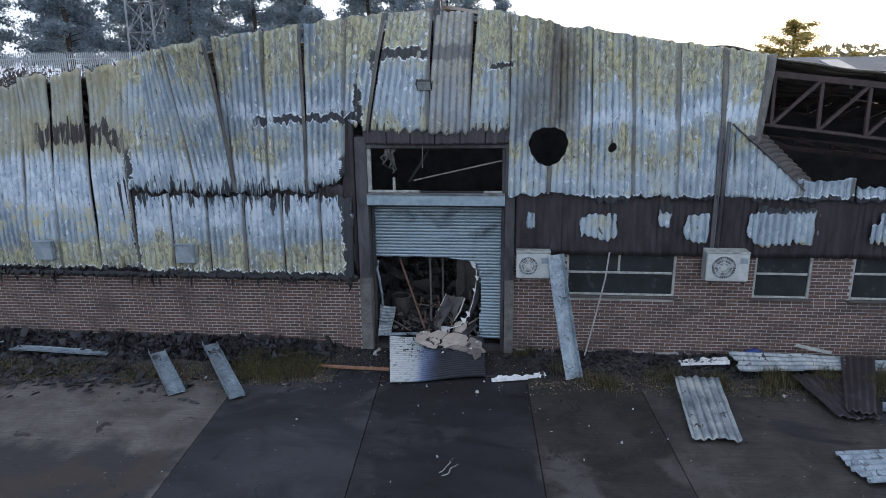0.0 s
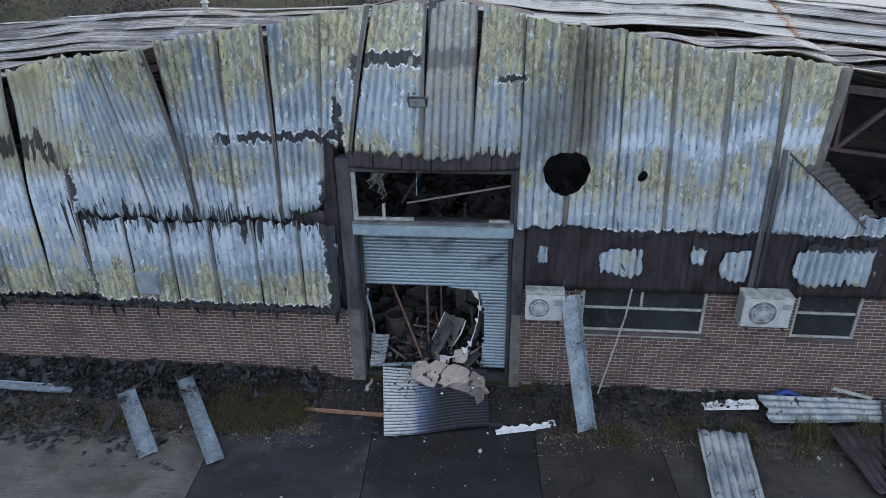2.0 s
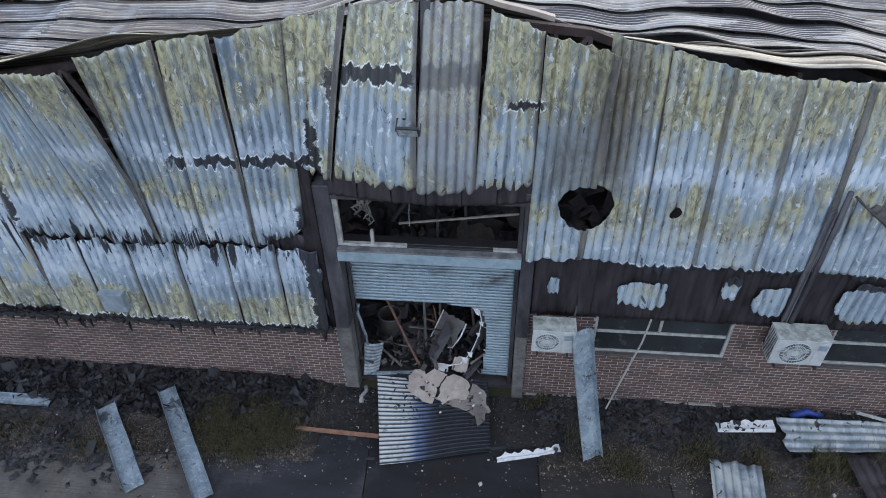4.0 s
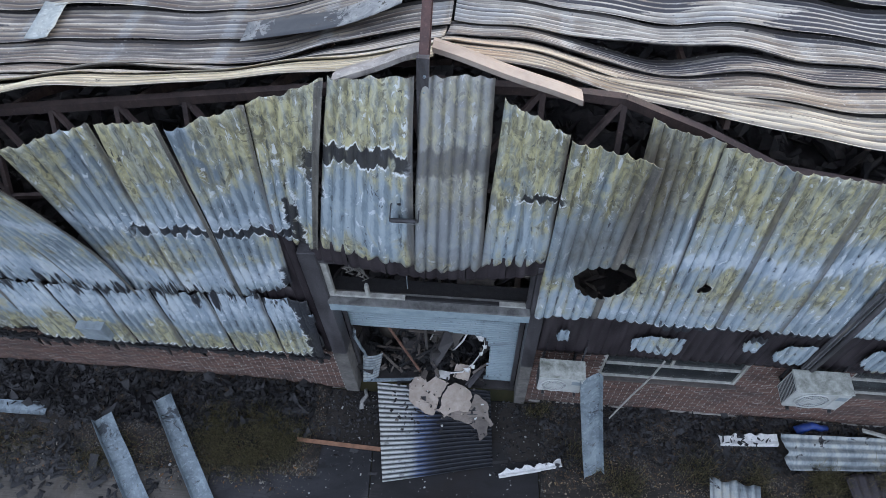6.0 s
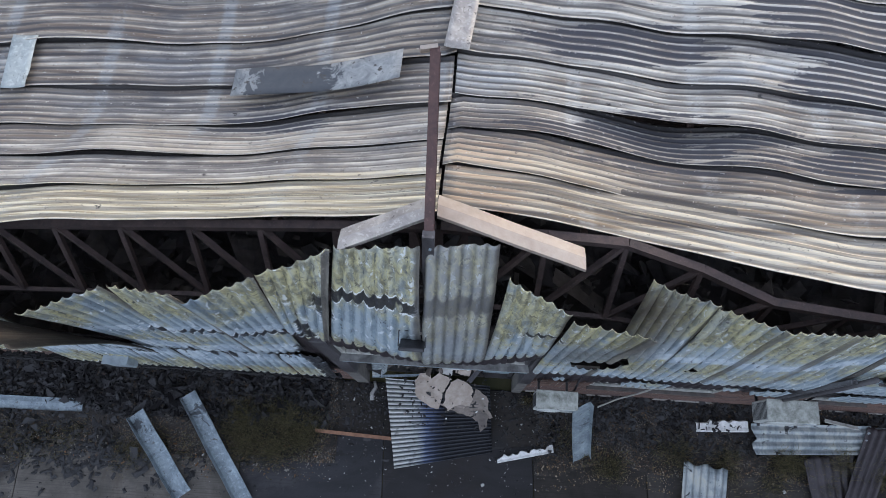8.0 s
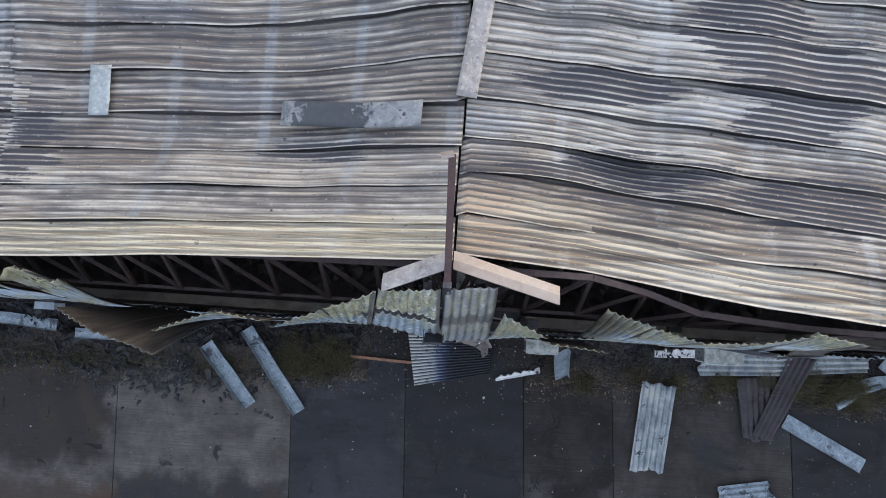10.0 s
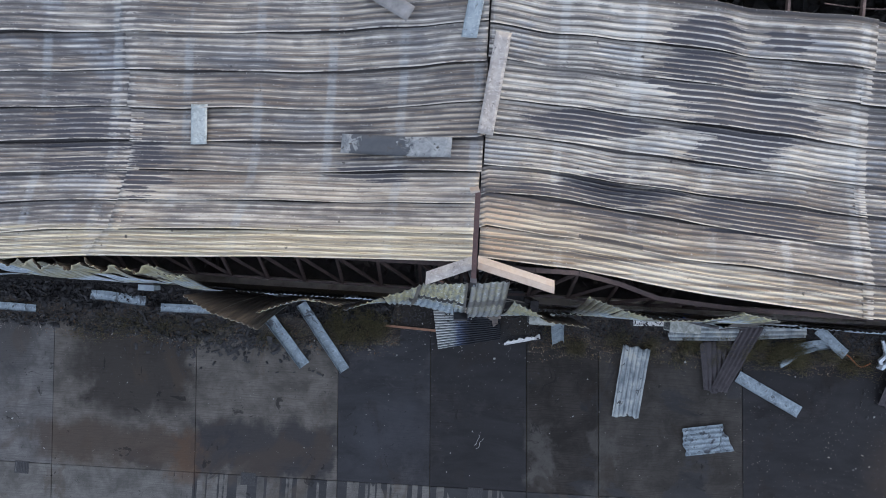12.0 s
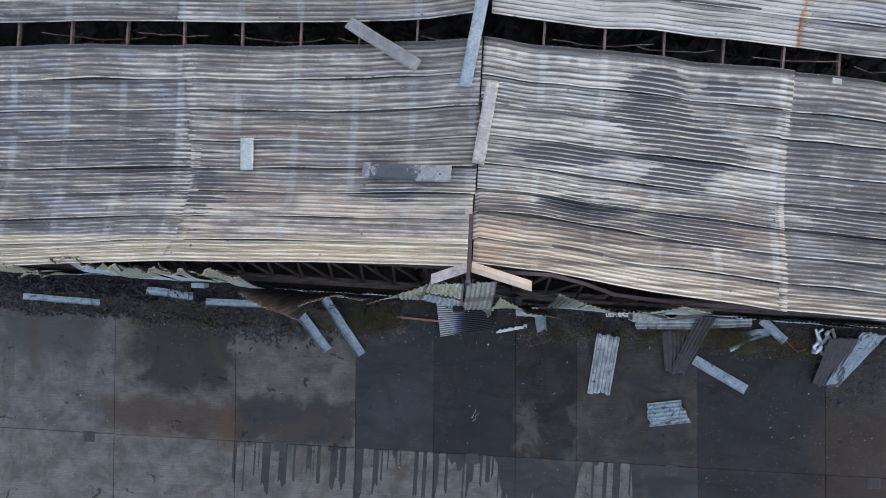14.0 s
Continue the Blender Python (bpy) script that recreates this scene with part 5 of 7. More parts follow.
def roof_sheet(side, row, x0, x1, seed, slant=0.0, drop=0.0):
    """One long sheet of the slumped part; x0 towards the ridge, x1 down the slope."""
    g = np.random.default_rng(seed)
    w1, w2, w3 = wobble(9, seed, 1.0), wobble(6, seed + 1, 1.0), wobble(5, seed + 2, 1.0)
    gapc, lift = GAPES.get((side, row), (g.uniform(0.1, 0.9), 0.01 + 0.045 * g.random()))
    skew = 0.05 * (g.random() - 0.5)
    bow = 0.07 if side > 0 and row < 4 else 0.045
    laps = LAPS_L if side < 0 else LAPS_R

    def surface(u, v):
        across = u if side < 0 else 1 - u
        x = x0 + (x1 - x0) * v + slant * (across - 0.5) * v
        s = np.interp(row - 0.06 + 1.12 * across + bow * w2(v) * (1.0 if row else 0.4) + skew * (v - 0.5), np.arange(-1, ROWS_N + 2), (-0.11,) + laps + (1.14,))
        if row == 0:
            s = np.where(across < 0.5, s + 0.012, s)
        y = front_edge(x) + (back_edge(x) - front_edge(x)) * s
        z = roof_height(x, y) + waves(x, y) + 0.012 * w1(v)
        z = z + (1 - across) * (0.044 if side > 0 else 0.040) + lift * (1 - across) * np.exp(-((v - gapc) / 0.14) ** 2) * 1.8
        z = z + 0.022 * np.abs(w3(v)) * (1 - across) - drop
        if side > 0 and row < 3:
            z = z - (0.10, 0.20, 0.24)[row] * np.exp(-((x - 2.9) / 0.75) ** 2) * (1.0 - 0.3 * across)
        return np.stack([x, y, z], -1)

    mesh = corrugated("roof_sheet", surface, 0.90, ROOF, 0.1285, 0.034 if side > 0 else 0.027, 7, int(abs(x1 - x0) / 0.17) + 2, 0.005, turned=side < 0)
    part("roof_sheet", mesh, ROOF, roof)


ENDS = (-8.86, -8.64, -8.60, -8.62, -8.66, -8.76, -8.86, -9.0)
for row in range(ROWS_N):
    j = 0.04 * math.sin(5.1 * row)
    roof_sheet(-1, row, -0.02 + j, ENDS[row], 2000 + 11 * row, 0.32 if row == 0 else 0.05 * math.sin(3 * row))
    roof_sheet(-1, row, ENDS[row] + 0.30, -18.9, 2100 + 11 * row, 0.0, 0.016)
    roof_sheet(1, row, 0.02 + j, 8.93 + j * 0.3, 2200 + 11 * row)
    roof_sheet(1, row, 8.68 + j * 0.3, 18.9, 2300 + 11 * row, 0.0, 0.016)


def far_sheet(side, row, x0, x1, seed):
    w1, w2 = wobble(8, seed), wobble(6, seed + 1)

    def surface(u, v):
        x = x0 + (x1 - x0) * v
        across = u if side < 0 else 1 - u
        y = 8.22 - 0.04 * np.abs(x) + 0.85 * (row - 0.04 + 1.1 * across) + 0.05 * w2(v)
        z = roof_height(x, np.full_like(x, 7.5)) + smooth((y - 7.6) / 3.5) * 0.75 + 0.05 * w1(v) + 0.04 * (1 - across)
        return np.stack([x, y, z], -1)

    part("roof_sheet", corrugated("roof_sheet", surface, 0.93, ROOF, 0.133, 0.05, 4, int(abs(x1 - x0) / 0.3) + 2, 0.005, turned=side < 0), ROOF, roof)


for row in range(5):
    for side in (-1, 1):
        far_sheet(side, row, side * 0.15, side * 9.2, 2400 + 13 * row + side)
        far_sheet(side, row, side * 8.95, side * 18.9, 2500 + 13 * row + side)

# purlins run from gable to back wall under the sheets
PURLIN = soot_steel("scaling_purlin", (0.075, 0.052, 0.046), (0.25, 0.175, 0.15), 0.8)
PURLIN_X = [-0.20 - 1.773 * k for k in range(1, 11)] + [1.70 + 1.73 * k for k in range(10)]
for k, x in enumerate(PURLIN_X):
    pts = [(x, y, float(roof_height(np.array(x), np.array(min(y, 7.5)))) + float(waves(np.array(x), np.array(y))) - 0.20 + 0.02 * math.sin(3 * y + k) + 0.75 * float(smooth(np.array((y - 7.6) / 3.5)))) for y in np.linspace(1.0, 12.0, 23)]
    g = Geo()
    for a, b in zip(pts, pts[1:]):
        g.beam(a, b, 0.065, 0.12)
    part("purlin", g, PURLIN, roof, "rust-scaled purlin")
# loose wires and scorched lagging hanging in the gap between the two roofs
for k in range(9):
    g = np.random.default_rng(860 + k)
    x = -14.0 + 3.1 * k + g.uniform(-0.6, 0.6)
    z = float(roof_height(np.array(x), np.array(7.5)))
    span, dip = g.uniform(1.6, 3.4), g.uniform(0.15, 0.45)
    y = 7.70 - 0.02 * abs(x)
    w = wobble(6, 870 + k, 0.12)
    solid("hanging_wire", Geo().tube([(x + span * q, y + 0.25 * float(w(q)), z - 0.12 - dip * math.sin(math.pi * q) + 0.5 * float(w(1 - q))) for q in np.linspace(0, 1, 16)], 0.014, 5), PURLIN, "burnt wire sagging across the roof gap", "cable", "wires in the roof gap")

# ---- closing walls, floor and ceiling of dark interior ----
def shell_wall(name, pts, label):
    solid(name, Geo().add([(x, y, z) for x, y, z in pts] + [(x + dx, y + dy, z) for (x, y, z), (dx, dy) in zip(pts, [(0.12, 0.12)] * len(pts))],
                          [list(range(len(pts))), list(range(2 * len(pts) - 1, len(pts) - 1, -1))] + [[k, len(pts) + k, len(pts) + (k + 1) % len(pts), (k + 1) % len(pts)] for k in range(len(pts))]), INSIDE, label, "wall", kind="structure")


shell_wall("wall_back", [(-18.9, DEEP, -0.1), (18.9, DEEP, -0.1), (18.9, DEEP, 4.7), (0, DEEP, 6.6), (-18.9, DEEP, 4.7)], "soot-blackened back wall of the burnt unit")
shell_wall("wall_left", [(-18.95, 0.3, -0.1), (-18.95, DEEP, -0.1), (-18.95, DEEP, 4.6), (-18.95, 0.3, 4.6)], "soot-blackened side wall of the burnt unit")
shell_wall("wall_right", [(18.85, 0.3, -0.1), (18.85, DEEP, -0.1), (18.85, DEEP, 4.6), (18.85, 0.3, 4.6)], "soot-blackened side wall of the burnt unit")
solid("floor", Geo().box(-18.9, 18.9, 0.225, 11.95, -0.1, 0.06), INSIDE, "soot-blackened warehouse floor", "floor", kind="structure")

# ---- things fixed to the front ----
def floodlight():
    t = thing("floodlight", (-0.28, -0.06, 6.02), "black square floodlight with pale glass face, fixed to the cladding", "floodlight")
    tilt = Matrix.Translation((-0.28, -0.24, 6.00)) @ Euler((radians(-52), 0, 0)).to_matrix().to_4x4()
    lamp_case = part("housing", Geo().box(-0.16, 0.16, -0.13, 0.13, 0.0, 0.05, tilt, 0.012), BLACK_METAL, t)
    part("glass", Geo().box(-0.135, 0.135, -0.105, 0.105, -0.006, 0.002, tilt), plain("frosted_lamp_glass", (0.30, 0.33, 0.34), (0.45, 0.48, 0.48), 0.3), lamp_case, "pale glass lens")
    g = Geo()
    for s in (-0.17, 0.17):
        g.beam((-0.28 + s, -0.24, 6.03), (-0.28 + s, -0.06, 6.12), 0.012, 0.03)
    g.beam((-0.45, -0.06, 6.12), (-0.11, -0.06, 6.12), 0.012, 0.03)
    part("bracket", g, BLACK_METAL, t)
    part("cable", Geo().tube([(-0.25 + 0.07 * math.sin(6 * s), -0.09, 5.9 - 0.55 * s) for s in np.linspace(0, 1, 12)], 0.008, 5), BLACK_METAL, t, "dangling cable")
    part("cable", Geo().tube([(-0.33 + 0.03 * math.sin(5 * s), -0.10 - 0.04 * s, 5.9 - 1.6 * s) for s in np.linspace(0, 1, 14)], 0.007, 5), GALV, t, "dangling cable")


floodlight()


def air_conditioner(x0, x1, z0, z1, cx, r, label, yb, yf):
    t = thing("air_conditioner", ((x0 + x1) / 2, yb, z0), label, "air conditioner", "outdoor units on the brick wall")
    body = Geo().box(x0, x1, yf + 0.02, yb, z0, z1 - 0.03, ease=0.018)
    part("body", body, AC_WHITE, t)
    part("top_cover", Geo().box(x0 - 0.006, x1 + 0.006, yf + 0.008, yb + 0.004, z1 - 0.029, z1, ease=0.008), plain("mossy_enamel", (0.13, 0.14, 0.11), (0.50, 0.51, 0.47), 0.6, 7.0), t, "dirty top cover speckled with ash")
    cz = (z0 + z1) / 2 - 0.01
    fan = part("fan_recess", Geo().tube([(cx, yf + 0.021, cz), (cx, yf + 0.0135, cz)], r, 32), AC_DARK, t)
    ring = Geo()
    for rr in (r * 1.02, r * 0.72, r * 0.45):
        ring.tube([(cx + rr * math.cos(a), yf + 0.004, cz + rr * math.sin(a)) for a in np.linspace(0, 2 * math.pi, 33)], 0.007 if rr < r else 0.013, 5, cap=False)
    for k in range(32):
        a = 2 * math.pi * k / 32
        ring.beam((cx + 0.2 * r * math.cos(a), yf + 0.004, cz + 0.2 * r * math.sin(a)), (cx + r * math.cos(a + 0.25), yf + 0.004, cz + r * math.sin(a + 0.25)), 0.007, 0.007, (0, 1, 0))
    part("fan_grille", ring, AC_WHITE, fan)
    part("hub_cap", Geo().tube([(cx, yf + 0.012, cz), (cx, yf - 0.006, cz)], r * 0.22, 20), AC_WHITE, fan)
    blades = Geo()
    for k in range(5):
        a = 2 * math.pi * k / 5
        p = [(cx + q * r * math.cos(a + d), yf + 0.0125, cz + q * r * math.sin(a + d)) for q, d in ((0.2, -0.3), (0.9, 0.1), (0.92, 0.6), (0.2, 0.4))]
        blades.add(p + [(x, y - 0.003, z) for x, y, z in p], [[3, 2, 1, 0], [4, 5, 6, 7], [0, 1, 5, 4], [1, 2, 6, 5], [2, 3, 7, 6], [3, 0, 4, 7]])
    part("fan_blade", blades, GREY_PLASTIC, fan)
    xp = cx + r + 0.05
    if xp < x1 - 0.05:
        cover = part("service_panel", Geo().box(xp, x1 - 0.02, yf + 0.008, yf + 0.021, z0 + 0.03, z1 - 0.06, ease=0.004), AC_WHITE, t)
        part("handle_recess", Geo().box(xp + 0.02, x1 - 0.04, yf + 0.004, yf + 0.0085, z1 - 0.24, z1 - 0.12), GREY_PLASTIC, cover)
    vents = Geo()
    for k in range(12):
        z = z0 + 0.05 + k * (z1 - z0 - 0.12) / 11
        vents.box(x0 - 0.006, x0 + 0.001, yf + 0.05, yb - 0.04, z, z + 0.018)
    part("side_louvre", vents, AC_DARK, t)
    for bx in (x0 + 0.1, x1 - 0.1):
        b = Geo().box(bx - 0.02, bx + 0.02, yf - 0.03, 0.011, z0 - 0.04, z0 - 0.001)
        b.box(bx - 0.02, bx + 0.02, -0.03, 0.01, z0 - 0.039, z1 + 0.1)
        part("wall_bracket", b, BLACK_METAL, t)
    part("pipe", Geo().tube([(x1 - 0.06, yb + 0.02, z0 + 0.2), (x1 - 0.02, yb + 0.06, z0 + 0.4), (x1 + 0.03, -0.03, z1 + 0.05), (x1 + 0.02, -0.03, z1 + 0.3)], 0.018, 6), BLACK_METAL, t, "black insulated pipe")
    return t


air_conditioner(1.67, 2.38, 2.0, 2.58, 1.92, 0.20, "small white air conditioning unit hung on the brick wall", -0.26, -0.58)
air_conditioner(5.58, 6.43, 2.0, 2.63, 5.92, 0.245, "white air conditioning unit with a dirty top on brackets", -0.16, -0.54)


def vent_box(x, z):
    t = thing("vent_box", (x, -0.14, z), "grey-blue metal box fixed low on the burnt cladding", "electrical box", "boxes on the cladding")
    part("case", Geo().box(x, x + 0.44, -0.30, -0.16, z, z + 0.42, ease=0.012), GREY_PLASTIC, t)
    part("lid", Geo().box(x - 0.012, x + 0.452, -0.315, -0.15, z + 0.421, z + 0.445, ease=0.006), GREY_PLASTIC, t)
    part("mounting_plate", Geo().box(x + 0.05, x + 0.39, -0.16, -0.05, z + 0.05, z + 0.37), FRAME_DARK, t)


vent_box(-9.50, 2.14)
vent_box(-6.05, 2.12)

pipe = thing("downpipe", (5.86, -0.12, 2.6), "sooty steel downpipe beside a cable tray on the cladding", "pipe")
part("pipe", Geo().tube([(5.86, -0.16, 2.62), (5.87, -0.17, 4.0), (5.86, -0.15, 5.24)], 0.04, 10), FRAME_DARK, pipe, smooth=True)
tray = Geo().box(5.72, 5.735, -0.16, -0.11, 2.62, 4.9).box(5.79, 5.805, -0.16, -0.11, 2.62, 4.9)
tray.box(5.735, 5.79, -0.125, -0.115, 2.62, 4.9)
part("cable_tray", tray, soot_steel("sooty_galvanised", (0.08, 0.08, 0.085), (0.2, 0.2, 0.21)), pipe, "perforated sooty cable tray")

# outward-bent sheet hanging at the open bay
fold = thing("bent_sheet", (6.4, -0.1, 3.75), "torn pale cladding sheet folded outward beside the open bay", "metal sheet")
part("sheet", corrugated("sheet", panel((6.00, -0.13, 5.10), (7.50, -0.12, 3.86), (6.12, -0.13, 3.70), (7.42, -0.12, 3.69), 1.3, 0.01, 0.03, 77, 0.02), 1.35, CLAD, 0.138, 0.042, 8, 18, back=BACK, scallop=True), CLAD, fold)
BROWNED = soot_steel("heat_browned_sheet", (0.045, 0.041, 0.037), (0.13, 0.118, 0.105), 0.75)
def bent_back(u, v):
    """The corner above the crease, bent back over it, nearly level."""
    a, b = np.array((6.22, -0.14, 4.93)), np.array((7.42, -0.13, 3.92))
    out = np.array((0.50, 0.36, 0.02)) * (1 - 0.25 * u[..., None])
    p = a + (b - a) * u[..., None] + out * v[..., None]
    p[..., 2] += 0.05 * np.sin(np.pi * v)
    return p
part("bent_corner", corrugated("bent_corner", bent_back, 1.5, BROWNED, 0.138, 0.042, 8, 12, back=BACK, scallop=True), BROWNED, fold, "brown heat-stained corner bent back over the crease")
part("rolled_edge", Geo().tube([(5.92, -0.20, 5.20), (6.10, -0.19, 5.04), (6.6, -0.17, 4.64), (7.45, -0.16, 3.88)], 0.022, 6, 0.014), FRAME_DARK, fold, "dark creased edge")

# ridge flashings, upright and the ridge purlin that sticks up
def flashing(name, a, b, w, drop, mat, label):
    a, b = Vector(a), Vector(b)
    g = np.linspace(0, 1, 14)
    prof = [(-0.006, 0.075 - drop), (0.0, 0.09), (w * 0.5, 0.075), (w, 0.0)]
    P = np.array([[tuple(a + (b - a) * s + Vector((0, p, q + 0.008 * math.sin(9 * s)))) for s in g] for p, q in prof])
    if b.x > a.x:
        P = P[:, ::-1]
    return part(name, shell(name, P, mat, 0.005, smooth=False), mat, gable_top, label)


gable_top = thing("gable_flashing", (0, 0.6, 7.5), "buckled pale steel flashing over the gable peak", "roof flashing")
flashing("flashing_piece", (-0.12, 0.88, 7.52), (-1.06, 0.50, 7.38), 0.28, 0.05, CAP, "pale steel flashing, its end bent")
flashing("flashing_piece", (0.0, 0.90, 7.56), (1.63, 0.48, 7.28), 0.28, 0.05, CAP_TAN, "heat-tanned steel flashing")
part("upright", Geo().beam((-0.09, 0.34, 6.55), (-0.07, 0.66, 7.72), 0.13, 0.10, (0, 1, 0)), FRAME_DARK, gable_top, "blackened steel upright at the peak")
bolts = Geo()
for k in range(6):
    s = 0.1 + 0.15 * k
    p = Vector((-0.09, 0.34, 6.55)).lerp(Vector((-0.07, 0.66, 7.72)), s)
    bolts.tube([p + Vector((0.02, -0.05, 0)), p + Vector((0.02, -0.075, 0.0))], 0.016, 6)
part("bolt", bolts, GALV, gable_top)
ridge = thing("ridge_beam", (-0.09, 0.9, 7.5), "rust-red steel ridge beam sticking up out of the roof", "steel beam")
RED_IRON = soot_steel("rust_red_steel", (0.05, 0.028, 0.026), (0.13, 0.07, 0.062), 0.7)
part("web", Geo().beam((-0.07, 0.62, 7.56), (-0.10, 2.42, 8.42), 0.022, 0.17), RED_IRON, ridge)
part("flange", Geo().beam((-0.07, 0.60, 7.65), (-0.10, 2.40, 8.51), 0.10, 0.02), RED_IRON, ridge)
part("flange", Geo().beam((-0.07, 0.66, 7.47), (-0.10, 2.46, 8.33), 0.10, 0.02), RED_IRON, ridge)
part("end_plate", Geo().box(-0.16, 0.02, -0.02, 0.02, -0.12, 0.12, Matrix.Translation((-0.10, 2.44, 8.43)) @ Euler((radians(26), 0, radians(12))).to_matrix().to_4x4()), CAP_TAN, ridge, "tan end plate")

# loose pieces lying on the roof
def roof_plate(pts, mat, label, seed, rib=0.02, name="flashing_strip", curl=0.0):
    """A flat bent strip lying along a line on the roof: list of plan points, width."""
    (x0, y0), (x1, y1), w = pts
    d = Vector((x1 - x0, y1 - y0)).normalized()
    s = Vector((-d.y, d.x)) * w / 2
    n = 16
    wv = wobble(6, seed, 0.05)
    P = np.zeros((5, n, 3))
    for i, a in enumerate(np.linspace(-1, 1, 5)):
        for j, q in enumerate(np.linspace(0, 1, n)):
            x, y = x0 + (x1 - x0) * q + s.x * a, y0 + (y1 - y0) * q + s.y * a
            xs = np.linspace(x - 0.25, x + 0.25, 3)
            high = max(float(roof_height(np.array(min(xx, -0.01) if x0 < -0.6 else xx), np.array(min(y, 7.3)))) for xx in xs) + (0.75 * float(smooth(np.array((y - 7.6) / 3.5))) if y > 7.4 else 0)
            P[i, j] = (x, y, high + 0.16 + rib * abs(a) + 0.6 * float(wv(q)) * (0.5 + a * 0.5) + curl * max(0.0, q - 0.45) ** 2)
    return solid(name, shell(name, P[::-1], mat, 0.006), mat, label, "metal strip", "loose strips on the roof", smooth=True)


roof_plate(((-6.94, 4.48), (-6.88, 3.50), 0.40), galvanised("pale_strip_paint", (0.26, 0.29, 0.285), (0.44, 0.475, 0.46), 0.05), "pale rectangular metal strip lying across the roof sheets", 61)
roof_plate(((-3.38, 3.70), (-0.72, 3.60), 0.46), charred_strip(), "charred grey metal strip lying along the roof", 62, curl=0.7)
roof_plate(((0.30, 6.25), (0.02, 3.95), 0.36), CAP, "heat-stained ridge capping strip lying on the ridge", 63)
roof_plate(((-0.10, 8.75), (-0.48, 6.10), 0.36), galvanised("blue_grey_capping", (0.20, 0.245, 0.27), (0.34, 0.385, 0.40), 0.1), "blue-grey ridge capping strip bridging the roof gap", 64)
roof_plate(((-4.05, 8.02), (-1.86, 6.70), 0.38), plain("sooty_capping", (0.12, 0.115, 0.11), (0.30, 0.29, 0.28), 0.6, 2.0), "sooty metal strip slanting across the roof gap", 65)
roof_plate(((9.95, 6.95), (10.25, 6.93), 0.16), PAINT_WHITE, "small white metal offcut on the roof", 66)

# ---- things on the ground before the wall ----
def channel(name, a, b, w, lip, mat, label, z0=0.05, z1=0.05, bow=0.04, seed=0, cat="metal strip"):
    """A folded strip: flat web with one raised lip."""
    a, b = Vector((a[0], a[1], z0)), Vector((b[0], b[1], z1))
    d = (b - a).normalized()
    s = d.cross(Vector((0, 0, 1))).normalized()
    u = s.cross(d)
    prof = [(-w / 2, lip * 0.35), (-w / 2 + 0.01, 0.0), (-w * 0.1, 0.012), (w * 0.2, 0.0), (w / 2 - 0.01, 0.0), (w / 2, lip)]
    wv = wobble(4, seed, bow)
    P = np.array([[tuple(a + (b - a) * q + s * p + u * (r + float(wv(q))) + s * 0.4 * float(wv(1 - q))) for q in np.linspace(0, 1, 12)] for p, r in prof])
    return solid(name, shell(name, P, mat, 0.004, smooth=False), mat, label, cat, "fallen metal strips")


channel("metal_strip", (-6.38, -1.02), (-5.14, -2.54), 0.34, 0.16, GALV, "grey galvanised flashing strip fallen on the concrete", 0.22, 0.05, 0.015, seed=1)
channel("metal_strip", (-5.34, -0.56), (-3.84, -2.62), 0.32, 0.16, GALV, "grey galvanised flashing strip fallen on the concrete", 0.26, 0.05, 0.015, seed=2)
channel("metal_strip", (8.60, -2.0), (10.57, -3.0), 0.38, 0.06, GALV, "blue-grey metal strip lying flat on the concrete", 0.05, 0.05, 0.01, seed=3)
channel("metal_strip", (-17.0, -1.22), (-14.0, -1.27), 0.24, 0.05, GALV, "pale metal strip lying in the debris by the wall", 0.16, 0.16, 0.02, seed=4)
channel("metal_strip", (-9.9, -1.0), (-7.6, -0.92), 0.26, 0.05, GALV, "pale metal strip half buried in charred debris", 0.17, 0.17, 0.05, seed=5)
channel("metal_strip", (-12.2, -0.7), (-10.4, -0.8), 0.3, 0.05, GALV, "pale metal strip half buried in charred debris", 0.2, 0.2, 0.06, seed=15)
channel("leaning_strip", (2.87, -1.30), (2.45, -0.46), 0.36, 0.10, STRIP, "long galvanised flashing leaning against the brick wall", 0.06, 2.50, 0.02, seed=6)
channel("metal_strip", (10.9, -0.35), (11.9, -1.1), 0.34, 0.05, GALV, "blue-grey metal offcut lying in the debris", 0.25, 0.1, 0.03, seed=7)
channel("metal_strip", (10.3, -1.0), (11.3, -0.75), 0.3, 0.08, GALV, "blue-grey metal offcut lying in the debris", 0.1, 0.2, 0.03, seed=8)
channel("metal_strip", (9.1, -0.55), (10.6, -0.45), 0.2, 0.03, PAINT_WHITE, "white painted strip lying along the wall", 0.14, 0.14, 0.02, seed=9)


def lying_sheet(c, along, wide, mat, label, lifts, pitch=0.14, depth=0.035, seed=0, ragged=0.05, name="corrugated_sheet"):
    """A corrugated sheet on the ground. c: four corners in order, ribs run from the first side to the opposite one."""
    p = [np.array((x, y, z)) for (x, y), z in zip(c, lifts)]
    w1, w2, w3 = wobble(5, seed, 0.05), wobble(9, seed + 1, ragged), wobble(9, seed + 2, ragged)
    def surface(u, v):
        q = v + (w2(u) * (1 - v) + w3(u) * v) / along
        u3, q3 = u[..., None], q[..., None]
        r = (p[0] * (1 - u3) + p[1] * u3) * (1 - q3) + (p[3] * (1 - u3) + p[2] * u3) * q3
        r[..., 2] += np.abs(w1(v)) * 0.6 + 0.02
        return r
    return solid(name, corrugated(name, surface, wide, mat, pitch, depth, nv=int(along / 0.07) + 3), mat, label, "metal sheet", "fallen corrugated sheets", smooth=True)


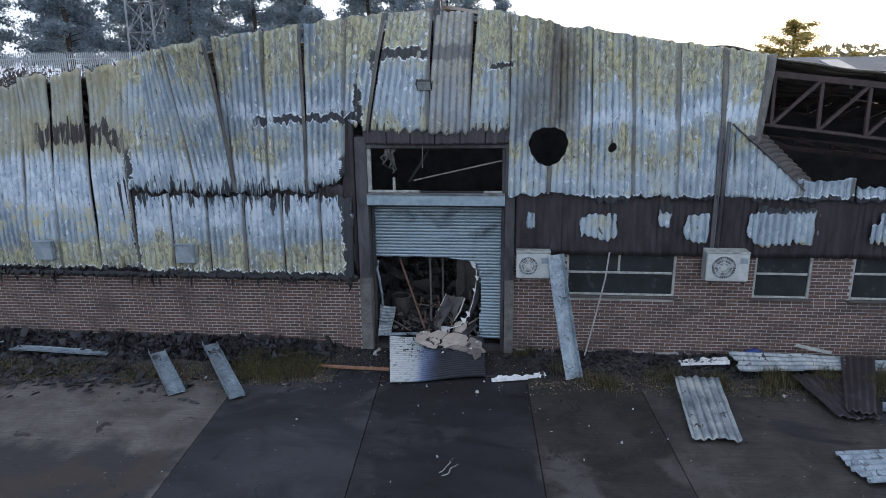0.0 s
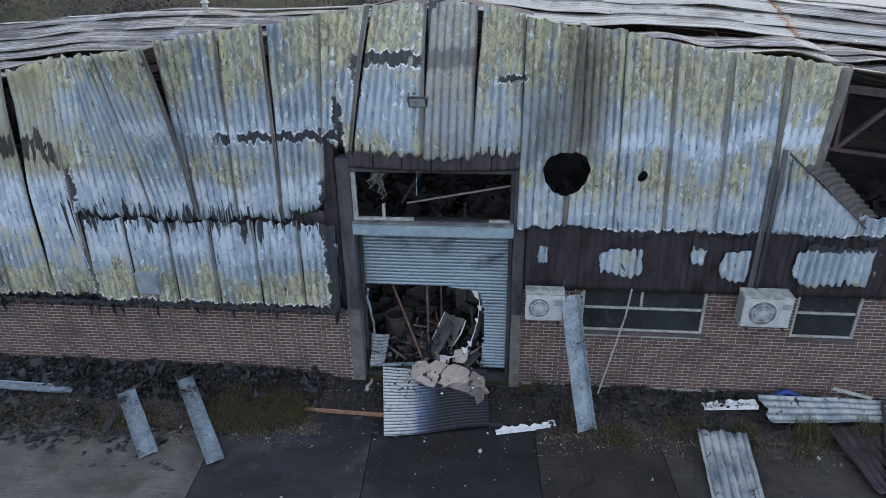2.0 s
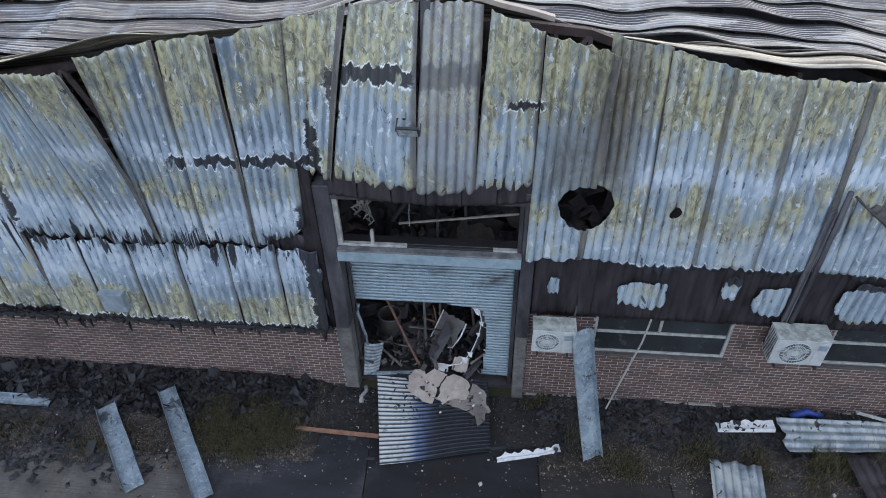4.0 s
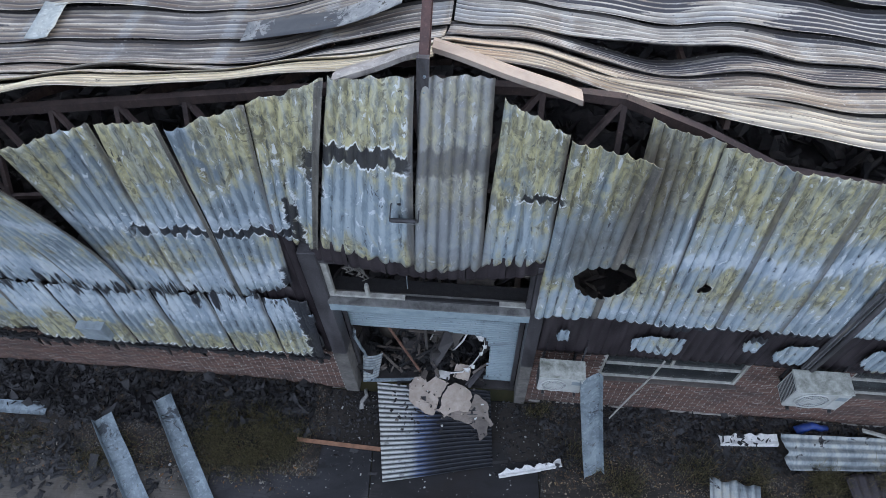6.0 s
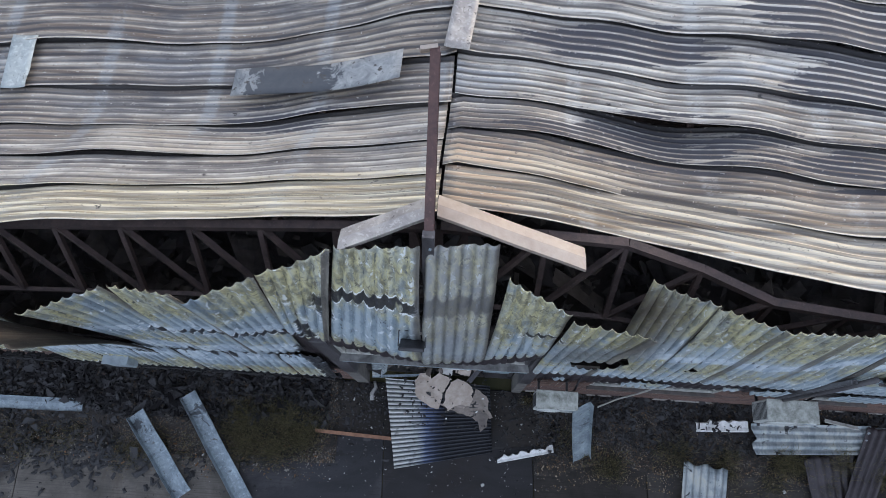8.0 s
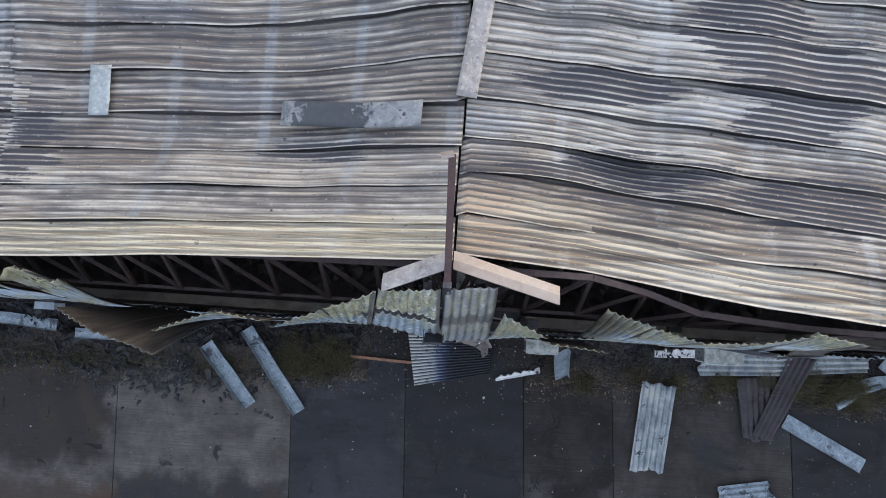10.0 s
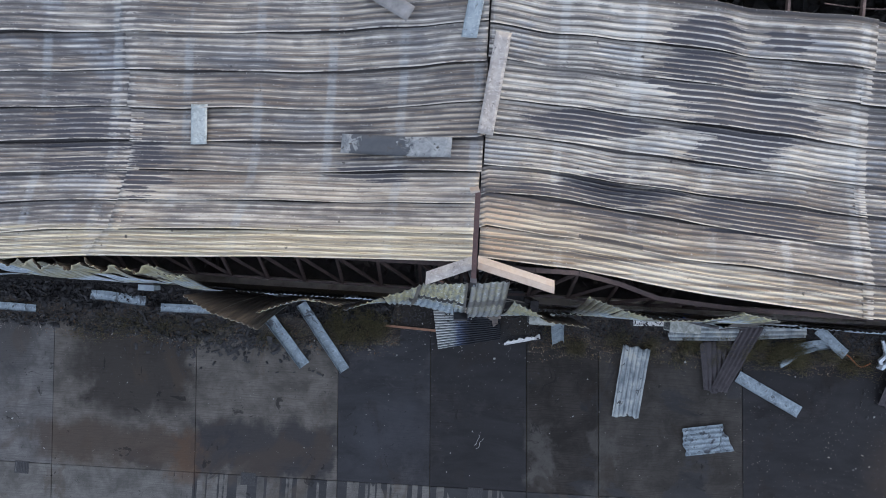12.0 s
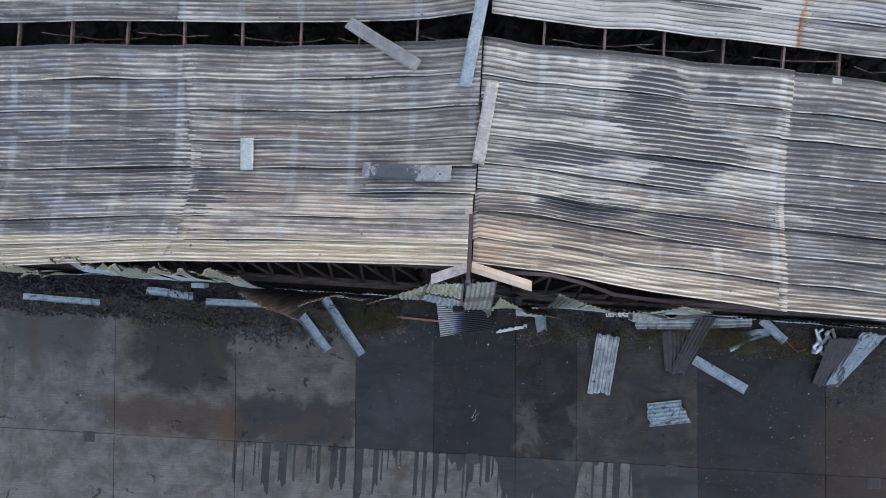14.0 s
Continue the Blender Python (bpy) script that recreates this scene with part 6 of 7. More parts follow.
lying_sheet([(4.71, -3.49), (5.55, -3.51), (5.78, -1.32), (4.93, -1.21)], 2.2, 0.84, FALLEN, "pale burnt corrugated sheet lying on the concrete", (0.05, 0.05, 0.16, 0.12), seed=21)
lying_sheet([(8.55, -4.34), (8.16, -3.52), (6.93, -3.74), (7.08, -4.60)], 1.3, 0.88, GALV, "short pale corrugated sheet lying on the concrete", (0.05, 0.05, 0.06, 0.05), 0.15, 0.05, seed=24)
lying_sheet([(7.55, -2.52), (8.30, -2.56), (8.30, -0.75), (7.30, -1.0)], 1.7, 0.9, LINER, "blackened corrugated sheet lying on the concrete", (0.05, 0.05, 0.14, 0.14), 0.15, seed=27)
lying_sheet([(7.74, -2.38), (8.22, -2.52), (9.22, -0.42), (8.60, -0.28)], 2.3, 0.62, LINER, "blackened corrugated sheet propped over another sheet", (0.12, 0.13, 0.30, 0.26), 0.14, seed=30)
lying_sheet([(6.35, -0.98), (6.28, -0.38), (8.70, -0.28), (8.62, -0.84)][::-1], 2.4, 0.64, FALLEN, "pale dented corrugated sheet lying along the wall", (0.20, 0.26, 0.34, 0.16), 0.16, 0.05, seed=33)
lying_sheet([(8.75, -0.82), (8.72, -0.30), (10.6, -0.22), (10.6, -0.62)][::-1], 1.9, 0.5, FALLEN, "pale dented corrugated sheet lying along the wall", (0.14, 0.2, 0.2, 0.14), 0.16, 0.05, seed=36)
lying_sheet([(12.95, -2.62), (13.75, -2.75), (14.2, -0.75), (13.2, -0.85)], 2.0, 0.8, LINER, "blackened corrugated sheet fallen against the wall", (0.06, 0.08, 0.7, 0.6), 0.14, seed=39)
lying_sheet([(13.4, -2.55), (13.85, -2.65), (15.1, -0.6), (14.3, -0.5)], 2.2, 0.65, GALV, "scorched corrugated sheet fallen against the wall", (0.16, 0.16, 0.8, 0.7), 0.14, seed=42)

crumple = Geo()
for k in range(5):
    w = wobble(6, 70 + k, 0.14)
    crumple.tube([(12.9 + 0.16 * k + float(w(s)), -1.45 + 0.9 * s + 0.1 * math.sin(3 * k), 0.12 + 0.25 * s + abs(float(w(1 - s)))) for s in np.linspace(0, 1, 8)], 0.09, 5, 0.05)
solid("crumpled_foil", crumple, plain("pale_foil", (0.35, 0.40, 0.44), (0.62, 0.66, 0.68), 0.35, 7.0, 0.5), "crumpled pale insulation foil beside the fallen sheets", "debris")
roll = thing("pipe_lagging", (9.9, -1.5, 0.0), "split length of pale pipe lagging on the ground", "pipe")
part("lagging", Geo().tube([(9.86, -1.54, 0.10), (10.1, -1.40, 0.11), (10.4, -1.16, 0.13), (10.95, -0.95, 0.15)], 0.11, 12, 0.07), GALV, roll, smooth=True)
part("core", Geo().tube([(9.855, -1.544, 0.10), (9.845, -1.55, 0.10)], 0.06, 10), CHAR, roll)
solid("rusty_cable", Geo().tube([(11.7 + 1.0 * s, -1.15 - 0.25 * s + 0.12 * math.sin(7 * s), 0.05) for s in np.linspace(0, 1, 14)], 0.022, 6), RUST, "orange rusted cable lying on the ground", "cable")
solid("fallen_conduit", Geo().tube([(3.66, -0.12, 2.49), (3.60, -0.13, 1.9), (3.42, -0.16, 1.0), (3.22, -0.25, 0.12)], 0.017, 6), plain("dusty_conduit", (0.30, 0.29, 0.27), (0.46, 0.45, 0.42), 0.7), "dusty conduit hanging down across the window", "cable")
solid("timber_batten", Geo().beam((-2.62, -1.11, 0.075), (-1.02, -1.17, 0.075), 0.07, 0.045), WOOD, "bare timber batten lying before the shutter", "timber")
solid("metal_angle", Geo().angle((7.65, -0.25, 0.5), (8.35, -0.35, 0.38), 0.07), PAINT_WHITE, "bent white metal angle lying on the fallen sheet", "metal strip")

# polystyrene strips and chips
def foam_strip(a, b, w, seed, label):
    n = 22
    a, b = Vector(a), Vector(b)
    s = (b - a).cross(Vector((0, 0, 1))).normalized()
    wv, ww = wobble(12, seed, 0.035), wobble(14, seed + 1, 0.05)
    P = np.array([[tuple(a + (b - a) * q + s * (p * w / 2 + (float(ww(q)) if p < 0 else 0)) + Vector((0, 0, h * (0.07 + float(wv(q)))))) for q in np.linspace(0, 1, n)] for p, h in ((-1, 0), (-0.8, 1.0), (0.2, 0.8), (0.8, 1.0), (1, 0))])
    solid("polystyrene_strip", shell("polystyrene_strip", P, FOAM, 0.02, smooth=False), FOAM, label, "insulation", "white insulation scraps")


foam_strip((1.18, -1.44, 0.02), (2.32, -1.16, 0.02), 0.13, 81, "white polystyrene strip with a broken edge on the ground")
foam_strip((5.22, -0.50, 0.12), (6.24, -0.45, 0.16), 0.22, 83, "white polystyrene board broken among charred debris")


DUSTY = plain("dusty_insulation", (0.26, 0.26, 0.25), (0.48, 0.48, 0.46), 0.9, 14.0)


def chip(x, y, size, mat=FOAM, name="insulation_chip", label="white insulation chip lying on the concrete", z=0.0):
    g = np.random.default_rng(int(1000 * abs(x) + 77 * abs(y)))
    n = 6
    ang = np.sort(g.uniform(0, 2 * math.pi, n))
    r = size * g.uniform(0.5, 1.0, n)
    low = [(x + r[k] * math.cos(ang[k]), y + r[k] * math.sin(ang[k]), z + 0.004) for k in range(n)]
    top = [(x + 0.8 * r[k] * math.cos(ang[k]), y + 0.8 * r[k] * math.sin(ang[k]), z + 0.03 + 0.3 * size * g.random()) for k in range(n)]
    solid(name, Geo().add(low + top, [list(range(n))[::-1], list(range(n, 2 * n))] + [[k, (k + 1) % n, n + (k + 1) % n, n + k] for k in range(n)]), mat, label, "debris", "scattered chips")


for x, y, s in ((1.66, -0.71, 0.12), (0.92, -1.95, 0.10), (-4.9, -1.75, 0.07), (3.9, -2.4, 0.06), (3.0, -3.1, 0.04), (-2.4, -3.3, 0.05), (6.95, -1.66, 0.1), (12.9, -3.0, 0.1), (10.4, -1.9, 0.06), (5.05, -2.9, 0.04),
                (-1.0, -0.9, 0.05), (-0.2, -2.6, 0.04), (3.5, -3.6, 0.07), (-10.9, -3.5, 0.05), (-14.6, -4.9, 0.07), (0.35, -4.3, 0.05), (-6.1, -3.7, 0.04), (2.8, -4.2, 0.03)):
    chip(x, y, 0.55 * s, DUSTY)
solid("blue_sack", Geo().tube([(6.62, -0.24, 0.18), (6.74, -0.20, 0.27), (6.88, -0.16, 0.31), (7.04, -0.18, 0.25), (7.18, -0.15, 0.20)], 0.09, 9, 0.05), BLUE_BAG, "crumpled blue plastic sack beneath the air conditioner", "sack", smooth=True)
paper = Geo()
for k in range(2):
    w = wobble(5, 90 + k, 0.06)
    paper.tube([(0.45 + 0.06 * k + 0.16 * s + float(w(s)), -4.75 + 0.35 * s - 0.1 * k, 0.012 + 0.01 * k) for s in np.linspace(0, 1, 7)], 0.008, 4, 0.004)
solid("torn_tape", paper, DUSTY, "torn pale plastic tape lying on the wet concrete", "debris")

# apron before the shutter
apron = Geo()
pts = [(-2.12, -0.06), (-2.50, -0.92), (-2.42, -1.14), (1.05, -1.25), (2.3, -1.05), (1.9, -0.06)]
n = len(pts)
apron.add([(x, y, 0.0) for x, y in pts] + [(x * 0.985, y * 0.97, 0.035) for x, y in pts], [list(range(n, 2 * n))[::-1]] + [[k, n + k, n + (k + 1) % n, (k + 1) % n] for k in range(n)])
solid("ramp", apron, SLAB_DRY, "dark wet ramp before the roller shutter", "ramp", kind="structure")

# the curtain torn off the shutter, lying down the step
def torn_curtain():
    t = thing("torn_shutter_curtain", (0.0, -1.0, 0.0), "ribbed steel curtain torn off the shutter, half scorched black", "metal sheet")
    bl, br, tr, tl = (np.array(p) for p in ((-0.91, -1.75, 0.04), (1.07, -1.30, 0.05), (0.95, 0.0, 0.36), (-1.23, 0.03, 0.34)))
    def surface(u, v):
        u3, v3 = u[..., None], v[..., None]
        r = (br * (1 - v3) + bl * v3) * (1 - u3) + (tr * (1 - v3) + tl * v3) * u3
        r[..., 2] += 0.05 * np.sin(3.2 * v + 1.5) * np.sin(2.6 * u) + 0.02 * np.sin(7 * v)
        return r
    n = Nodes("scorched_shutter_curtain", 0.5, 0.1)
    x = n.math("ADD", n.axis(n.pos, 0), n.math("MULTIPLY", n.noise(n.pos, 1.5, 4), 0.4))
    col = n.ramp(n.math("MULTIPLY_ADD", x, 0.42, 0.42), (0.10, (0.46, 0.47, 0.45)), (0.29, (0.38, 0.41, 0.42)), (0.36, (0.09, 0.13, 0.24)), (0.46, (0.04, 0.05, 0.085)), (0.56, (0.022, 0.023, 0.027)))
    # crest highlights painted on the ribs, dimmer over the black part
    col = n.mix(n.times(n.step(n.stored("rib"), 0.2, 0.9), 0.5), col, n.mix(n.step(x, -0.6, 0.2), (0.6, 0.6, 0.57), (0.06, 0.066, 0.078)))
    col = n.mix(n.ramp(n.noise(n.pos, 9.0, 5), (0.55, 0.0), (0.7, 0.7)), col, (0.05, 0.05, 0.05))
    # shade between the ribs put into the colour
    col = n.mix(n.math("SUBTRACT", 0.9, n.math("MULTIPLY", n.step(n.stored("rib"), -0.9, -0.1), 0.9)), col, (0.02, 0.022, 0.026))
    n.out.inputs["Specular IOR Level"].default_value = 0.25
    mat = n.done(col, n.ramp(n.noise(n.pos, 4.0, 4), (0.3, 0.55), (0.7, 0.75)), n.noise(n.pos, 20.0, 4), 0.004, 0.4)
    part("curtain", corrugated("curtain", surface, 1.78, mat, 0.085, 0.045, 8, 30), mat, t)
    part("bottom_rail", Geo().beam((-1.50, 0.04, 0.37), (-0.36, 0.14, 0.40), 0.05, 0.05), GALV, t, "bent shutter bottom rail")


torn_curtain()


def board(c, thick, mat, label, seed, name="plasterboard_piece", edge=9):
    """A broken board: ragged outline over a tilted quad."""
    p = [np.array(q, float) for q in c]
    g = np.random.default_rng(seed)
    rim = []
    for k in range(4):
        a, b = p[k], p[(k + 1) % 4]
        for s in np.linspace(0, 1, edge, endpoint=False):
            q = a + (b - a) * s
            mid = sum(p) / 4
            rim.append(q + (mid - q) * g.uniform(-0.02, 0.14))
    up = np.cross(p[1] - p[0], p[3] - p[0])
    up = up / np.linalg.norm(up) * thick
    n = len(rim)
    v = [tuple(q) for q in rim] + [tuple(q + up) for q in rim] + [tuple(sum(p) / 4 + up * 1.5)]
    f = [list(range(n))[::-1]] + [[k, (k + 1) % n, n + (k + 1) % n, n + k] for k in range(n)] + [[n + k, n + (k + 1) % n, 2 * n] for k in range(n)]
    return solid(name, Geo().add(v, f), mat, label, "plasterboard", "broken boards at the shutter")


PB_DARK = plain("sooty_plasterboard", (0.07, 0.06, 0.054), (0.21, 0.18, 0.16), 0.9, 3.0)


def shard(rim, thick, mat, label, seed, slope=0.18, base=0.40, lift=0.0, name="plasterboard_piece"):
    """A broken board lying on the torn curtain: ragged outline in plan, tilted with the curtain."""
    g = np.random.default_rng(seed)
    pts = []
    for (x0, y0), (x1, y1) in zip(rim, rim[1:] + rim[:1]):
        for s in (0.0, 0.3, 0.65):
            k = 0.0 if s == 0.0 else 0.014
            pts.append((x0 + (x1 - x0) * s + g.normal(0, k), y0 + (y1 - y0) * s + g.normal(0, k)))
    at = lambda x, y, up: (x, y, base + slope * y + lift * x + up + 0.012 * math.sin(7 * x + 5 * y + seed))
    n, cx, cy = len(pts), sum(p[0] for p in pts) / len(pts), sum(p[1] for p in pts) / len(pts)
    low = [at(x, y, 0.0) for x, y in pts] + [at(cx, cy, 0.0)]
    top = [at(x, y, thick) for x, y in pts] + [at(cx, cy, thick)]
    f = [[k, n, (k + 1) % n] for k in range(n)] + [[n + 1 + k, n + 1 + (k + 1) % n, 2 * n + 1] for k in range(n)] + [[k, (k + 1) % n, n + 1 + (k + 1) % n, n + 1 + k] for k in range(n)]
    return solid(name, Geo().add(low + top, f), mat, label, "plasterboard", "broken boards at the shutter")


shard([(-0.60, 0.02), (-0.51, 0.16), (-0.30, 0.18), (-0.28, 0.06), (-0.11, 0.19), (0.16, 0.08), (0.04, -0.10), (-0.02, -0.30), (-0.08, -0.52), (-0.26, -0.50), (-0.56, -0.30)], 0.016, PLASTER, "buff broken plasterboard lying on the torn shutter", 1)
shard([(0.06, -0.14), (0.14, 0.02), (0.27, 0.10), (0.40, 0.06), (0.58, -0.05), (0.61, -0.27), (0.56, -0.42), (0.30, -0.44), (0.12, -0.56), (0.0, -0.44)], 0.016, PLASTER, "buff broken plasterboard lying on the torn shutter", 2, base=0.43)
shard([(-0.10, -0.42), (0.20, -0.40), (0.58, -0.38), (0.66, -0.08), (0.90, -0.22), (0.95, -0.50), (1.04, -0.62), (0.92, -0.66), (0.86, -0.84), (0.78, -0.70), (0.50, -0.62), (0.26, -0.55)], 0.012, plain("brown_paper_board", (0.15, 0.125, 0.105), (0.32, 0.275, 0.24), 0.9, 4.0), "grey-brown board facing slumped over the torn shutter", 3, base=0.425, lift=-0.02)
shard([(0.62, -0.55), (0.78, -0.50), (0.98, -0.62), (0.94, -0.80), (0.80, -0.92), (0.74, -0.72)], 0.012, PB_DARK, "sooty plasterboard offcut hanging off the torn shutter", 4, base=0.44, lift=-0.03)
board([(-0.33, 0.93, 0.30), (0.22, 0.80, 0.42), (0.48, 0.95, 1.02), (-0.02, 1.35, 0.95)], 0.014, plain("smoke_stained_board", (0.085, 0.078, 0.072), (0.20, 0.185, 0.17), 0.9, 1.2), "smoke-stained board with a bare white edge inside the doorway", 5)
solid("bare_board_edge", Geo().tube([(-0.02, 1.33, 0.96), (-0.30, 0.97, 0.40), (-0.33, 0.91, 0.31), (-0.20, 0.88, 0.32), (0.20, 0.79, 0.43), (0.36, 0.85, 0.70), (0.47, 0.93, 1.0)], 0.016, 5, 0.02), FOAM, "bare white torn edge of a board", "plasterboard")
board([(0.12, 2.2, 0.5), (0.95, 2.0, 0.5), (0.95, 2.1, 2.6), (0.2, 2.3, 2.6)], 0.014, PB_DARK, "smoke-stained partition board standing inside the doorway", 6)
board([(0.22, 0.22, 0.40), (0.52, 0.16, 0.40), (0.60, 0.40, 0.62), (0.26, 0.46, 0.56)], 0.02, PLASTER, "crumpled buff board facing among the rubble", 7)
board([(-0.12, 0.20, 0.40), (0.16, 0.16, 0.41), (0.18, 0.30, 0.50), (-0.10, 0.32, 0.50)], 0.02, plain("dusty_white_board", (0.34, 0.33, 0.31), (0.55, 0.54, 0.52), 0.9, 9.0), "dusty white board fragment among the rubble", 8)
solid("bent_steel_angle", Geo().angle((0.80, 0.42, 0.52), (0.52, 0.05, 0.40), 0.09), FRAME_DARK, "blackened steel angle lying at the corner of the doorway", "steel bar")
solid("insulation_scrap", Geo().tube([(-1.48, -0.02, 0.05), (-1.44, -0.15, 0.07), (-1.52, -0.28, 0.05), (-1.50, -0.42, 0.04)], 0.035, 6, 0.05), plain("grey_wool", (0.20, 0.20, 0.19), (0.42, 0.41, 0.39), 0.95, 12.0), "grey scrap of insulation wool beside the torn shutter", "debris", smooth=True)
for k in range(40):
    g = np.random.default_rng(400 + k)
    x, y = g.uniform(-0.9, 0.9), g.uniform(-0.75, 0.35)
    chip(x, y, g.uniform(0.015, 0.045), (PLASTER, FOAM, PB_DARK, CHAR)[k % 4], "rubble_chip", "broken board chip on the torn shutter", 0.40 + 0.16 * y)
standing = thing("curled_shutter_piece", (-1.25, 0.0, 0.35), "pale ribbed shutter piece curled up at the doorway", "metal sheet")
def curl_surface(u, v):
    low, high = -1.50 + 0.28 * v, -1.47 + 0.36 * v
    return np.stack([low + (high - low) * u, 0.04 + 0.12 * v + 0.24 * u - 0.05 * np.sin(3.0 * v), 0.35 + (0.68 - 0.09 * v) * u], -1)
part("sheet", corrugated("sheet", curl_surface, 0.70, FALLEN, 0.075, 0.022, 6, 14), FALLEN, standing)

# ---- inside the doorway ----
solid("fallen_pole", Geo().tube([(-1.02, 0.50, 2.10), (-0.42, 0.30, 0.40)], 0.026, 8), plain("sooty_timber", (0.085, 0.045, 0.032), (0.20, 0.11, 0.08), 0.85, 6.0), "reddish timber pole leaning inside the doorway", "timber")
for x, y, w in ((-0.36, 0.75, 0.05), (-0.12, 1.3, 0.05), (0.35, 2.0, 0.06)):
    g = Geo().box(x, x + w, y, y + 0.006, 0.06, 3.3).box(x, x + 0.006, y, y + 0.05, 0.06, 3.3).box(x + w - 0.006, x + w, y, y + 0.05, 0.06, 3.3)
    solid("partition_stud", g, soot_steel("sooty_stud", (0.07, 0.065, 0.06), (0.22, 0.21, 0.2)), "bent steel partition stud standing inside the doorway", "steel stud", "partition studs")
drum = thing("steel_drum", (-1.12, 1.15, 0.06), "scorched open steel drum inside the doorway", "drum")
part("wall", Geo().tube([(-1.12, 1.15, 0.3), (-1.12, 1.15, 0.5), (-1.12, 1.15, 0.7), (-1.12, 1.15, 0.95)], 0.22, 20, cap=False), plain("scorched_drum", (0.03, 0.026, 0.023), (0.085, 0.072, 0.06), 0.7, 3.0), drum, smooth=True)
part("rim", Geo().tube([(-1.12 + 0.225 * math.cos(a), 1.15 + 0.225 * math.sin(a), 0.95) for a in np.linspace(0, 2 * math.pi, 25)], 0.018, 6, cap=False), FRAME_DARK, drum)
part("base", Geo().tube([(-1.12, 1.15, 0.06), (-1.12, 1.15, 0.35)], 0.215, 20), CHAR, drum)


CLEAR = ((-6.05, -1.40, -5.14, -2.54, 0.2), (-5.05, -0.96, -3.84, -2.62, 0.2), (8.60, -2.0, 10.57, -3.0, 0.22), (-17.0, -1.22, -14.0, -1.27, 0.14), (2.55, -0.45, 2.99, -1.14, 0.2))


def flakes(name, count, area, size, mat, label, seed, height=None, flat=0.5):
    """Loose bent flakes and lumps strewn over an area of the plan."""
    g = np.random.default_rng(seed)
    V, F = [], []
    k = 0
    while k < count:
        x, y = area(g)
        if name != "interior_debris" and any(abs((x - a) * (d - b) - (y - b) * (c - a)) < w * math.hypot(c - a, d - b) and min(a, c) - 0.1 < x < max(a, c) + 0.1 for a, b, c, d, w in CLEAR) and g.random() < 0.93:
            k += 1
            continue
        s = size * g.uniform(0.35, 1.3) * (1.9 if g.random() < 0.06 else 1.0)
        z = (height(x, y) if height else 0.0) + 0.25 * s * g.random()
        a, t1, t2 = g.uniform(0, 6.28), g.normal(0, flat), g.normal(0, flat)
        m = Matrix.Translation((x, y, z)) @ Euler((t1, t2, a)).to_matrix().to_4x4()
        l, w, h = s * g.uniform(0.6, 1.4), s * g.uniform(0.25, 0.8), s * g.uniform(0.06, 0.35)
        p = [(-l, -w * g.uniform(0.4, 1), 0), (l * g.uniform(0.6, 1), -w, 0), (l, w * g.uniform(0.4, 1), 0.2 * h), (-l * g.uniform(0.5, 1), w, 0), (0.1 * l, 0, h), (0, 0.1 * w, -h)]
        b = len(V)
        V += [tuple(m @ Vector(q)) for q in p]
        F += [[b + i, b + (i + 1) % 4, b + 4] for i in range(4)] + [[b + (i + 1) % 4, b + i, b + 5] for i in range(4)]
        k += 1
    return tagged(new(name, mesh_of(name, V, F, mat)), label, "debris", kind="stuff")


def bed_height(x, y):
    """Height of the debris bed against the wall."""
    near = max(0.0, 1.0 + y / 1.9)
    if -2.3 < x < 1.9:
        return 0.03
    heap = 0.30 if x < -3 else 0.16
    return 0.02 + heap * near * near * (0.65 + 0.35 * noise.noise((x * 0.9, y * 1.4, 3.0)))


def edge_y(x):
    return -1.75 - 0.28 * noise.noise((x * 0.7, 0.0, 9.0)) + (0.25 if x > 1.9 else 0.0)


def bed(x0, x1, name, label):
    nx, ny = int((x1 - x0) / 0.11), 22
    P = np.zeros((nx, ny, 3))
    for i, x in enumerate(np.linspace(x0, x1, nx)):
        e = edge_y(x)
        for j, s in enumerate(np.linspace(0, 1, ny)):
            y = e * (1 - s) + 0.0 * s
            P[i, j] = (x, y, (bed_height(x, y) + 0.035 * noise.noise((x * 4, y * 4, 1.0))) * min(1.0, 4 * s + 0.02) + 0.009)
    solid(name, shell(name, P, EARTH, 0.02), EARTH, label, "ground", kind="structure", smooth=True)


bed(-18.9, -2.15, "verge_left", "charred earth and ash bed along the foot of the wall")
bed(1.95, 18.9, "verge_right", "charred earth and weeds along the foot of the wall")


def strewn(x0, x1, lo=0.0, power=1.6):
    def area(g):
        x = g.uniform(x0, x1)
        y = (edge_y(x) + lo) * g.random() ** power
        return x, y - 0.03
    return area


flakes("charred_debris", 9000, strewn(-18.8, -2.4, 0.75, 1.0), 0.080, CHAR, "charred curled flakes banked against the brick wall", 24, bed_height, 0.9)
flakes("charred_debris", 5000, strewn(-18.8, -6.6, -0.1, 1.1), 0.060, CHAR, "charred roofing flakes heaped along the wall", 11, bed_height, 0.6)
flakes("charred_debris", 7500, strewn(1.95, 16.0, 0.45, 1.2), 0.055, CHAR, "charred flakes strewn along the wall", 12, bed_height, 0.6)
flakes("charred_debris", 500, lambda g: (g.normal(-7.6, 1.6), -1.75 - abs(g.normal(0, 0.35))), 0.075, CHAR, "charred flakes spilled over the concrete", 13, None, 0.3)
flakes("charred_debris", 260, lambda g: (g.normal(14.6, 1.0), -1.6 - abs(g.normal(0, 0.9))), 0.07, CHAR, "charred flakes spilled over the concrete", 14, None, 0.3)
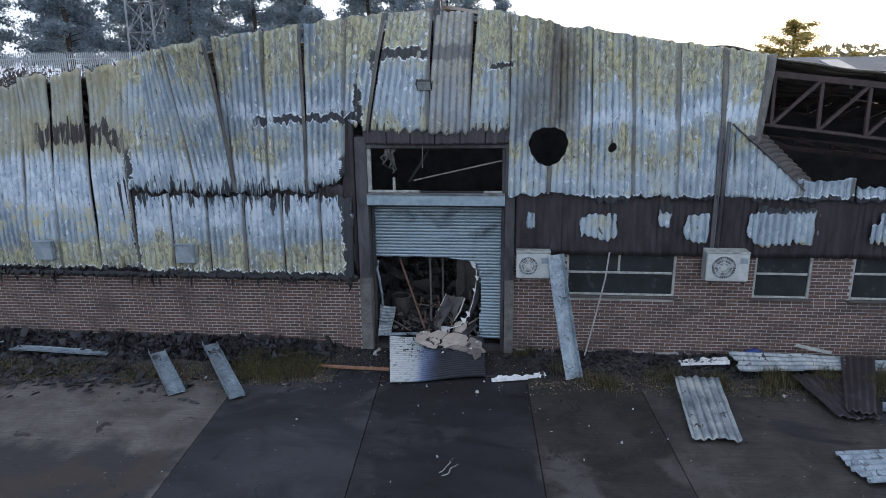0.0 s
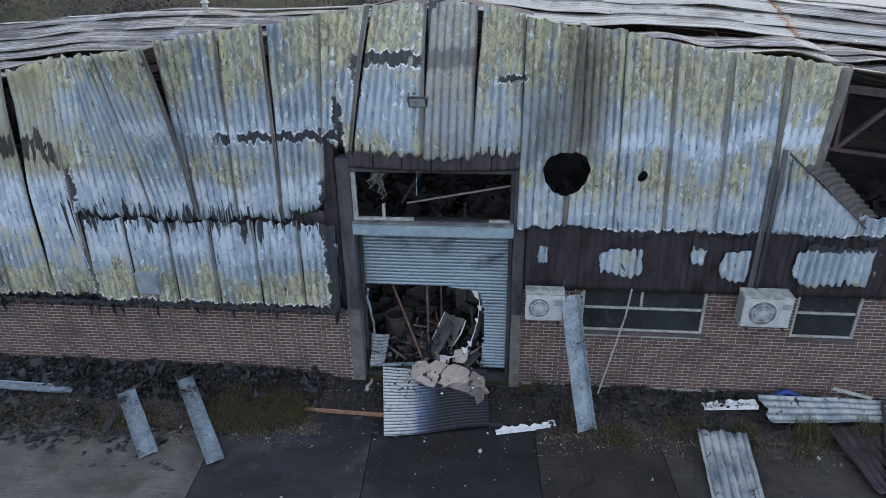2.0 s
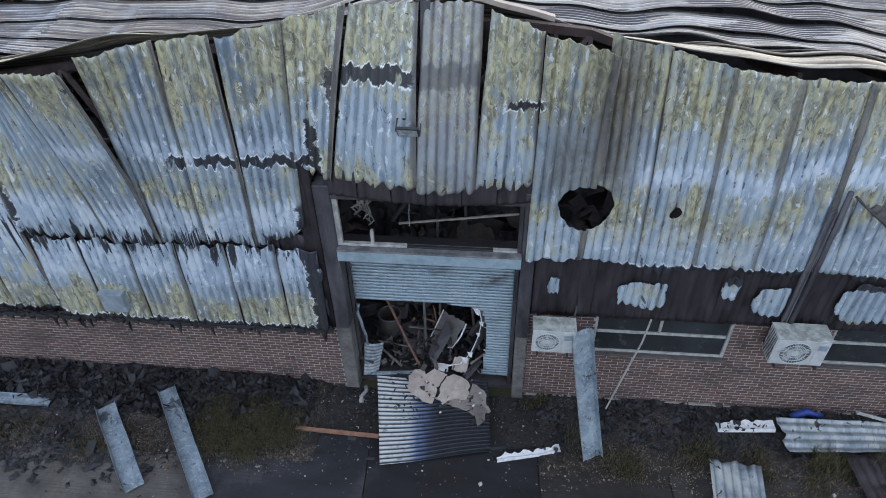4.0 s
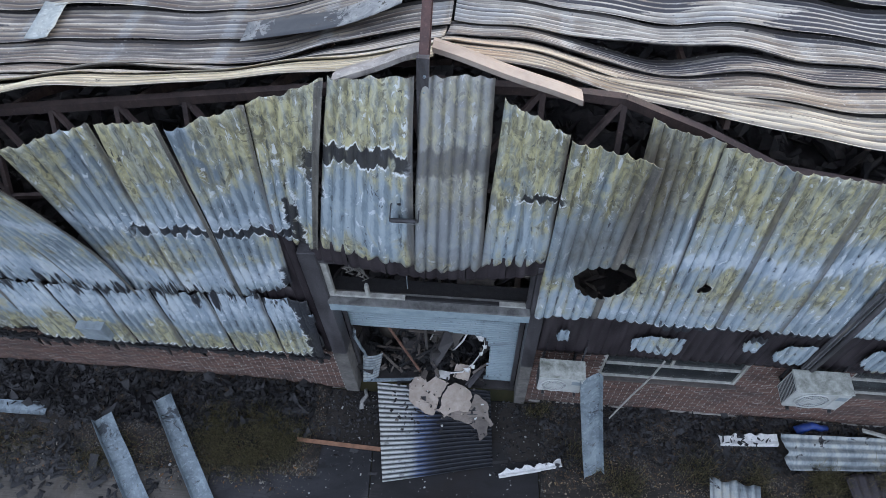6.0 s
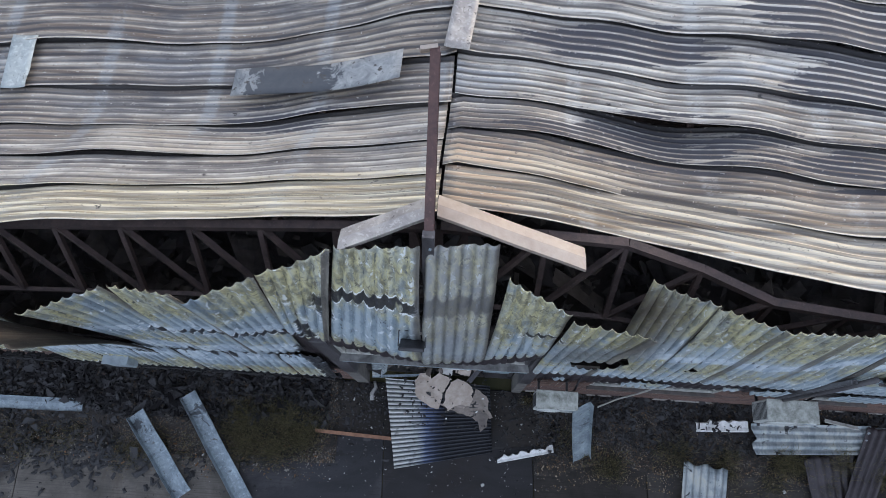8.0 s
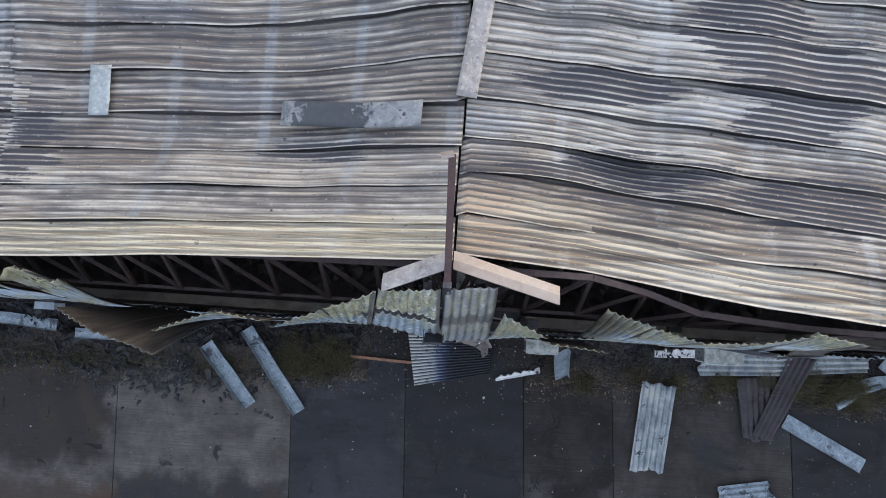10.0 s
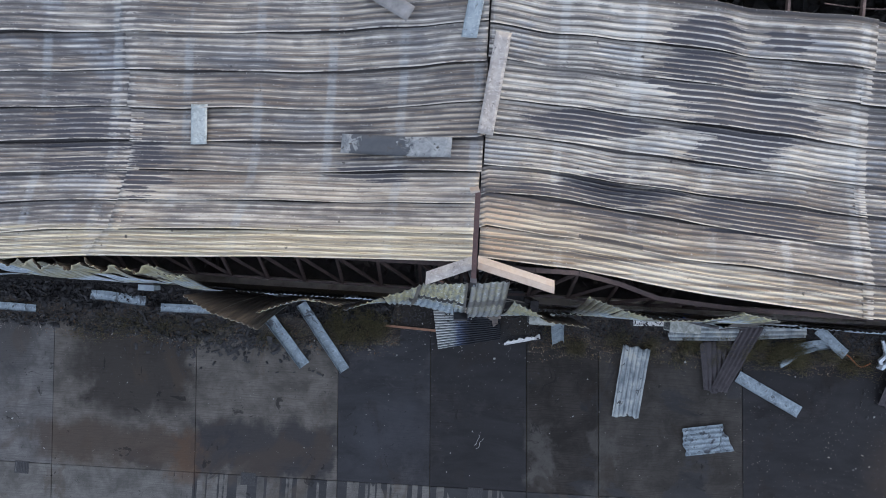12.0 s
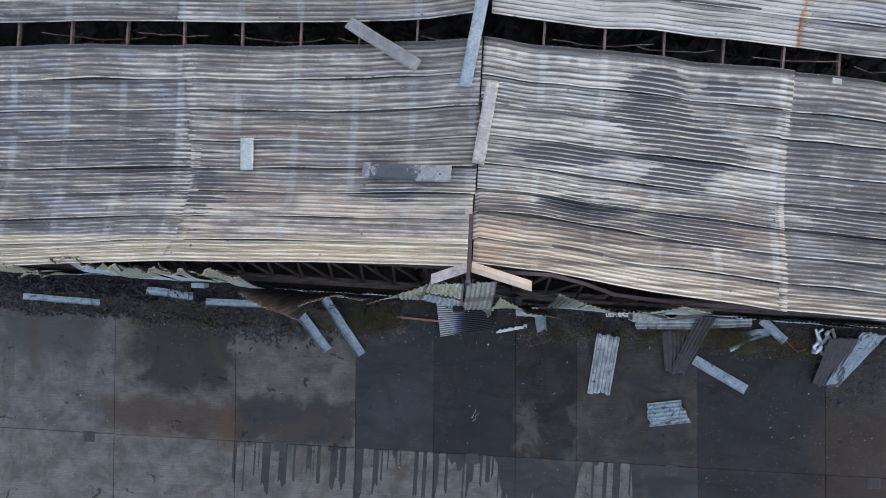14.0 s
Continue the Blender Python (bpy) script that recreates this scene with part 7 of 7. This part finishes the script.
flakes("ash_grit", 4200, strewn(-18.8, -2.3, -0.3, 0.7), 0.013, plain("pale_grit", (0.16, 0.15, 0.13), (0.34, 0.31, 0.27), 0.9), "pale grit and ash among the debris", 15, bed_height)
flakes("ash_grit", 3800, strewn(2.0, 15.0, -0.3, 0.75), 0.012, plain("tan_grit", (0.15, 0.11, 0.07), (0.36, 0.30, 0.22), 0.9), "tan grit and ash among the weeds", 16, bed_height)
flakes("ash_grit", 700, lambda g: (g.uniform(-16, 16), g.uniform(-8.5, -1.8)), 0.011, plain("pale_specks", (0.22, 0.21, 0.2), (0.4, 0.39, 0.37), 0.9), "pale specks of ash over the yard", 17, None, 0.1)
flakes("ash_grit", 1500, lambda g: (g.uniform(8.5, 18.0), g.uniform(-8.8, -2.2)), 0.014, plain("drifted_ash", (0.10, 0.085, 0.07), (0.30, 0.27, 0.23), 0.9), "pale ash flakes drifted over the soaked slabs", 37, None, 0.1)
flakes("rust_bits", 1600, strewn(-14.0, -2.3, -0.35, 0.6), 0.016, plain("orange_brown_bits", (0.09, 0.045, 0.02), (0.22, 0.12, 0.055), 0.9), "orange-brown leaf litter and rust bits among the debris", 26, bed_height)
flakes("rust_bits", 1500, strewn(2.2, 14.0, -0.3, 0.6), 0.016, plain("straw_bits", (0.10, 0.065, 0.03), (0.26, 0.18, 0.09), 0.9), "brown litter among the weeds", 27, bed_height)
flakes("char_crumbs", 900, lambda g: (g.uniform(-16, 16), -1.7 - abs(g.normal(0, 1.6))), 0.02, CHAR, "black crumbs scattered over the yard", 18, None, 0.2)
flakes("ash_grit", 420, lambda g: (g.uniform(-2.6, 2.6), -0.1 - abs(g.normal(0, 1.1))), 0.014, DUSTY, "white crumbs of insulation strewn round the doorway", 28, lambda x, y: 0.035 if y > -1.2 else 0.0, 0.4)
flakes("char_crumbs", 900, lambda g: (g.choice((-1, 1)) * g.uniform(1.1, 2.6), -0.05 - abs(g.normal(0, 0.7))), 0.035, CHAR, "black crumbs scattered round the doorway", 29, lambda x, y: 0.035 if y > -1.2 else 0.0, 0.5)
flakes("charred_debris", 26, lambda g: (g.uniform(5.2, 6.3), g.uniform(-0.64, -0.36)), 0.05, CHAR, "charred flakes lying over the broken polystyrene", 30, lambda x, y: 0.20, 0.5)
flakes("charred_debris", 130, lambda g: (g.uniform(-0.9, 0.9), g.uniform(-0.9, 0.1)), 0.035, CHAR, "charred flakes lying on the torn shutter", 31, lambda x, y: 0.40 + 0.17 * y, 0.5)
flakes("interior_debris", 4200, lambda g: (g.uniform(-1.5, 1.3), g.uniform(0.38, 4.0)), 0.09, CHAR, "charred contents heaped inside the doorway", 19, lambda x, y: 0.30 + 0.10 * min(y, 2.5), 0.7)
flakes("interior_debris", 120, lambda g: (g.uniform(-1.2, 1.0), g.uniform(0.2, 1.6)), 0.07, PB_DARK, "broken board pieces inside the doorway", 20, lambda x, y: 0.42 + 0.10 * y, 0.7)
flakes("interior_debris", 5200, lambda g: (g.uniform(-18, 18), g.uniform(0.6, 11.5)), 0.30, INSIDE, "collapsed burnt contents over the warehouse floor", 21, lambda x, y: 0.3 + 0.9 * abs(noise.noise((x * 0.5, y * 0.5, 4.0))), 0.7)
for k in range(14):
    g = np.random.default_rng(600 + k)
    a = Vector((g.uniform(-1.3, 1.0), g.uniform(0.25, 1.4), g.uniform(0.4, 0.7)))
    b = a + Vector((g.uniform(-0.9, 0.9), g.uniform(-0.2, 0.4), g.uniform(-0.05, 0.45)))
    solid("charred_lath", Geo().beam(a, b, 0.03 + 0.02 * g.random(), 0.02), (CHAR, PB_DARK, WOOD)[k % 3] if k != 5 else GALV, "charred lath fallen inside the doorway", "timber", "fallen laths")


def grass(name, count, area, label, seed, tall=0.22):
    g = np.random.default_rng(seed)
    V, F = [], []
    for k in range(count):
        x, y = area(g)
        z = bed_height(x, y) if y > edge_y(x) else 0.0
        a, h = g.uniform(0, 6.28), tall * g.uniform(0.35, 1.2)
        d, w, lean = Vector((math.cos(a), math.sin(a), 0)), 0.0035, g.uniform(0.2, 0.9) * h
        s = Vector((-d.y, d.x, 0)) * w
        p = Vector((x, y, z))
        q = p + d * lean * 0.35 + Vector((0, 0, h * 0.7))
        r = p + d * lean + Vector((0, 0, h * 0.8))
        b = len(V)
        V += [tuple(v) for v in (p - s, p + s, q + s * 0.8, q - s * 0.8, r)]
        F += [[b, b + 1, b + 2, b + 3], [b + 3, b + 2, b + 4]]
    return tagged(new(name, mesh_of(name, V, F, GRASS)), label, "grass", kind="stuff")


def clumps(x0, x1, y0, y1, n, spread, seed):
    c = np.random.default_rng(seed).uniform((x0, y0), (x1, y1), (n, 2))
    return lambda g: tuple(c[g.integers(n)] + g.normal(0, spread, 2))


grass("rough_grass", 11000, clumps(-4.5, -2.5, -1.65, -0.75, 34, 0.16, 1), "rough green and straw grass by the ramp", 31, 0.13)
grass("rough_grass", 5000, clumps(-13.5, -5.0, -2.0, -1.4, 22, 0.16, 2), "thin weeds along the edge of the ash bed", 32, 0.11)
grass("rough_grass", 7000, clumps(2.6, 13.5, -1.65, -0.9, 40, 0.14, 3), "straw-coloured weeds along the verge", 33, 0.20)
grass("rough_grass", 4500, clumps(6.2, 10.5, -1.4, -0.9, 11, 0.13, 4), "tall straw grass beside the fallen sheets", 34, 0.34)
grass("rough_grass", 260, clumps(1.7, 2.1, -0.3, -0.12, 3, 0.06, 5), "green weed at the corner of the brick wall", 35, 0.2)


def drain(x, y):
    t = thing("drain_grate", (x, y, 0.0), "square cast iron drain grate set in the concrete", "drain", "yard drains")
    part("frame", Geo().box(x - 0.24, x + 0.24, y - 0.2, y + 0.2, -0.02, 0.011, ease=0.004), IRON, t)
    part("well", Geo().box(x - 0.2, x + 0.2, y - 0.16, y + 0.16, -0.01, 0.0145), BLACK_METAL, t)
    for k in range(8):
        part("bar", Geo().box(x - 0.19 + 0.05 * k, x - 0.165 + 0.05 * k, y - 0.15, y + 0.15, 0.0148, 0.022), plain("worn_iron", (0.05, 0.05, 0.05), (0.1, 0.1, 0.1), 0.5) if k == 0 and x < -14 else IRON, t)


for x, y in ((-14.17, -6.45), (-6.75, -6.31), (0.55, -6.27), (8.01, -6.17), (15.46, -6.14)):
    drain(x, y)


# ---- behind the building ----
def leafy_tree(kind, high, seed, mat, leafn, leafs, label):
    """Tapered trunk, limbs and a crown of many small leaf clumps."""
    g = np.random.default_rng(seed)
    t = thing(kind, (0, 0, 0), label, "tree", kind + " group")
    trunk = Geo().tube([(0.12 * high * 0.05 * math.sin(2 * s), 0.02 * high * s * s, high * s) for s in np.linspace(0, 0.97, 8)], high * 0.018, 8, high * 0.003)
    tips = []
    start = 0.12 if kind == "pine_tree" else 0.22
    for k in range(46 if kind == "pine_tree" else 34):
        s = start + (0.97 - start) * (k + g.random()) / (46 if kind == "pine_tree" else 34)
        a = g.uniform(0, 6.28)
        reach = high * ((0.26 * (1.05 - s) + 0.03) if kind == "pine_tree" else 0.24 * math.sin(math.pi * min(1.0, 0.15 + 0.85 * s)) ** 0.7) * g.uniform(0.55, 1.15)
        rise = reach * (g.uniform(-0.15, 0.35) if kind == "pine_tree" else g.uniform(0.1, 0.9))
        p = Vector((0, 0.02 * high * s * s, high * s))
        q = p + Vector((math.cos(a) * reach, math.sin(a) * reach, rise))
        trunk.tube([p, p.lerp(q, 0.5) + Vector((0, 0, 0.04 * reach)), q], high * 0.004 * (1.1 - s) + 0.01, 5, 0.008)
        for m in range(5):
            w = 0.3 + 0.7 * (m + g.random()) / 5
            tips.append((p.lerp(q, w), 0.05 * high * (1.15 - 0.4 * w)))
    part("trunk", trunk, BARK, t)
    V, F = [], []
    for k in range(leafn):
        c, r = tips[g.integers(len(tips))]
        p = c + Vector(g.normal(0, 0.42 * r, 3)) * 1.0 + Vector((0, 0, -0.25 * r if kind == "birch_tree" else 0))
        s = leafs * g.uniform(0.5, 1.4)
        u = Vector(g.normal(0, 1, 3)).normalized()
        v = u.cross(Vector(g.normal(0, 1, 3))).normalized()
        b = len(V)
        V += [tuple(p - u * s), tuple(p + v * s * 0.45), tuple(p + u * s), tuple(p - v * s * 0.45)]
        F.append([b, b + 1, b + 2, b + 3])
    part("crown", mesh_of("crown", V, F, mat), mat, t)
    return t


pines = [leafy_tree("pine_tree", 15.0, 50 + k, PINE, 17000, 0.15, "tall dark pine standing behind the palisade fence") for k in range(3)]
PINE_SPOTS = ((-50, 46, 1.2), (-43, 50, 1.25), (-38, 44, 1.05), (-33, 48, 1.1), (-27.5, 46, 0.95), (-22.5, 49, 1.0), (-46, 40, 1.0), (-31, 54, 1.25), (-17, 47, 0.95), (-12, 51, 1.0), (-7, 48, 0.85), (-2.5, 50, 0.8), (-57, 48, 1.3), (-64, 42, 1.2), (-36, 58, 1.2), (-24, 60, 1.15), (-54, 52, 1.3), (-47, 56, 1.35), (-41, 60, 1.3), (-60, 56, 1.4), (-52, 42, 1.1), (-20, 54, 1.05), (-15, 58, 1.1), (-9.5, 55, 0.95), (-5, 57, 0.95), (-28.5, 53, 1.15), (0.5, 56, 0.85))
for k, (x, y, s) in enumerate(PINE_SPOTS):
    z = float(ground_height(np.array(x), np.array(y)))
    m = Matrix.Translation((x, y, z)) @ Euler((0, 0, 1.7 * k)).to_matrix().to_4x4()
    if k < 3:
        pines[k].matrix_basis = m @ Matrix.Scale(s, 4)
    else:
        c = copy_thing(pines[k % 3], m)
        c.scale = (s, s, s)
birches = [leafy_tree("birch_tree", 12.0, 70 + k, BIRCH, 14000, 0.11, "yellowing birch rising over the distant tree line") for k in range(2)]
for k, (x, y, s) in enumerate(((41.5, 88, 1.08), (46, 95, 0.7), (30, 82, 0.66), (52, 92, 0.72), (36, 98, 0.72), (59, 84, 0.68), (66, 92, 0.76), (15, 80, 0.78), (10, 86, 0.7), (74, 90, 0.8))):
    m = Matrix.Translation((x, y, -0.05)) @ Euler((0, 0, 2.1 * k)).to_matrix().to_4x4()
    if k < 2:
        birches[k].matrix_basis = m @ Matrix.Diagonal((1.7 * s, 1.7 * s, s, 1.0) if k == 0 else (s, s, s, 1.0))
    else:
        c = copy_thing(birches[k % 2], m)
        c.scale = (s, s, s)


def shrubs(name, count, area, size, mat, label, seed, base):
    g = np.random.default_rng(seed)
    V, F = [], []
    for k in range(count):
        x, y, h = area(g)
        p = Vector((x, y, base(x, y) + h))
        s = size * g.uniform(0.5, 1.5)
        u = Vector(g.normal(0, 1, 3)).normalized()
        v = u.cross(Vector(g.normal(0, 1, 3))).normalized()
        b = len(V)
        V += [tuple(p - u * s), tuple(p + v * s * 0.5), tuple(p + u * s), tuple(p - v * s * 0.5)]
        F.append([b, b + 1, b + 2, b + 3])
    return tagged(new(name, mesh_of(name, V, F, mat)), label, "shrubs", kind="stuff")


def mounds(x0, x1, y0, y1, n, r, h, seed):
    c = np.random.default_rng(seed).uniform((x0, y0, 0.6), (x1, y1, 1.3), (n, 3))
    def area(g):
        k = c[g.integers(n)]
        d = np.clip(g.normal(0, 0.5, 3), -0.85, 0.85)
        return k[0] + d[0] * r, k[1] + d[1] * r, abs(0.55 + 0.4 * d[2]) * h * k[2]
    return area


land = lambda x, y: float(ground_height(np.array(x), np.array(y)))
shrubs("bank_scrub", 16000, mounds(-30, 2, 17, 29, 60, 1.5, 1.6, 1), 0.12, SHRUB, "brown-green scrub covering the bank behind the building", 41, land)
shrubs("far_wood", 40000, mounds(-90, 120, 110, 150, 90, 6.0, 7.5, 2), 0.35, HAZY, "distant hazy wood on the horizon", 42, lambda x, y: 0.0)
shrubs("far_wood", 60000, mounds(30, 200, 100, 140, 110, 7.0, 8.5, 4), 0.5, HAZY, "distant hazy wood on the horizon", 44, lambda x, y: 0.0)
shrubs("far_wood", 100000, mounds(-6, 140, 58, 78, 200, 4.0, 6.0, 6), 0.30, HAZY, "hazy belt of trees behind the industrial sheds", 46, lambda x, y: 0.0)
shrubs("hedge", 9000, mounds(8, 60, 36, 46, 40, 2.0, 2.6, 3), 0.22, SHRUB, "rough hedge behind the neighbouring shed", 43, lambda x, y: 0.0)

fence = thing("palisade_fence", (-27, 30, 5.0), "pale galvanised steel palisade fence along the top of the bank", "fence")
pale = Geo()
pale.box(-0.035, 0.035, -0.004, 0.004, 0.0, 2.25)
pale.add([(-0.035, -0.004, 2.25), (0.035, -0.004, 2.25), (0.035, 0.004, 2.25), (-0.035, 0.004, 2.25), (0, 0, 2.40)], [[0, 1, 4], [1, 2, 4], [2, 3, 4], [3, 0, 4]])
pale_mesh = pale.mesh("pale", FENCE)
FX = np.linspace(-44, -16.5, 190)
for x in FX:
    p = part("pale", pale_mesh, FENCE, fence)
    y = 30 + 0.05 * (x + 27)
    p.matrix_parent_inverse = fence.matrix_basis.inverted()
    p.matrix_basis = Matrix.Translation((x, y, float(ground_height(np.array(x), np.array(y))) + 0.12))
for k in range(11):
    x0, x1 = -44 + 2.5 * k, -44 + 2.5 * (k + 1)
    z = lambda x: float(ground_height(np.array(x), np.array(30.0)))
    for h in (0.55, 2.05):
        part("rail", Geo().beam((x0, 30.06 + 0.05 * (x0 + 27), z(x0) + h), (x1, 30.06 + 0.05 * (x1 + 27), z(x1) + h), 0.05, 0.06), FENCE, fence)
    part("post", Geo().box(x0 - 0.05, x0 + 0.05, 30.07 + 0.05 * (x0 + 27), 30.17 + 0.05 * (x0 + 27), z(x0) - 0.1, z(x0) + 2.2), FENCE, fence)

mast = thing("lattice_mast", (-31, 45, 5.3), "grey steel lattice mast standing among the pines", "mast")
def mast_part():
    for (sx, sy) in ((-1, -1), (1, -1), (1, 1), (-1, 1)):
        part("leg", Geo().angle((-31 + 1.25 * sx, 45 + 1.25 * sy, 5.0), (-31 + 0.9 * sx, 45 + 0.9 * sy, 30.0), 0.16), PYLON, mast)
    for k in range(10):
        z0, z1 = 5.0 + 2.5 * k, 7.5 + 2.5 * k
        r0, r1 = 1.25 - 0.035 * k, 1.25 - 0.035 * (k + 1)
        for (ax, ay), (bx, by) in (((-1, -1), (1, -1)), ((1, -1), (1, 1)), ((1, 1), (-1, 1)), ((-1, 1), (-1, -1))):
            part("brace", Geo().beam((-31 + r0 * ax, 45 + r0 * ay, z0), (-31 + r1 * bx, 45 + r1 * by, z1), 0.07, 0.07), PYLON, mast)
            part("brace", Geo().beam((-31 + r0 * bx, 45 + r0 * by, z0), (-31 + r1 * ax, 45 + r1 * ay, z1), 0.07, 0.07), PYLON, mast)
            part("ring", Geo().beam((-31 + r0 * ax, 45 + r0 * ay, z0), (-31 + r0 * bx, 45 + r0 * by, z0), 0.07, 0.07), PYLON, mast)
mast_part()

vent = thing("roof_vent", (-8.6, 10.6, 5.4), "small pale vent pipe on the far roof", "vent pipe")
part("pipe", Geo().tube([(-8.6, 10.6, 5.4), (-8.6, 10.6, 6.6)], 0.09, 10), PAINT_WHITE, vent)
part("cowl", Geo().tube([(-8.6, 10.6, 6.6), (-8.6, 10.6, 6.72)], 0.15, 10, 0.06), PAINT_WHITE, vent)

annex = thing("flat_roof_annex", (16, 16, 0), "flat-roofed annex with pale felt behind the burnt unit", "building")
part("wall", Geo().box(10.5, 19.5, 13.0, 18.0, -0.05, 5.75), SHED_WALL, annex)
part("roof", Geo().box(10.3, 19.7, 12.8, 18.2, 5.754, 6.0, ease=0.05), FELT, annex, "pale felt flat roof")
part("roof_vent", Geo().tube([(17.5, 14.5, 6.0), (17.5, 14.5, 6.45)], 0.18, 10), PAINT_WHITE, annex)
shed = thing("neighbour_shed", (34, 30, 0), "blue-grey clad industrial shed with rooflights", "building")
part("wall", Geo().box(16, 62, 24, 36, -0.05, 5.4), SHED_WALL, shed)
part("roof", Geo().add([(15.7, 23.6, 5.42), (62.3, 23.6, 5.42), (62.3, 30, 6.9), (15.7, 30, 6.9), (15.7, 36.4, 5.42), (62.3, 36.4, 5.42), (15.7, 23.6, 5.30), (62.3, 23.6, 5.30), (15.7, 36.4, 5.30), (62.3, 36.4, 5.30)],
                        [[0, 1, 2, 3], [3, 2, 5, 4], [6, 7, 1, 0], [9, 8, 4, 5], [6, 0, 3, 4, 8], [1, 7, 9, 5, 2]]), SHED_ROOF, shed)
MILKY = plain("milky_rooflight", (0.13, 0.14, 0.15), (0.20, 0.21, 0.22), 0.5, 1.0)
for k in range(7):
    x = 20 + 6 * k
    part("rooflight", Geo().add([(x, 24.6, 5.68), (x + 1.1, 24.6, 5.68), (x + 1.1, 29.2, 6.745), (x, 29.2, 6.745), (x, 24.6, 5.60), (x + 1.1, 24.6, 5.60), (x + 1.1, 29.2, 6.70), (x, 29.2, 6.70)], [[0, 1, 2, 3], [4, 5, 1, 0], [5, 6, 2, 1], [6, 7, 3, 2], [7, 4, 0, 3]]), MILKY, shed, "milky rooflight strip")
    part("window", Geo().box(x, x + 1.6, 23.96, 23.999, 2.6, 3.8), GLASS, shed)


# ---- bricks of the front wall, last ----
def bond():
    """Stretcher bond over the dado, leaving the openings free: x0, x1, z of each brick."""
    out = []
    rows = int((TOP_R) / 0.075)
    for r in range(rows):
        z = 0.004 + r * 0.075
        spans = [(L_END, -1.865)] if z + 0.062 < TOP_L else []
        free = [(1.625, R_END)]
        for a, b, sill in WINDOWS:
            if z + 0.07 > sill - 0.05:
                free = [s for p, q in free for s in ((p, min(q, a)), (max(p, b), q)) if s[1] - s[0] > 0.03]
        for a, b in spans + free:
            x = a - (0.1125 if r % 2 else 0.0)
            while x < b:
                p, q = max(x + 0.0065, a + 0.003), min(x + 0.2185, b - 0.003)
                if q - p > 0.03:
                    out.append((p, q, z))
                x += 0.225
    return out


def brick_geo(g, p, q, z, y):
    e = 0.005
    g.add([(p, 0.014, z), (q, 0.014, z), (q, 0.014, z + 0.062), (p, 0.014, z + 0.062), (p, y + e, z), (q, y + e, z), (q, y + e, z + 0.062), (p, y + e, z + 0.062),
           (p + e, y, z + e), (q - e, y, z + e), (q - e, y, z + 0.062 - e), (p + e, y, z + 0.062 - e)],
          [[0, 1, 5, 4], [1, 2, 6, 5], [2, 3, 7, 6], [3, 0, 4, 7], [4, 5, 9, 8], [5, 6, 10, 9], [6, 7, 11, 10], [7, 4, 8, 11], [8, 9, 10, 11]])


rest = Geo()
full = Geo()
brick_geo(full, -0.106, 0.106, 0.0, 0.0)
brick_mesh = full.mesh("brick", BRICK)
made = 0
for p, q, z in bond():
    jitter = float(rng.normal(0, 0.0018))
    near = (-3.2 < p and q < -1.85) or (1.6 < p and q < 2.76)
    if near and made < 300 and abs(q - p - 0.212) < 1e-6:
        b = part("brick", brick_mesh, BRICK, wall_front)
        b.matrix_basis = Matrix.Translation(((p + q) / 2, jitter, z))
        made += 1
    else:
        brick_geo(rest, p, q, z, jitter)
tagged(part("brickwork", rest, BRICK, wall_front, "brown stretcher-bond bricks"), kind="stuff")
part("drip_ledge", Geo().box(1.7, 18.9, -0.03, 0.013, 0.10, 0.135, ease=0.005), plain("pale_ledge", (0.22, 0.21, 0.19), (0.36, 0.34, 0.31), 0.9), wall_front, "pale damp-course ledge at the foot of the wall")
